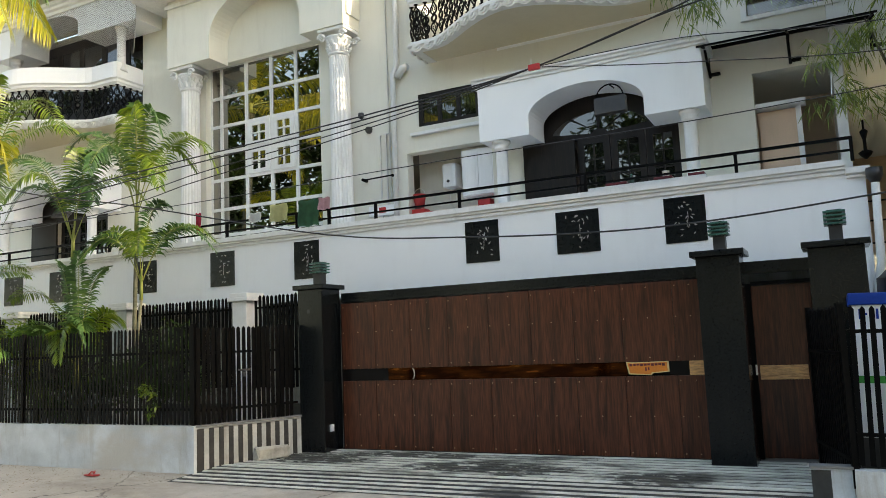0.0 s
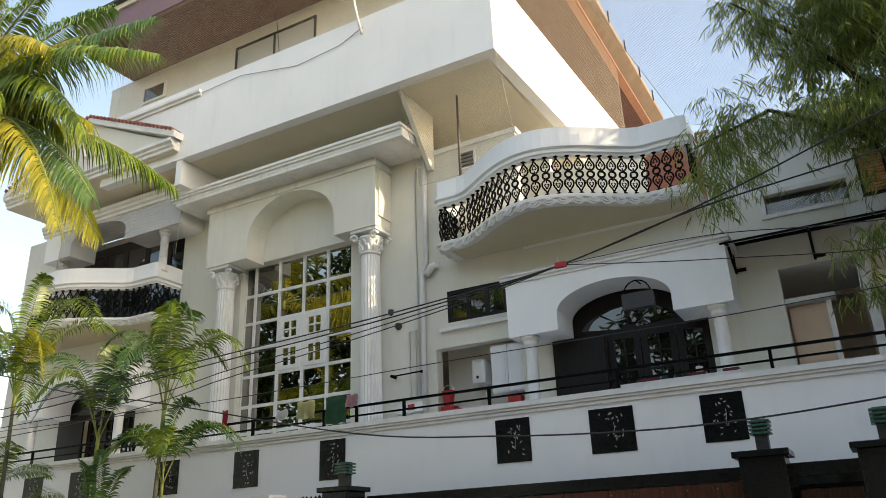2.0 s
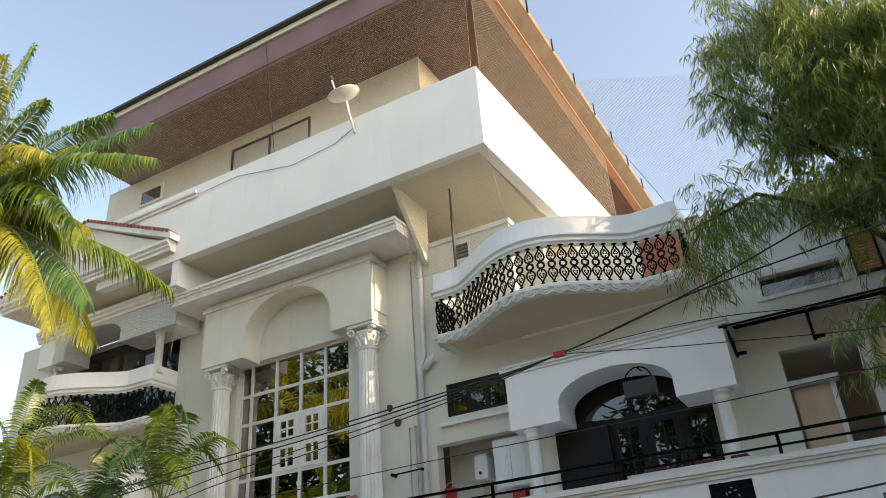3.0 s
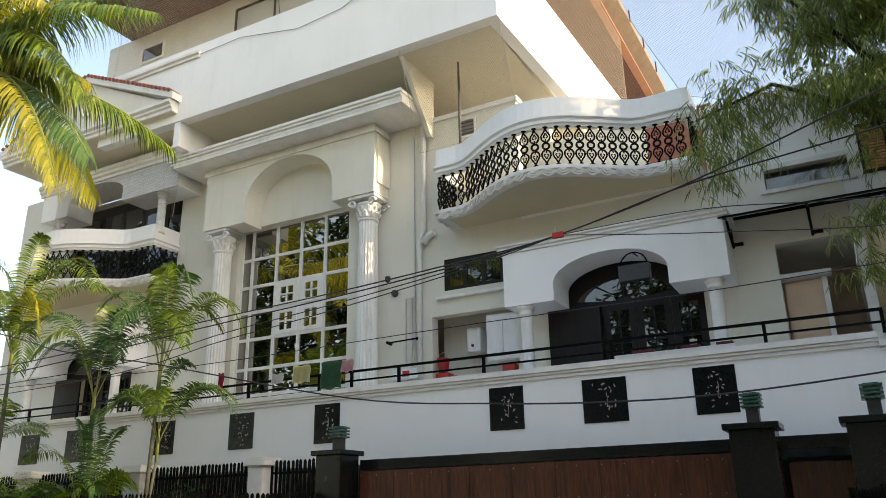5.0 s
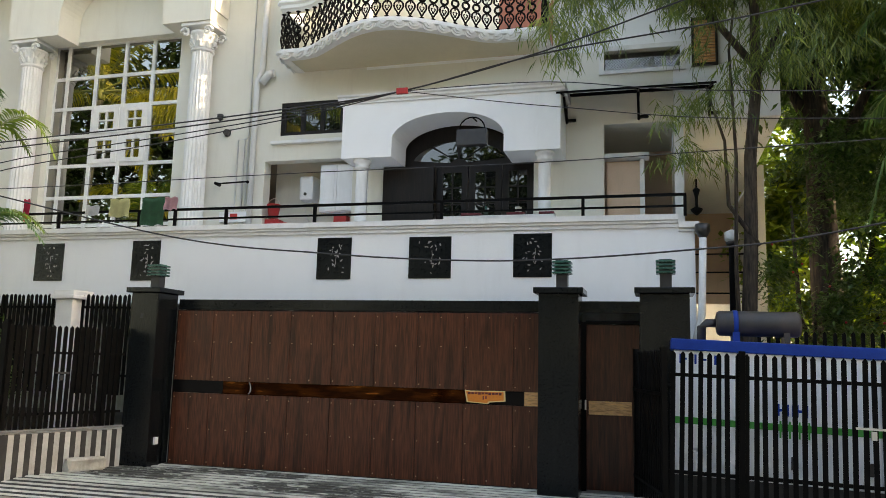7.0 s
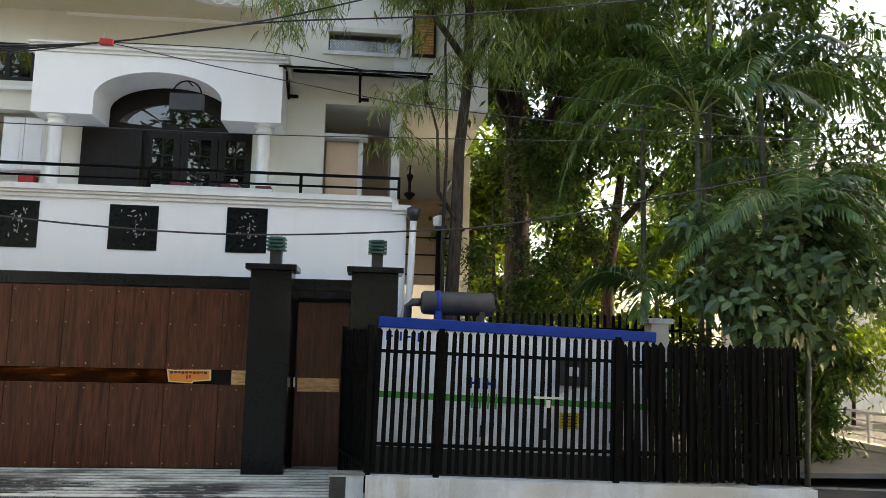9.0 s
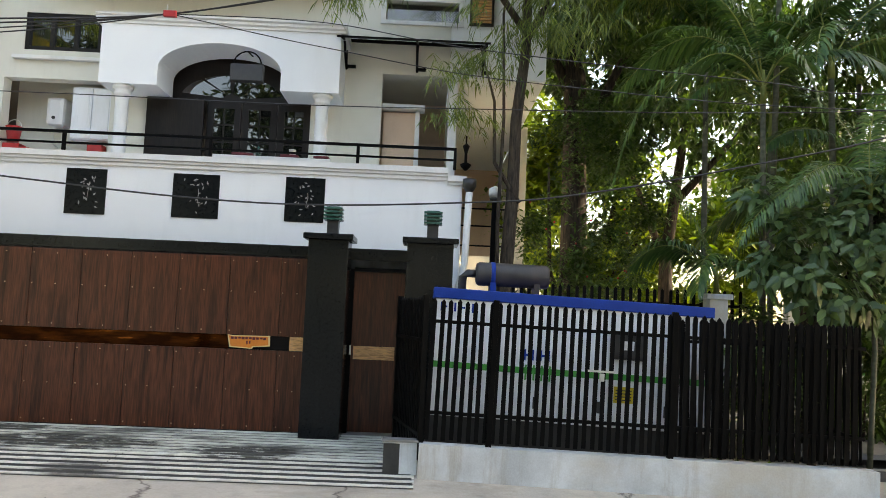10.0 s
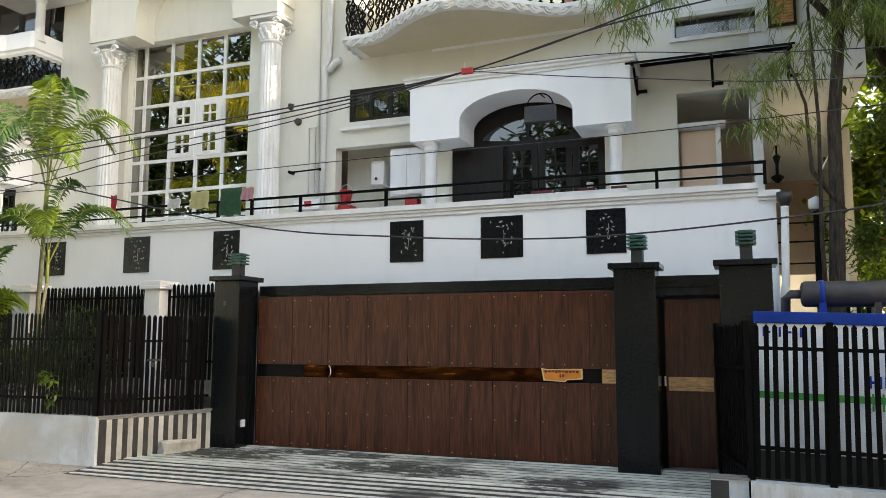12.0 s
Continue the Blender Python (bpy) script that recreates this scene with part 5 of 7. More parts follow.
bm = lathe(bmesh.new(), [(0.02, 0.0), (0.2, 0.03), (0.36, 0.1), (0.38, 0.12), (0.36, 0.11), (0.2, 0.05), (0.02, 0.02)], 0, 0, 24)
pd = part("reflector", bm, PIPE, dish)
pd.location, pd.rotation_euler = (-8.15, 11.4, 13.05), (radians(18), radians(-8), 0)
part("feed_arm", tube(bmesh.new(), [(-8.2, 11.1, 13.1), (-8.45, 11.3, 13.65)], 0.02, 6), PIPE, dish)
part("feed", lathe(bmesh.new(), [(0.05, 13.62), (0.06, 13.7), (0.02, 13.78)], -8.46, 11.3, 10), BLACKPL, dish)
dc = thing("dish_cable", "thin dark cable along the top parapet", "cable")
part("wire", tube(bmesh.new(), [(-8.0, 11.58, 12.3), (-8.6, 11.57, 12.05), (-9.8, 11.57, 11.95), (-11.5, 11.57, 12.3), (-13.0, 11.57, 12.25), (-16.0, 11.57, 12.4)], 0.008, 4), CABLE, dc)


def net(label, origin, u, v, step=0.06, cord=0.0028, mat=None):
    """A knotted diamond net on a frame spanned by u and v."""
    t = thing("bird_net", label, "net", "bird nets")
    o, u, v = Vector(origin), Vector(u), Vector(v)
    lu, lv = u.length, v.length
    bm = bmesh.new()
    k = -lv
    while k < lu:
        for flip in (0, 1):
            a, b = max(k, 0.0), min(k + lv, lu)
            if b - a > 0.02:
                za, zb = (a - k) / lv, (b - k) / lv
                if flip:
                    za, zb = 1 - za, 1 - zb
                tube(bm, [o + u * (a / lu) + v * za, o + u * (b / lu) + v * zb], cord, 3, caps=False)
        k += step
    part("mesh", bm, mat or NET, t)
    part("rope", tube(bmesh.new(), [o, o + v, o + u + v, o + u], 0.006, 4), NET, t)
    return t


net("fine knotted bird net under the top slab", (-7.2, 11.72, 10.59), (2.24, 0.0, 0), (0, 0.8, -1.98), 0.055, 0.0016)
net("fine knotted bird net below the eaves", (-4.92, 11.75, 12.57), (0.05, 9.5, 0), (0, 0, 3.1), 0.075, 0.002)
net("fine knotted bird net before the attic", (-16.1, 11.72, 12.57), (11.0, 0, 0), (0, 0.15, 3.17), 0.075, 0.0017)
net("fine knotted bird net before the upper balcony", (-18.6, 12.3, 8.5), (4.6, 0, 0), (0, 0.1, 1.7), 0.055, 0.002, NET_DARK)
net("fine knotted bird net hung from the eaves to the side wall", (-3.43, 12.5, 12.06), (2.64, 0, -1.09), (1.55, 0, -3.66), 0.07, 0.0018)
gb = thing("prop_pole", "grey steel prop pole under the top slab", "pole")
part("pole", tube(bmesh.new(), [(-6.35, 12.7, 8.5), (-6.35, 12.7, 9.4), (-6.35, 12.7, 10.6)], [0.03, 0.03, 0.022], 8), GREYSTEEL, gb)

hw = thing("hanging_wire", "thin black wire hanging from the eaves to the parapet", "wire")
part("wire", tube(bmesh.new(), [(-10.94, 11.75, 16.3), (-10.72, 11.74, 14.5), (-10.47, 11.72, 12.6)], 0.009, 5), CABLE, hw)
av = thing("attic_vent", "small square ventilator with a dark pane in the attic wall", "ventilator")
part("frame", holed(bmesh.new(), -17.75, -16.75, 14.7, 15.3, 13.74, 13.798, [(-17.68, -16.82, 14.77, 15.23)]), TRIM, av)
part("pane", boxed(-17.69, -16.81, 13.77, 13.78, 14.76, 15.24), DOOR_GLASS, av)

bd = thing("balcony_door", "dark wooden glazed doors behind the second balcony", "door")
part("frame", holed(bmesh.new(), -19.08, -14.72, 7.06, 10.1, 13.5, 13.56, [(-18.95 + 0.86 * k, -18.25 + 0.86 * k, 8.0, 9.7) for k in range(5)]), DARK_WOOD, bd)
for k in range(5):
    part("pane", boxed(-18.97 + 0.86 * k, -18.23 + 0.86 * k, 13.525, 13.535, 7.98, 9.72), DOOR_GLASS, bd)


# ---- generator in its cage ----
gen = thing("diesel_generator", "white and blue enclosed diesel generator with green stripe", "generator", "", (0.09, 8.75, 0.05))
gen.rotation_euler = (0, radians(1.9), 0)
part("base_frame", boxed(0.0, 3.13, 0.02, 1.05, 0.0, 0.4, 0.01), BLACKPL, gen)
body = part("canopy_body", boxed(0.0, 3.13, 0.0, 1.08, 0.4, 1.7, 0.012), PAINT_GEN, gen)
part("top_rail", boxed(-0.03, 3.16, -0.03, 1.1, 1.7, 1.82, 0.012), BLUE, gen, "blue top rail")
part("stripe", boxed(0.01, 3.12, -0.004, 0.004, 0.93, 1.0), GREEN, body, "green stripe")
for a, b in ((0.5, 1.28), (1.3, 1.98), (2.0, 2.75)):
    d = part("door", boxed(a, b, -0.018, -0.005, 0.46, 1.62, 0.006), PAINT_GEN, body)
    part("stripe", boxed(a, b, -0.022, -0.0185, 0.93, 1.0), GREEN, d)
    part("handle", boxed(b - 0.12, b - 0.06, -0.03, -0.018, 0.55, 0.68, 0.004), BLACKPL, d)
win = part("control_window", boxed(2.0, 2.4, -0.036, -0.02, 1.16, 1.48, 0.03), BLACKPL, gen, "black control panel window")
part("screen", boxed(2.14, 2.26, -0.04, -0.036, 1.27, 1.37), PIPE, win)
for k in range(4):
    for x0, z0, w, h, dep, m in ((0.06 + k * 0.1, 1.56, 0.075, 0.1, -0.001, BLUE), (1.03 + k * 0.09, 1.08, 0.068, 0.12, -0.019, BLUE), (1.05 + k * 0.09, 0.86, 0.06, 0.17, -0.0225, GREEN)):
        bm = box(bmesh.new(), x0, x0 + w * 0.3, dep - 0.006, dep, z0, z0 + h)
        box(bm, x0 + w * 0.3, x0 + w, dep - 0.006, dep, z0 + h * 0.38, z0 + h * 0.6) if k % 2 == 0 else box(bm, x0 + w * 0.7, x0 + w, dep - 0.006, dep, z0, z0 + h)
        part("logo_mark", bm, m, body, "coloured logo shape")
lbl = part("label", boxed(2.06, 2.28, -0.024, -0.019, 0.68, 0.86), YELLOW, body, "yellow warning label")
for k in range(4):
    part("mark", boxed(2.08, 2.26, -0.027, -0.024, 0.71 + k * 0.035, 0.72 + k * 0.035), BLACKPL, lbl)
sil = thing("exhaust_silencer", "dark grey exhaust silencer drum with blue strap", "silencer", "", (0.62, 9.2, 2.06))
bm = tube(bmesh.new(), [(-0.01, 0, 0), (0.0, 0, 0), (0.03, 0, 0), (0.83, 0, -0.01), (0.86, 0, -0.01)], [0.08, 0.12, 0.14, 0.14, 0.12], 20)
part("drum", bm, GREYSTEEL, sil)
part("strap", tube(bmesh.new(), [(0.17, 0, 0), (0.22, 0, 0)], 0.146, 20), BLUE, sil, "blue strap")
part("saddle", boxed(0.16, 0.23, -0.12, 0.12, -0.22, -0.1), BLUE, sil)
part("saddle", boxed(0.68, 0.74, -0.12, 0.12, -0.24, -0.1), GREYSTEEL, sil)
part("inlet", tube(bmesh.new(), [(-0.01, 0, 0), (-0.1, 0, 0.0), (-0.16, 0, -0.05), (-0.17, 0, -0.3)], 0.05, 10), GREYSTEEL, sil)

pole = thing("lamp_post", "black lamp post with a white globe light", "lamp")
part("pole", tube(bmesh.new(), [(1.05, 12.2, 0), (1.07, 12.2, 3.45)], 0.045, 10), IRON, pole)
part("head", lathe(bmesh.new(), [(0.06, 3.42), (0.1, 3.46), (0.1, 3.58), (0.02, 3.62)], 1.07, 12.2, 14), PAINT_GEN, pole, "white lamp head")
part("collar", lathe(bmesh.new(), [(0.07, 3.38), (0.09, 3.43)], 1.07, 12.2, 14), BLACKPL, pole)
wl = thing("wall_lantern", "black iron hanging lantern by the terrace end", "lantern")
part("stem", tube(bmesh.new(), [(0.62, 13.0, 4.6), (0.62, 13.0, 4.1)], 0.015, 6), IRON, wl)
part("cup", lathe(bmesh.new(), [(0.02, 4.0), (0.08, 4.06), (0.1, 4.1), (0.025, 4.14), (0.025, 4.3), (0.06, 4.42), (0.02, 4.46)], 0.62, 13.0, 12), IRON, wl)

# loose things before the gate
rock = thing("stone_block", "rough grey stone block lying on the ramp", "stone", "", (-7.42, 8.99, 0.075))
bm = boxed(-0.25, 0.25, -0.085, 0.085, -0.095, 0.09, 0.035)
for v in bm.verts:
    v.co += Vector((random.uniform(-.015, .015), random.uniform(-.015, .015), random.uniform(-.012, .012)))
part("body", bm, STONE, rock)
rock.rotation_euler = (0, 0.02, 1.08)
fl = thing("slipper", "crushed red plastic slipper on the street", "slipper", "", (-9.62, 7.74, ground_z(-9.62, 7.74) + 0.01))
part("sole", boxed(-0.12, 0.12, -0.045, 0.045, 0, 0.02, 0.01), RED, fl)
part("strap", tube(bmesh.new(), [(-0.02, -0.045, 0.015), (0.03, -0.03, 0.06), (0.06, 0, 0.05), (0.03, 0.03, 0.06), (-0.02, 0.045, 0.015)], 0.01, 6), RED, fl)

# neighbour's wall along the lane
nb = setting("wall_lane", boxed(8.25, 8.45, 3, 13.9, -0.7, 0.1, 0.01), CREAM, "cream compound wall along the lane", "wall")
gp = thing("compound_post", "cream gate post with a green coping", "post")
part("shaft", boxed(8.18, 8.52, 13.9, 14.24, -0.5, 0.75, 0.01), CREAM, gp)
part("cap", boxed(8.14, 8.56, 13.86, 14.28, 0.75, 0.82, 0.01), GREEN, gp)
lr = thing("lane_railing", "white painted steel railing on the compound wall", "railing")
for z in (0.2, 0.33, 0.46, 0.6):
    part("rail", tube(bmesh.new(), [(8.35, 3, z), (8.35, 13.9, z)], 0.018 if z < 0.6 else 0.028, 6), PAINT_GEN, lr)
for k in range(10):
    part("post", boxed(8.32, 8.38, 3.6 + k * 1.1, 3.66 + k * 1.1, 0.1, 0.6), PAINT_GEN, lr)
hs = thing("neighbour_house", "pale neighbouring house among the trees", "house")
part("wall", holed(bmesh.new(), 9.5, 24, -0.6, 6.5, 20, 20.3, [(11, 12.4, 0.8, 2.2), (14, 15.4, 0.8, 2.2), (11, 12.4, 3.9, 5.2), (14, 15.4, 3.9, 5.2)]), PLINTH, hs)
for x in (11, 14):
    for z in (0.8, 3.9):
        w = part("window", boxed(x, x + 1.4, 20.15, 20.18, z, z + 1.4), GLASS, hs)
part("roof", boxed(9.2, 24.3, 19.6, 28, 6.5, 6.75), TRIM, hs)
kb = setting("kerb_lane", boxed(8.125, 8.249, 3, 14, -0.7, -0.2), SOIL, "dusty kerb along the lane", "kerb")


# ---- planting ----
class Leaves:
    """Collects leaf blades: a kite of two faces each."""
    def __init__(self):
        self.v, self.f = [], []

    def blade(self, p, d, n, length, width, sag=0.0, oval=False):
        d = d.normalized()
        s = d.cross(n)
        s = s.normalized() if s.length > 1e-5 else Vector((1, 0, 0))
        k = len(self.v)
        mid = p + d * length * 0.45 + Vector((0, 0, -sag * length * 0.25))
        tip = p + d * length + Vector((0, 0, -sag * length))
        if oval:
            lift = Vector((0, 0, -0.12 * sag * length))
            a, b = p + d * length * 0.25 + lift, p + d * length * 0.72 + lift * 4
            self.v += [p, a + s * width * 0.42, b + s * width * 0.4, tip, b - s * width * 0.4, a - s * width * 0.42]
            self.f += [(k, k + 1, k + 2, k + 3), (k, k + 3, k + 4, k + 5)]
            return
        self.v += [p, mid + s * width / 2, tip, mid - s * width / 2]
        self.f += [(k, k + 1, k + 2), (k, k + 2, k + 3)]

    def leaflet(self, p, d, n, length, width, sag):
        """A long strap leaf that leaves straight and bends over under its weight."""
        d = d.normalized()
        s = d.cross(n)
        s = s.normalized() if s.length > 1e-5 else Vector((1, 0, 0))
        k = len(self.v)
        for u, w in ((0.0, 0.25), (0.35, 1.0), (0.7, 0.75)):
            q = p + d * length * u * (1 - 0.25 * sag * u) + Vector((0, 0, -sag * length * u * u))
            self.v += [q + s * width * w / 2, q - s * width * w / 2]
        self.v.append(p + d * length * (1 - 0.3 * sag) + Vector((0, 0, -sag * length)))
        self.f += [(k, k + 1, k + 3, k + 2), (k + 2, k + 3, k + 5, k + 4), (k + 4, k + 5, k + 6)]

    def mesh(self, name, mat):
        me = bpy.data.meshes.new(name)
        me.from_pydata([tuple(v) for v in self.v], [], self.f)
        me.materials.append(mat)
        return me


def feather(parent, pts, leaf, mat, rnd, n=34, width=0.03, vee=0.25, sag=0.35, stalk=0.012, bare=0.18, name="frond"):
    """One feather leaf on an arching stalk: two ranks of strap leaflets that hang at their tips."""
    steps = len(pts) - 1
    turn = rnd.uniform(-0.75, 0.75)
    L = Leaves()
    for k in range(n):
        u = bare + (1 - bare) * (k + 0.5) / n
        f = u * steps
        i = min(int(f), steps - 1)
        q = pts[i].lerp(pts[i + 1], f - i)
        t = (pts[i + 1] - pts[i]).normalized()
        s = t.cross(Vector((0, 0, 1)))
        s = s.normalized() if s.length > 1e-4 else Vector((1, 0, 0))
        up = s.cross(t)
        a = turn * min(1.0, 1.6 * u)
        s, up = s * math.cos(a) + up * math.sin(a), up * math.cos(a) - s * math.sin(a)
        grow = leaf * (0.45 + 0.55 * math.sin(math.pi * min(1, 0.15 + u * 0.75))) * (1 - 0.5 * u ** 5)
        for sgn in (1, -1):
            lean = 0.32 + 0.55 * u * u + rnd.uniform(-.09, .09)
            d = s * sgn * math.cos(lean) + t * math.sin(lean) + up * (vee + rnd.uniform(-.08, .08))
            L.leaflet(q, d, up + s * sgn * 0.3, grow * rnd.uniform(0.88, 1.08), width * rnd.uniform(0.85, 1.15), sag * rnd.uniform(0.75, 1.25))
    fr = new(name, L.mesh(name, mat))
    fr.parent = parent
    part("stalk", tube(bmesh.new(), pts, [stalk * (1 - 0.8 * k / steps) for k in range(steps + 1)], 5), FROND_STALK, fr)
    return fr


def bent(base, az, elev, length, droop, twist, steps=16):
    p, pts = Vector(base), []
    for k in range(steps + 1):
        u = k / steps
        e, a = elev - droop * u ** 1.6, az + twist * u
        pts.append(p.copy())
        p = p + Vector((math.cos(a) * math.cos(e), math.sin(a) * math.cos(e), math.sin(e))) * (length / steps)
    return pts


def arched(base, over, tip, steps=16):
    """A stalk that leaves base towards over and comes down to tip."""
    a, b, c = Vector(base), Vector(over), Vector(tip)
    return [a * (1 - u) ** 2 + b * 2 * u * (1 - u) + c * u * u for u in (k / steps for k in range(steps + 1))]


def palm(label, foot, top, n, length, leaf, seed, mat=None, trunk=0.05, elev=(0.25, 1.3), droop=(1.3, 2.2), azs=None, leaflets=36, width=0.027, sag=0.35, category="palm tree", fronds=None, vee=0.25, arcs=()):
    """fronds: (direction, rise, length, droop) of each; arcs: (over, tip) of each, from the crown; otherwise n of them all round."""
    rnd = random.Random(seed)
    p = thing("palm_tree", label, category, "palm trees")
    f, t = Vector(foot), Vector(top)
    mid = f.lerp(t, 0.5) + Vector((rnd.uniform(-.08, .08), rnd.uniform(-.08, .08), 0))
    part("trunk", tube(bmesh.new(), [f, f.lerp(mid, 0.5), mid, mid.lerp(t, 0.6), t], [trunk * 1.2, trunk, trunk * 0.95, trunk * 0.9, trunk * 0.75], 10), PALM_STEM, p)
    part("crownshaft", tube(bmesh.new(), [t, t + Vector((0, 0, 0.25)), t + Vector((0, 0, 0.5))], [trunk * 1.0, trunk * 0.85, trunk * 0.4], 8), FROND_STALK, p)
    pick = lambda k: mat[k % len(mat)] if isinstance(mat, tuple) else (mat or PALM_LEAF)
    for k, (over, tip) in enumerate(arcs):
        feather(p, arched(t + Vector((0, 0, 0.25)), t + Vector(over), t + Vector(tip)), leaf, pick(k), rnd, leaflets, width, vee, sag, trunk * 0.28)
    if fronds is None:
        fronds = []
        for k in range(n):
            u = rnd.random()
            fronds.append((azs[k] if azs else 2 * math.pi * (k + rnd.uniform(-.25, .25)) / n, elev[0] + (elev[1] - elev[0]) * u, length * rnd.uniform(0.8, 1.1), droop[0] + (droop[1] - droop[0]) * rnd.random()))
    for k, (az, rise, ln, dr) in enumerate(fronds):
        feather(p, bent(t + Vector((0, 0, 0.3 + 0.1 * rise)), az, rise, ln, dr, rnd.uniform(-.25, .25)), leaf, pick(k), rnd, leaflets, width, vee, sag, trunk * 0.28)
    return p


GY = 8.75
ARECA = dict(trunk=0.036, leaflets=46, width=0.03, sag=0.5, vee=0.4, mat=(PALM_LEAF, SHADE_PALM, PALM_LEAF, SHADE_PALM))
palm("slender areca palm with long arching sunlit fronds", (-11.1, GY, -0.1), (-11.39, GY, 3.2), 0, 0, 0.42, 11,
     arcs=[((-0.64, -0.08, 2.69), (-2.1, -0.3, 1.45)), ((-0.08, 0.16, 2.13), (-0.5, 0.4, 2.05)), ((0.28, -0.04, 2.13), (0.95, -0.15, 1.5)), ((0.48, -0.2, 1.89), (1, -0.4, 0.8)),
           ((-0.08, -0.56, 2.13), (-0.2, -1.1, 0.85)), ((-0.48, -0.24, 2.04), (-1.05, -0.5, 0.7)), ((-0.4, 0.4, 2.24), (-1.2, 1, 1.25)), ((0.24, 0.48, 2.13), (0.6, 1, 1.05))], **dict(ARECA, mat=(SHADE_PALM, PALM_LEAF, SHADE_PALM)))
palm("slender areca palm with feathery sunlit crown", (-10.25, GY + 0.2, -0.1), (-10.0, GY + 0.1, 3.55), 0, 0, 0.42, 12,
     arcs=[((1, 0, 2.24), (1.85, -0.1, 0.7)), ((0.2, 0, 2.83), (0.8, -0.2, 1.4)), ((-0.24, 0.16, 2.63), (-0.9, 0.4, 1.65)), ((-0.52, -0.16, 2.38), (-1.2, -0.4, 1.35)),
           ((0.52, -0.32, 1.89), (1.05, -0.5, 0.5)), ((0, -0.48, 2.04), (0.1, -1, 0.8)), ((0, 0.48, 2.24), (0.3, 1, 1.15)), ((-0.04, 0, 1.94), (-0.1, 0.05, 2.15)), ((0.28, -0.24, 2.44), (0.55, -0.6, 1.7))], **ARECA)
palm("young areca palm with a long drooping frond", (-10.0, GY - 0.1, -0.1), (-9.72, GY - 0.05, 2.4), 0, 0, 0.38, 13,
     arcs=[((0.68, -0.04, 1.68), (1.7, -0.15, 0.6)), ((-0.32, -0.08, 1.63), (-0.85, -0.2, 0.85)), ((0, 0.08, 1.78), (0.35, 0.2, 1.5)), ((0.28, -0.32, 1.53), (0.7, -0.7, 0.65)), ((-0.16, -0.4, 1.48), (-0.4, -0.8, 0.6)),
           ((0.4, 0.24, 1.63), (1.05, 0.5, 0.9))], **dict(ARECA, trunk=0.028, mat=(SHADE_PALM, PALM_LEAF)))
palm("low areca palm with upright fronds", (-11.0, GY - 0.2, -0.1), (-11.0, GY - 0.2, 1.05), 0, 0, 0.38, 14,
     arcs=[((0, 0.04, 1.78), (-0.15, 0.1, 2.25)), ((-0.56, -0.04, 2.08), (-1.5, -0.15, 1.5)), ((0.24, -0.04, 1.88), (0.85, -0.1, 1.9)), ((0.36, -0.28, 1.63), (0.85, -0.5, 0.7)), ((0.08, -0.36, 1.53), (0.4, -0.62, 0.45)),
           ((-0.4, -0.24, 1.58), (-1, -0.45, 0.7)), ((-0.2, 0, 1.88), (-0.5, 0, 2.1)), ((0.56, 0, 1.63), (1.15, -0.1, 0.95))], **dict(ARECA, mat=(SHADE_PALM, PALM_LEAF, DEEP_PALM)))
palm("tall areca palm with yellow-green fronds", (-13.6, GY, -0.1), (-13.85, GY, 4.25), 0, 0, 0.5, 15,
     arcs=[((0.04, 0, 2.45), (0.45, -0.05, 2.55)), ((1, -0.04, 3), (2.4, -0.15, 1.1)), ((0.76, -0.28, 2.1), (1.55, -0.55, 0.35)), ((0.28, -0.68, 2.3), (0.85, -1.25, 0.45)), ((-0.76, -0.12, 2.5), (-1.55, -0.25, 0.95)),
           ((-0.44, -0.52, 2.1), (-0.75, -1.05, 0.35)), ((0.52, -0.2, 1.6), (1.15, -0.55, -0.25)), ((-0.24, 0.48, 2.45), (-0.9, 1.2, 1.3)), ((0.48, 0.56, 2.45), (1.3, 1.3, 1.4)), ((0.08, -0.4, 1.75), (0.2, -0.9, -0.2)), ((-0.16, -0.16, 2.35), (-0.6, -0.4, 2))],
     **dict(ARECA, trunk=0.042, width=0.036, mat=(PALM_LEAF, PALM_LEAF, SUNLIT_FROND, PALM_LEAF, DEEP_PALM)))
palm("small areca palm behind the fence", (-12.2, GY, -0.1), (-12.2, GY, 1.2), 8, 1.3, 0.4, 16, trunk=0.04, elev=(0.3, 1.2), mat=DEEP_PALM)
palm("small areca palm beside the fence", (-14.3, GY, -0.1), (-14.3, GY, 2.3), 8, 1.6, 0.4, 17, trunk=0.045)

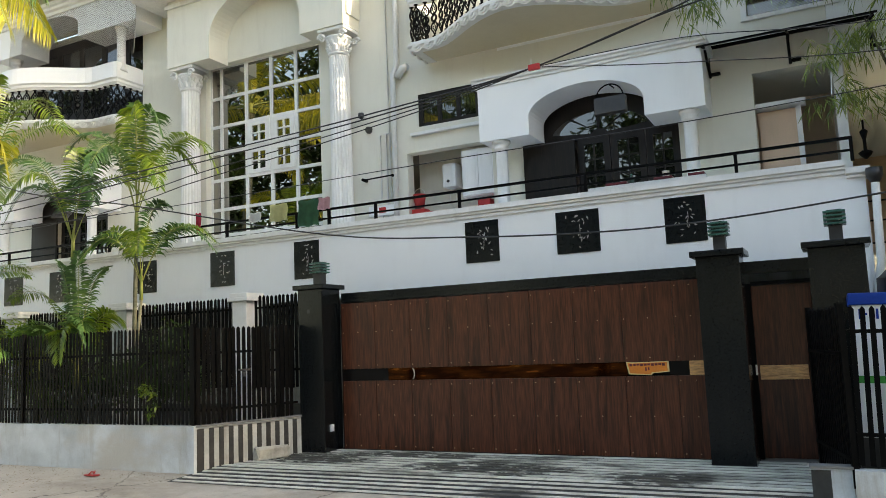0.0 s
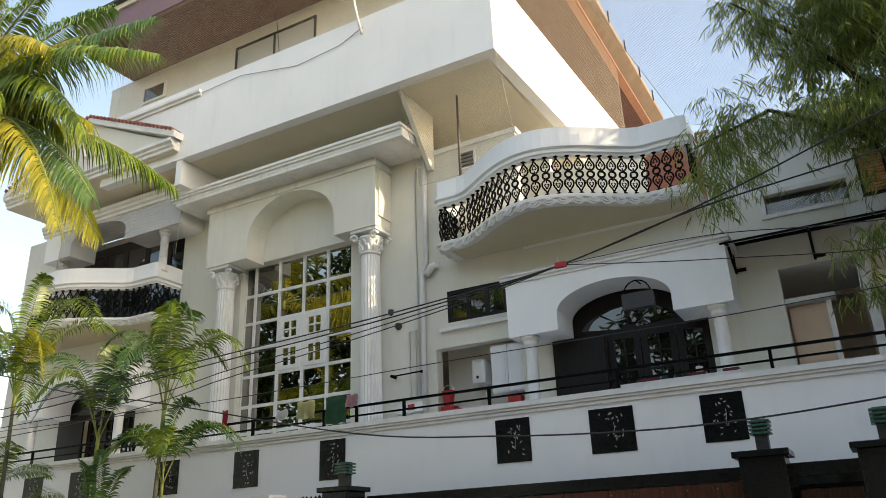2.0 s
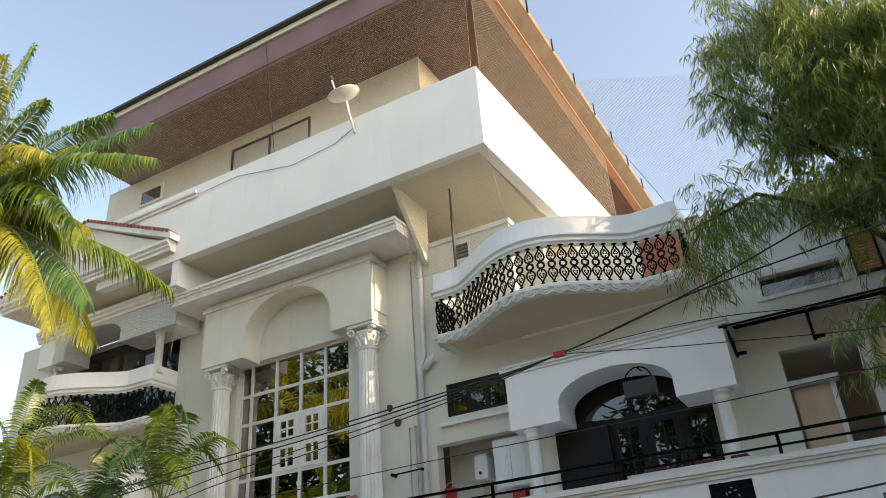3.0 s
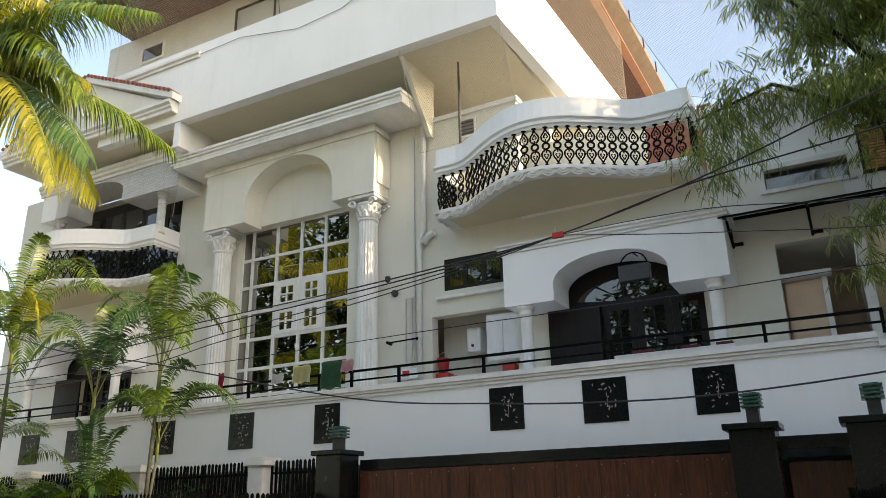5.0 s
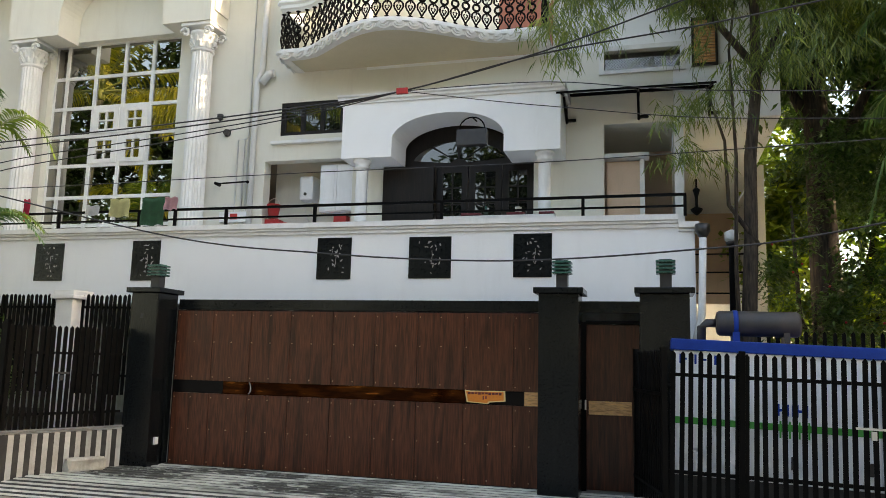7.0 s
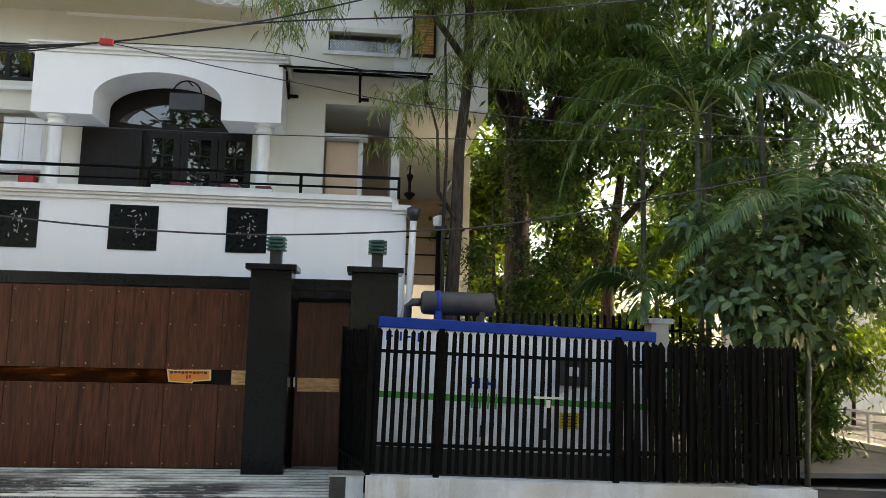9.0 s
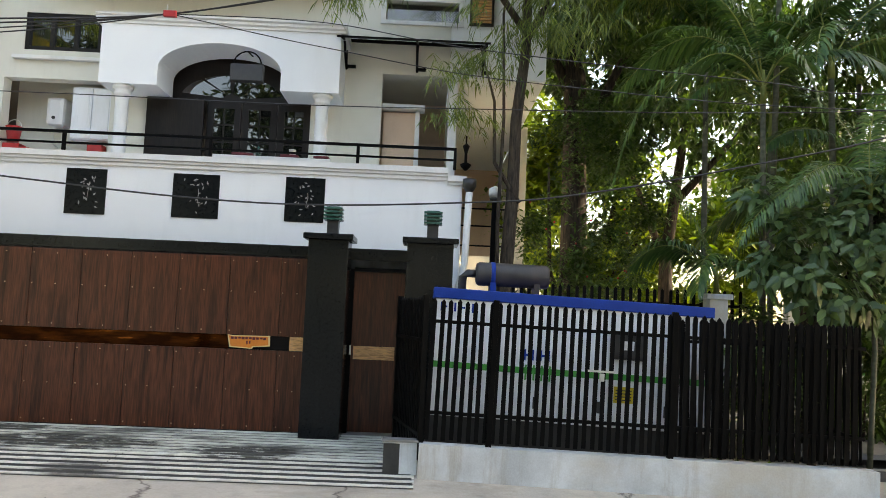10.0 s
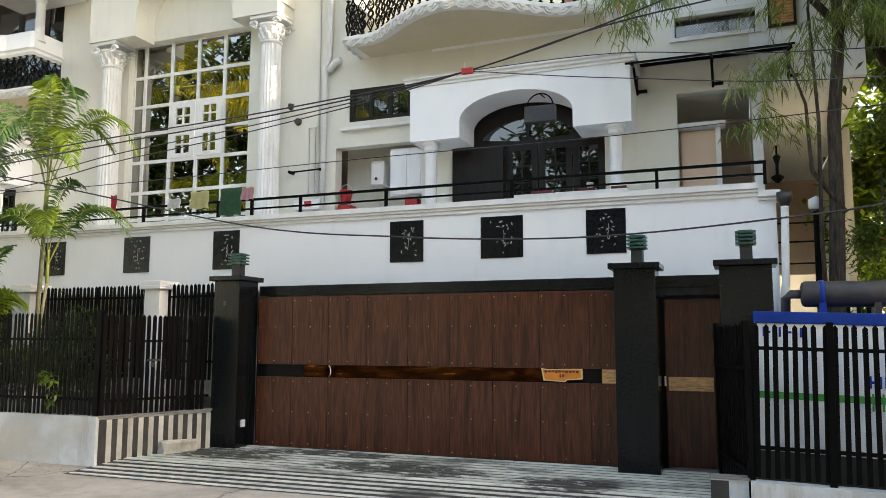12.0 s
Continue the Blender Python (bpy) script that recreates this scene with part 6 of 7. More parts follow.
# coconut palms over the street, the yellow of sunlight put into their leaf colour
palm("tall coconut palm with long yellow sunlit fronds", (-14.05, 5.9, -0.4), (-12.75, 6.1, 8.4), 0, 0, 0.74, 21, (PALM_LEAF, DEEP_PALM, SUNLIT_FROND), 0.16, leaflets=96, width=0.036, sag=0.95, vee=0.05, category="coconut palm",
     arcs=[((1.9, 0.1, 1.5), (5.0, 0.1, -0.15)), ((2.0, 0.3, 1.3), (4.3, 0.5, 1.05)), ((2.5, -0.2, 0.2), (4.05, -0.4, -2.75)), ((2.3, -0.1, 1.3), (3.75, 0.0, -1.1)), ((2.2, 0.1, 0.2), (3.95, 0.1, -2.1)),
           ((1.0, -0.4, 1.9), (1.6, -0.6, 3.0)), ((1.9, -0.7, 0.5), (3.2, -1.2, -1.0)), ((0.9, 0.6, 2.2), (2.2, 1.2, 2.6)), ((-1.8, 0.6, 1.3), (-3.8, 1.4, -0.6)), ((-1.2, -1.6, 1.2), (-2.4, -3.4, -0.7)),
           ((0.3, -1.9, 1.2), (0.8, -3.8, -0.6)), ((-0.5, 1.9, 1.4), (-1.0, 3.9, -0.3)), ((0.9, 1.6, 1.3), (2.0, 3.2, -0.2)), ((-1.6, -0.4, 0.2), (-3.2, -0.9, -2.0)), ((1.7, 0.3, 0.7), (3.3, 0.4, -0.6)), ((1.5, 0.2, 1.1), (2.7, 0.3, -0.6)), ((1.2, -0.3, 0.6), (2.4, -0.5, -1.4)), ((1.6, -0.2, 1.7), (3.0, -0.3, 0.5)), ((1.0, 0.0, 1.8), (2.1, 0.0, 2.2)), ((0.8, -0.2, 2.2), (1.7, -0.2, 3.5)), ((1.3, 0.3, 1.5), (2.5, 0.5, 1.4))])
palm("tall coconut palm farther along the street", (-20.5, 4.0, -0.4), (-19.5, 4.0, 10.6), 14, 4.4, 0.9, 22, SUNLIT_FROND, 0.17, (-0.2, 1.2), (0.9, 1.9), None, 64, 0.045, 0.6, "coconut palm")

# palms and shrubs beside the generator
CORNER = dict(leaflets=52, width=0.034, sag=0.6, vee=0.25, mat=(DEEP_PALM, DEEP_PALM, SHADE_PALM))
palm("areca palm with great arching fronds over the generator", (5.0, 11.2, -0.4), (4.75, 10.8, 4.75), 0, 0, 0.5, 40, trunk=0.05,
     arcs=[((-0.95, 0.0, 1.75), (-2.15, -0.1, 0.0)), ((-1.75, -0.2, 1.15), (-2.25, -0.4, -1.4)), ((-0.9, -0.7, 1.1), (-1.9, -1.1, -0.5)), ((-0.2, 0.0, 1.9), (-0.6, 0.1, 2.7)), ((0.6, 0.0, 1.8), (1.3, -0.1, 1.9)),
           ((1.0, -0.3, 1.3), (1.8, -0.6, 0.1)), ((0.1, -0.9, 1.1), (0.1, -1.5, -0.6)), ((-0.6, 0.6, 1.8), (-1.5, 1.2, 1.3)), ((-0.6, -0.4, 1.6), (-1.3, -0.7, 1.3))], **CORNER)
palm("areca palm with a pale ringed stem and high crown", (6.1, 11.3, -0.4), (5.95, 11.2, 5.3), 0, 0, 0.5, 41, trunk=0.055,
     arcs=[((-0.9, -0.1, 1.4), (-1.7, -0.2, 0.2)), ((-0.3, 0.0, 1.9), (-0.8, 0.1, 2.3)), ((0.7, 0.0, 1.7), (1.5, 0.0, 1.1)), ((0.9, -0.4, 1.1), (1.5, -0.8, -0.4)), ((-0.5, -0.7, 1.1), (-0.9, -1.3, -0.3)), ((0.3, 0.5, 1.7), (0.7, 1.0, 1.5)), ((-1.0, 0.3, 0.9), (-1.7, 0.4, -0.6))], **CORNER)
palm("areca palm with fronds fanned toward the lane", (6.8, 11.5, -0.4), (6.6, 11.3, 3.7), 0, 0, 0.48, 42, trunk=0.06,
     arcs=[((-0.6, -0.6, 1.0), (-0.5, -1.2, -0.5)), ((0.8, -0.2, 1.2), (1.6, -0.4, 0.2)), ((-0.9, 0.0, 1.3), (-1.7, -0.2, 0.5)), ((0.3, 0.0, 1.6), (0.7, 0.0, 2.0)), ((1.0, 0.2, 0.8), (1.9, 0.3, -0.5)), ((0.4, -0.7, 0.9), (0.7, -1.3, -0.5)), ((-0.3, 0.4, 1.5), (-0.7, 0.8, 1.6))], **CORNER)
palm("short areca palm leaning over the corner fence", (4.2, 10.6, -0.3), (3.95, 10.4, 1.9), 0, 0, 0.5, 43, trunk=0.04,
     arcs=[((-0.3, -0.35, 0.9), (-0.5, -0.7, 0.1)), ((0.4, -0.2, 1.2), (0.9, -0.4, 1.2)), ((-0.6, 0.0, 1.1), (-1.2, -0.1, 0.4)), ((0.2, -0.5, 0.8), (0.4, -0.9, 0.0)), ((-0.2, 0.2, 1.2), (-0.5, 0.4, 1.6)), ((0.7, 0.0, 0.9), (1.3, -0.1, 0.3))], **dict(CORNER, leaflets=52))
palm("tall areca palm deep in the corner garden", (4.6, 12.6, -0.4), (4.5, 12.4, 5.9), 10, 2.7, 0.5, 44, trunk=0.05, elev=(0.6, 1.45), droop=(1.2, 2.2), **CORNER)
for k, (x, y, z) in enumerate(((5.4, 12.3, 4.6), (6.9, 12.4, 5.6), (7.3, 12.0, 2.0), (5.2, 11.6, 6.8))):
    palm("dense dark areca palm at the back of the corner garden", (x, y, -0.4), (x + 0.1, y - 0.1, z), 10, 2.5, 0.5, 80 + k, trunk=0.05, elev=(0.5, 1.45), droop=(1.2, 2.3), **CORNER)
palm("areca palm with fanned fronds among the broad leaves", (5.8, 10.0, -0.4), (5.6, 9.6, 3.1), 0, 0, 0.36, 46, trunk=0.035,
     arcs=[((0.1, -0.3, 0.95), (0.8, -0.6, 0.0)), ((-0.6, -0.25, 0.9), (-1.3, -0.45, 0.0)), ((-1.0, 0.0, 0.7), (-1.8, -0.3, -0.5)), ((0.8, 0.0, 0.8), (1.5, -0.3, -0.1)), ((0.0, 0.1, 1.1), (0.2, 0.1, 1.6)), ((0.4, -0.3, 0.6), (0.9, -0.6, -0.6))], **dict(CORNER, leaflets=40, width=0.028, mat=DEEP_PALM))
palm("low areca palm among the corner shrubs", (5.6, 10.8, -0.4), (5.5, 10.6, 2.4), 9, 2.0, 0.44, 45, trunk=0.045, elev=(0.6, 1.4), droop=(1.2, 2.2), **dict(CORNER, leaflets=52))


def cloud(n, blobs, size, width, seed, sag=0.2, hang=0.0, shell=0.45, oval=False):
    """Loose leaves in overlapping uneven clumps."""
    rnd = random.Random(seed)
    L = Leaves()
    vol = [b[3] * b[4] * b[5] for b in blobs]
    for b, v in zip(blobs, vol):
        clumps = []
        for _ in range(max(4, int(26 * v ** 0.5))):
            while True:
                q = Vector((rnd.uniform(-1, 1), rnd.uniform(-1, 1), rnd.uniform(-1, 1)))
                if shell < q.length < 1:
                    break
            clumps.append((Vector((b[0] + q.x * b[3], b[1] + q.y * b[4], b[2] + q.z * b[5])), rnd.uniform(0.18, 0.42) * (v ** (1 / 3)) ** 0.6))
        for _ in range(int(n * v / sum(vol))):
            c, r = clumps[rnd.randrange(len(clumps))]
            q = Vector((rnd.gauss(0, 1), rnd.gauss(0, 1), rnd.gauss(0, 0.8))) * r * 0.6
            d = Vector((rnd.uniform(-1, 1), rnd.uniform(-1, 1), rnd.uniform(-0.7, 0.5) - hang))
            L.blade(c + q, d, Vector((rnd.uniform(-.5, .5), rnd.uniform(-.5, .5), 1)), size * rnd.uniform(0.6, 1.25), width * rnd.uniform(0.7, 1.2), sag, oval)
    return L


def twigs(n, blobs, size, seed):
    """Drooping sprays of narrow hanging leaves, gathered on branchlets with gaps between."""
    rnd = random.Random(seed)
    L = Leaves()
    vol = [b[3] * b[4] * b[5] * (b[6] if len(b) > 6 else 1) for b in blobs]
    for b, v in zip(blobs, vol):
        count = int(n * v / sum(vol))
        hubs = []
        for _ in range(max(3, count // 14)):
            while True:
                q = Vector((rnd.uniform(-1, 1), rnd.uniform(-1, 1), rnd.uniform(-1, 1)))
                if q.length < 1:
                    break
            hubs.append((Vector((b[0] + q.x * b[3], b[1] + q.y * b[4], b[2] + q.z * b[5])), rnd.uniform(0, 6.28)))
        for _ in range(count):
            p, a = hubs[rnd.randrange(len(hubs))]
            a += rnd.gauss(0, 0.8)
            p = p + Vector((rnd.gauss(0, 0.13), rnd.gauss(0, 0.13), rnd.gauss(0, 0.1)))
            d = Vector((math.cos(a), math.sin(a), rnd.uniform(-0.3, 0.5)))
            for k in range(8):
                p = p + d.normalized() * 0.05
                d.z -= 0.16
                b2 = rnd.uniform(0, 6.28)
                w = Vector((math.cos(b2), math.sin(b2), 0)) * 0.6 + d.normalized() * 0.5 + Vector((0, 0, rnd.uniform(-0.9, -0.1)))
                L.blade(p, w, Vector((rnd.uniform(-1, 1), rnd.uniform(-1, 1), 0.6)), size * rnd.uniform(0.65, 1.2), size * 0.095, 0.35)
    return L


def whorls(n, blobs, size, width, seed):
    """Shoots that each end in a whorl of broad drooping leaves."""
    rnd = random.Random(seed)
    L = Leaves()
    vol = [b[3] * b[4] * b[5] for b in blobs]
    for b, v in zip(blobs, vol):
        for _ in range(int(n * v / sum(vol))):
            while True:
                q = Vector((rnd.uniform(-1, 1), rnd.uniform(-1, 1), rnd.uniform(-1, 1)))
                if 0.35 < q.length < 1:
                    break
            c = Vector((b[0] + q.x * b[3], b[1] + q.y * b[4], b[2] + q.z * b[5]))
            axis = (Vector((q.x, q.y - 0.5, q.z + 0.2)) + Vector((rnd.uniform(-.4, .4), rnd.uniform(-.4, .4), 0))).normalized()
            side = axis.cross(Vector((0, 0, 1))).normalized()
            up = side.cross(axis)
            for k in range(rnd.randint(5, 8)):
                a = 2.4 * k + rnd.uniform(-.3, .3)
                d = side * math.cos(a) + up * math.sin(a) + axis * rnd.uniform(0.2, 0.9)
                L.blade(c - axis * 0.05 * k, d, axis + Vector((0, 0, 0.8)), size * rnd.uniform(0.65, 1.2), width * rnd.uniform(0.8, 1.15), 0.45, True)
    return L


def tree(label, limbs, leaves, mat, category="tree", bark=None):
    t = thing("tree", label, category, "garden trees")
    for k, (pts, r0, r1) in enumerate(limbs):
        n = len(pts)
        part("trunk" if k == 0 else "limb", tube(bmesh.new(), pts, [r0 + (r1 - r0) * i / (n - 1) for i in range(n)], 12 if r0 > 0.08 else 7), bark or BARK, t)
    crown = new("crown", leaves.mesh("crown", mat))
    crown.parent = t
    return t


tree("narrow-leaved tree with hanging sprays beside the house",
     [([(1.22, 11.8, -0.2), (1.2, 11.8, 1.0), (1.25, 11.8, 2.4), (1.3, 11.8, 3.4), (1.32, 11.8, 4.6), (1.43, 11.75, 5.7), (1.42, 11.6, 6.8), (1.2, 11.4, 8.4), (0.9, 11.3, 10.0)], 0.125, 0.05),
      ([(1.12, 11.75, 1.2), (1.08, 11.7, 3.0), (1.12, 11.7, 4.6), (1.05, 11.6, 6.2), (1.2, 11.6, 7.4)], 0.035, 0.015),
      ([(1.4, 11.75, 3.3), (1.0, 11.7, 3.9), (0.95, 11.5, 4.8), (0.7, 11.4, 5.6)], 0.04, 0.012),
      ([(1.35, 11.6, 6.0), (0.6, 11.3, 6.9), (-0.4, 11.0, 7.4), (-1.5, 10.8, 7.0)], 0.06, 0.015),
      ([(1.2, 11.5, 7.2), (0.2, 11.2, 8.6), (-0.6, 11.0, 9.4)], 0.06, 0.015),
      ([(1.4, 11.6, 5.8), (2.4, 11.8, 7.6), (3.2, 12.0, 9.0)], 0.07, 0.02)],
     twigs(7200, [(0.8, 11.2, 9.8, 1.6, 1.2, 2.0), (1.9, 11.6, 8.8, 1.6, 1.2, 2.2), (-0.2, 10.9, 7.35, 1.0, 0.5, 0.55, 1.3), (-1.2, 10.8, 6.55, 0.55, 0.4, 0.65, 1.6), (0.6, 10.9, 7.0, 0.8, 0.6, 0.5, 1.3), (0.9, 11.3, 5.9, 0.4, 0.4, 0.6, 0.6),
                  (0.9, 11.2, 4.9, 0.6, 0.5, 0.8, 0.4), (1.9, 11.3, 5.8, 0.8, 0.6, 1.0, 0.5), (2.9, 11.8, 7.6, 1.1, 1.0, 1.3), (0.3, 11.0, 4.6, 0.5, 0.4, 0.5, 0.4), (1.5, 11.3, 7.2, 0.9, 0.6, 0.8)], 0.19, 51), FINE_LEAF)
tree("big dark-barked tree behind the generator",
     [([(2.75, 14.0, -0.2), (2.7, 14.0, 2.5), (2.65, 14.0, 5.0), (2.6, 13.9, 7.5), (2.9, 13.8, 10)], 0.3, 0.12),
      ([(2.68, 14.0, 4.6), (3.4, 13.8, 6.2), (4.4, 13.6, 8.0)], 0.12, 0.04), ([(2.65, 14.0, 5.4), (2.0, 14.2, 7.2), (1.4, 14.3, 9.0)], 0.11, 0.04), ([(2.72, 14, 1.2), (2.2, 13.6, 2.4), (2.1, 13.4, 4.2)], 0.06, 0.02)],
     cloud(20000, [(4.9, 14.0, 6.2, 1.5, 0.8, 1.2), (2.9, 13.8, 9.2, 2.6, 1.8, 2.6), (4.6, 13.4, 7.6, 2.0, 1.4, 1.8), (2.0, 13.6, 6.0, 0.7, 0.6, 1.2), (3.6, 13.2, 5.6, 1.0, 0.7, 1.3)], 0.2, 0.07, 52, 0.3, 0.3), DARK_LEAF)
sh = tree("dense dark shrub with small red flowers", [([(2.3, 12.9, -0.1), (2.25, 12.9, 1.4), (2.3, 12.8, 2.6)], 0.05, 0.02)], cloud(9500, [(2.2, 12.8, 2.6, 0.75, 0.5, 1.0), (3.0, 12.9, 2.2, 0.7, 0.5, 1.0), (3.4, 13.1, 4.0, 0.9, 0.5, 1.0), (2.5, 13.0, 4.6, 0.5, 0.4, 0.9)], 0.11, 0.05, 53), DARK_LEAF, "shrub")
rnd = random.Random(5)
for k in range(14):
    bm = bmesh.new()
    bmesh.ops.create_icosphere(bm, subdivisions=1, radius=0.02)
    fp = part("flower", bm, RED, sh)
    fp.location = (rnd.uniform(1.6, 3.3), rnd.uniform(12.2, 12.5), rnd.uniform(1.9, 3.5))
tree("broad-leaved shrub with glossy hanging leaves", [([(5.0, 9.9, -0.3), (5.05, 9.9, 1.6), (5.2, 9.8, 3.0)], 0.06, 0.03), ([(5.05, 9.9, 1.5), (5.6, 9.8, 2.6), (6.0, 9.7, 3.6)], 0.04, 0.015), ([(5.1, 9.9, 1.8), (4.6, 9.8, 2.4)], 0.03, 0.012)],
     whorls(400, [(6.1, 10.2, 1.9, 0.6, 0.3, 0.5), (4.7, 9.5, 2.5, 0.7, 0.4, 0.7), (5.6, 9.6, 3.0, 0.9, 0.45, 0.8), (5.2, 9.5, 2.1, 0.7, 0.35, 0.5), (6.4, 9.8, 2.7, 0.7, 0.4, 0.8), (6.2, 9.7, 3.6, 0.6, 0.4, 0.4), (4.4, 9.9, 3.3, 0.4, 0.3, 0.4)], 0.2, 0.105, 54), BROAD_LEAF, "shrub")
tree("leaning tree over the side lane", [([(6.7, 13.5, -0.4), (7.0, 13.6, 0.6), (6.6, 13.4, 1.6), (6.9, 13.2, 3.0), (7.4, 13.0, 5.0)], 0.14, 0.06), ([(7.0, 13.6, 0.5), (7.8, 13.8, 1.8), (8.6, 14.0, 4.0)], 0.09, 0.03)],
     cloud(12000, [(7.4, 13.2, 4.8, 1.8, 1.4, 1.8), (9.2, 14.0, 3.6, 1.4, 1.2, 1.2), (7.6, 12.6, 2.4, 0.9, 0.7, 0.8), (6.6, 12.4, 6.8, 1.6, 1.3, 1.4), (10.8, 13.6, 3.0, 1.2, 1.0, 1.0), (9.0, 13.5, 6.6, 1.3, 1.0, 1.0)], 0.2, 0.07, 55, 0.3, 0.3), DARK_LEAF)
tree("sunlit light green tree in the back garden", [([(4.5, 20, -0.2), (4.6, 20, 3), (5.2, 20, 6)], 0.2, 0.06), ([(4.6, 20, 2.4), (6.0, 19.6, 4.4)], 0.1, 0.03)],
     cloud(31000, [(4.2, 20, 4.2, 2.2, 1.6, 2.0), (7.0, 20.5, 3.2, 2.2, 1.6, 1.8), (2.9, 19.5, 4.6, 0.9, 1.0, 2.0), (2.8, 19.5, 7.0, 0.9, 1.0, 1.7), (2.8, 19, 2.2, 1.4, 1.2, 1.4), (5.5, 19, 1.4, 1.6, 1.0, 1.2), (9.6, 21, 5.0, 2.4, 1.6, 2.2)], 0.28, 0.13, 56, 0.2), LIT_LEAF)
# the rearmost clump is added to shade the passage wall
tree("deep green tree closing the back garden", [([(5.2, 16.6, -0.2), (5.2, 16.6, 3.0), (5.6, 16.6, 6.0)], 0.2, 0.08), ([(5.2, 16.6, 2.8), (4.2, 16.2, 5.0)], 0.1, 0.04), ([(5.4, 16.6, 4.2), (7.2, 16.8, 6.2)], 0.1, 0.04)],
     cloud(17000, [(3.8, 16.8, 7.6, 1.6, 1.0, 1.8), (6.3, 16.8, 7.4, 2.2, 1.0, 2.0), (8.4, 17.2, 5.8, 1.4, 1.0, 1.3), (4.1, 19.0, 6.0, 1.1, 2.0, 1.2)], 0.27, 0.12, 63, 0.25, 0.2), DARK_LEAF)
tree("grey-green shrub behind the street fence", [([(-13.4, 8.7, -0.1), (-13.4, 8.7, 1.2)], 0.03, 0.015)], cloud(2400, [(-13.2, 8.6, 1.9, 0.8, 0.4, 0.7), (-12.4, 8.6, 1.3, 0.5, 0.3, 0.5)], 0.09, 0.04, 57), LIT_LEAF, "shrub")
tree("small leafy weed growing through the fence", [([(-8.75, 8.15, 0.56), (-8.72, 8.06, 0.9), (-8.68, 7.98, 1.1)], 0.008, 0.004)], cloud(90, [(-8.72, 7.96, 1.1, 0.16, 0.06, 0.1), (-8.72, 7.97, 0.8, 0.06, 0.05, 0.1)], 0.09, 0.045, 58, 0.2, 0.2, 0.1), PALM_LEAF, "plant")
tree("low garden plants behind the fence", [([(-10.0, 8.6, -0.1), (-10.0, 8.6, 0.8)], 0.02, 0.01)], cloud(4200, [(-9.4, 8.7, 1.2, 1.1, 0.35, 0.6), (-11.5, 8.8, 1.1, 1.3, 0.35, 0.6), (-9.0, 8.6, 1.85, 0.5, 0.2, 0.2)], 0.14, 0.035, 59, 0.3), DARK_LEAF, "plant")
tree("leafy hedge bushes beyond the lane", [([(10.5, 16.2, -0.5), (10.6, 16.2, 1.5)], 0.06, 0.02), ([(8.9, 15.6, -0.5), (8.8, 15.6, 1.2), (9.1, 15.5, 2.4)], 0.07, 0.03)], cloud(9000, [(9.6, 16.0, 1.9, 1.2, 0.8, 1.0), (11.4, 16.2, 1.6, 1.4, 0.8, 1.2), (13.0, 16.5, 2.2, 1.6, 0.8, 1.6)], 0.16, 0.07, 62, 0.25, 0.2), LIT_LEAF, "shrub")
setting("garden_bed", boxed(-17, -7.9, 8.17, 9.65, -0.3, 0.3), SOIL, "brown garden soil behind the plinth", "soil")

# trees across the street, behind the viewer: they fill the mirror of the glass;
# those at the right are unseen, added to block the sun from street and gate
for k, (x, y, h) in enumerate(((-40, -4, 22), (-34, -6, 25), (-28, -5, 24), (-22, -6, 22), (-15.5, -8, 15), (-8, -9, 13.5), (-2, -9, 13), (5, -9, 13), (-46, 6, 16), (15, -4, 10), (12, 6.8, 13), (13.5, 2.6, 13), (12.5, 9.6, 13.5), (15, 11.5, 15.5), (14.5, -0.8, 12.5), (18, -9, 13))):
    tree("dark broad-crowned tree out of view, for reflections and shade", [([(x, y, -0.5), (x + 0.1, y, h * 0.3), (x + 0.3, y, h * 0.6)], 0.25, 0.1), ([(x + 0.1, y, h * 0.3), (x - 1.2, y + 0.3, h * 0.55)], 0.12, 0.04)],
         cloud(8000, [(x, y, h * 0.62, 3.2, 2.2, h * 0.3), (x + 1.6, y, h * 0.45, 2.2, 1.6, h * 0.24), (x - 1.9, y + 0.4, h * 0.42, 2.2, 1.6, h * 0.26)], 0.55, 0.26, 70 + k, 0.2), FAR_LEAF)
tree("dark low planting inside the corner fence", [([(3.6, 9.3, -0.2), (3.6, 9.3, 0.8)], 0.03, 0.01)], cloud(5000, [(3.9, 9.2, 0.7, 0.7, 0.5, 0.7), (3.7, 10.2, 0.9, 0.9, 0.4, 0.8), (4.4, 10.0, 1.1, 0.4, 0.5, 0.7)], 0.13, 0.05, 61), DARK_LEAF, "plant")
tree("dark leafy planting beside the lane", [([(6.4, 11.2, -0.4), (6.4, 11.1, 0.7)], 0.03, 0.01)], cloud(4500, [(6.0, 11.0, 0.9, 0.8, 0.4, 0.9), (7.0, 11.4, 1.0, 0.6, 0.4, 0.9)], 0.15, 0.06, 64, 0.3, 0.2), DARK_LEAF, "plant")
setting("wall_across_street", boxed(-60, 25, -11.2, -11.0, -0.5, 2.2), PLINTH, "grey compound wall across the street", "wall")


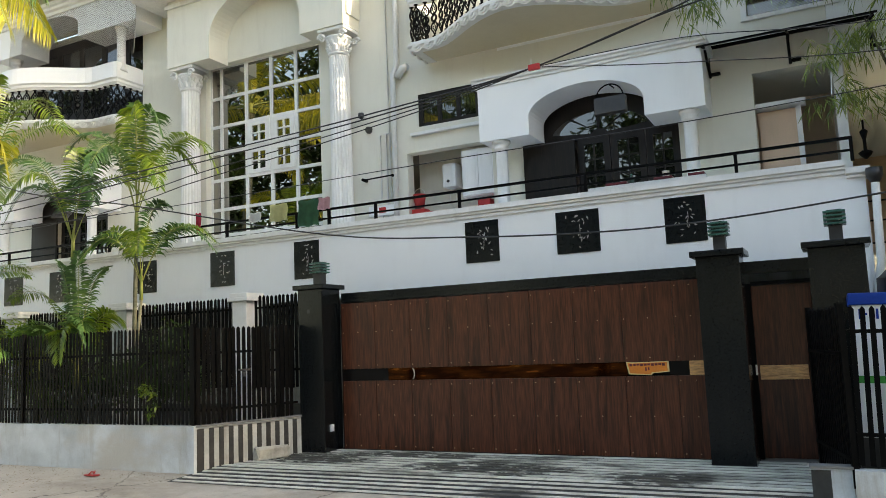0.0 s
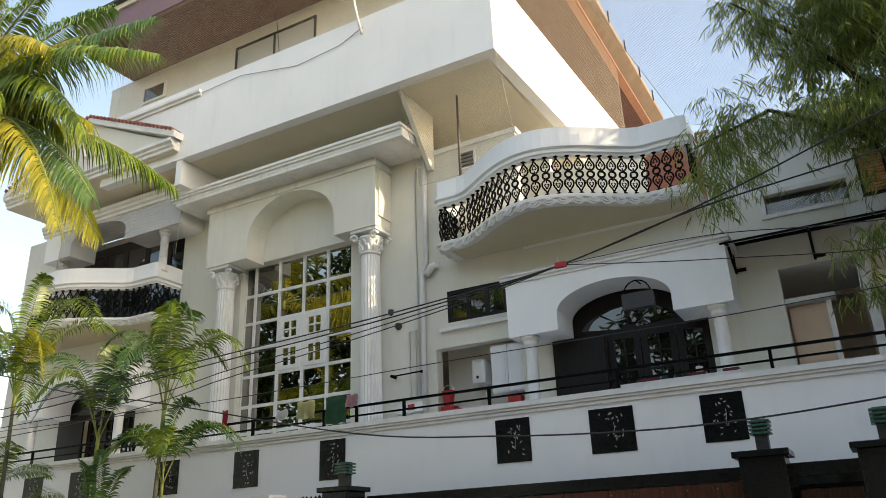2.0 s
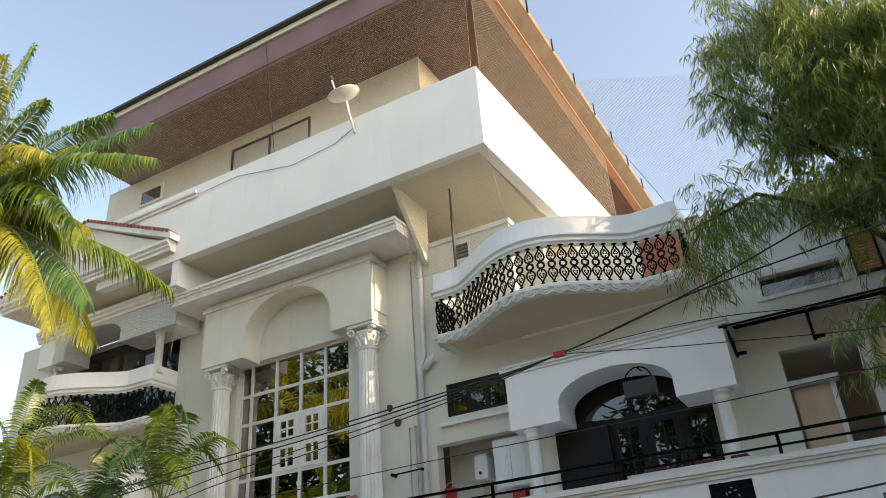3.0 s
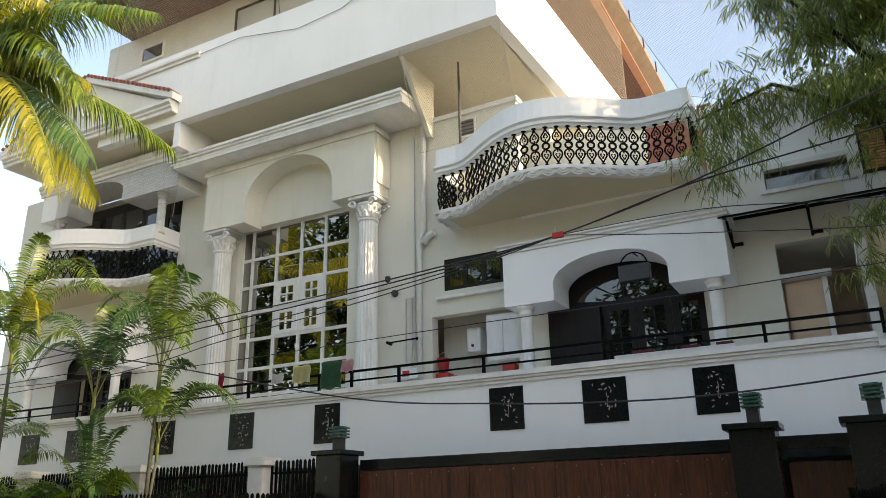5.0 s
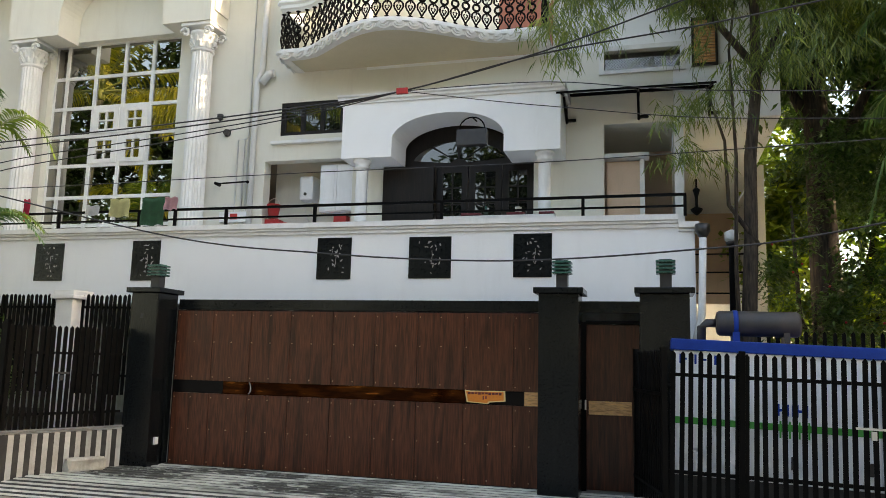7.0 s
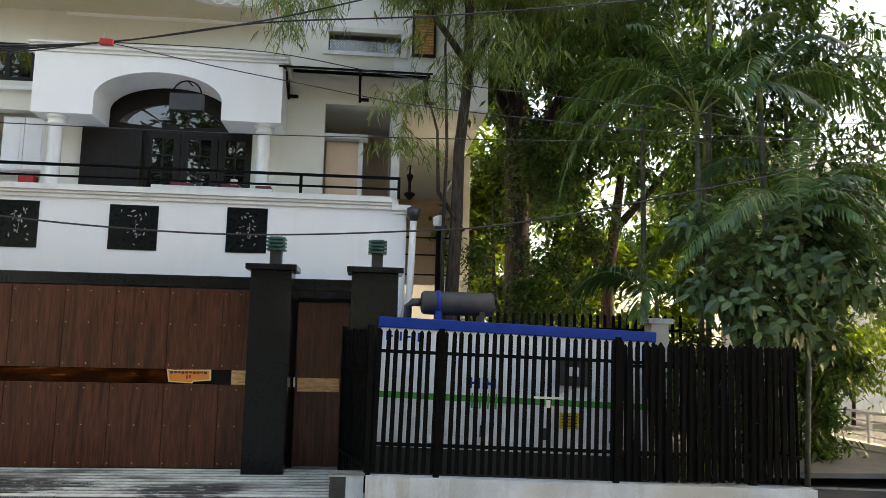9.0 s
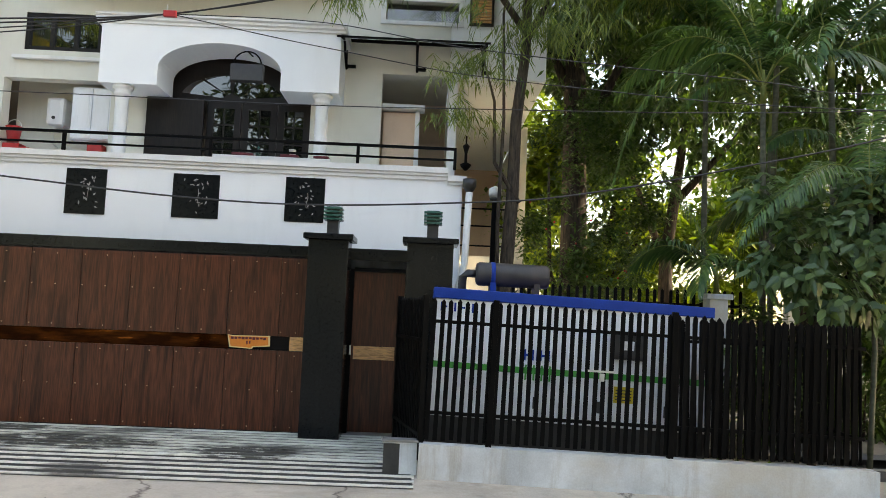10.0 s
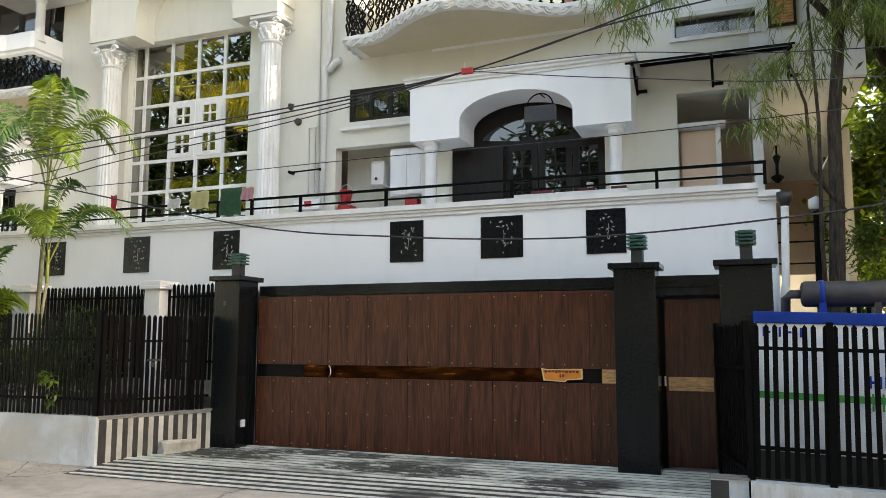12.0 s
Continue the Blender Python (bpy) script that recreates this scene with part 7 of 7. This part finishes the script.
# ---- overhead cables ----
def cable(label, pts, r, y=7.0, sag=0.0):
    fine, n = [], len(pts)
    for k in range(n - 1):
        p0, p1, p2, p3 = (Vector((q[0], y if len(q) < 3 else q[2], q[1])) for q in (pts[max(k - 1, 0)], pts[k], pts[k + 1], pts[min(k + 2, n - 1)]))
        for j in range(6):
            t = j / 6
            fine.append(0.5 * ((2 * p1) + (p2 - p0) * t + (2 * p0 - 5 * p1 + 4 * p2 - p3) * t * t + (3 * p1 - p0 - 3 * p2 + p3) * t ** 3))
    fine.append(Vector((pts[-1][0], y if len(pts[-1]) < 3 else pts[-1][2], pts[-1][1])))
    c = thing("overhead_cable", label, "cable", "overhead cables")
    part("wire", tube(bmesh.new(), fine, r, 5), CABLE, c)
    return c


# crumbs of dry leaf and grit along the foot of the plinth
grit = Leaves()
rnd = random.Random(8)
for _ in range(520):
    x, y = rnd.uniform(-14, -7.9), 8.0 - abs(rnd.gauss(0, 0.16)) - 0.02
    a = rnd.uniform(0, 6.28)
    grit.blade(Vector((x, y, ground_z(x, y) + 0.008)), Vector((math.cos(a), math.sin(a), rnd.uniform(0, 0.5))), Vector((rnd.uniform(-.5, .5), 0, 1)), rnd.uniform(0.012, 0.035), rnd.uniform(0.008, 0.016))
for _ in range(420):
    x, y = rnd.gauss(-10.3, 1.0), rnd.gauss(7.25, 0.28)
    a = rnd.uniform(0, 6.28)
    grit.blade(Vector((x, y, ground_z(x, y) + 0.008)), Vector((math.cos(a), math.sin(a), rnd.uniform(0, 0.12))), Vector((rnd.uniform(-.5, .5), 0, 1)), rnd.uniform(0.012, 0.045), rnd.uniform(0.01, 0.022))
tagged(new("leaf_litter", grit.mesh("leaf_litter", GRIT)), "dry brown leaf litter at the foot of the plinth", "litter", kind="stuff")

K = (-2.43, 4.21)
cable("black overhead service cable over the street", [(-30, 4.4), (-14, 3.78), (-6.53, 3.97), (-3.77, 4.10), K, (-1.05, 4.48), (0.8, 4.68), (4, 5.15), (12, 6.3)], 0.0085)
cable("black overhead service cable over the street", [(-30, 4.0), (-14, 3.62), (-6.5, 3.9), (-3.7, 4.07), K, (-1.05, 4.5), (0.49, 4.96), (3, 5.7), (10, 7.8)], 0.0085)
cable("black overhead cable joining at the clamp", [(-30, 3.7), (-11.26, 3.5), (-6.5, 3.78), (-3.8, 4.02), K], 0.0065)
cable("black overhead cable joining at the clamp", [(-30, 3.4), (-11.3, 3.35), (-6.6, 3.68), (-3.8, 3.98), K], 0.0065)
cable("thin cable from the clamp along the street", [K, (-0.9, 3.95), (1.04, 3.72), (4.93, 3.65), (14, 4.2)], 0.005)
cable("thin cable from the clamp along the street", [K, (-1.0, 4.2), (0.4, 4.02), (3.0, 3.85), (4.93, 3.82), (14, 4.5)], 0.005)
cable("thin straight cable along the street", [(-30, 4.2), (-11.4, 3.45), (-3.31, 3.42), (0.15, 3.45), (4.93, 3.68), (14, 4.6)], 0.005)
cable("thick black cable sagging low across the street", [(-30, 9.0), (-13, 4.7), (-10.01, 3.88), (-8.02, 3.48), (-4.95, 2.79), (-3.17, 2.59), (-1.87, 2.51), (-0.89, 2.51), (0.25, 2.58), (1.22, 2.68), (2.83, 3.02), (4.93, 3.6), (9, 5.2)], 0.0085)
clamp = thing("cable_clamp", "red cable clamp joining the wires", "clamp")
part("body", boxed(-2.49, -2.37, 6.98, 7.02, 4.18, 4.24, 0.008), RED, clamp)
part("pin", tube(bmesh.new(), [(-2.46, 7, 4.24), (-2.46, 7, 4.3)], 0.006, 5), STEEL, clamp)
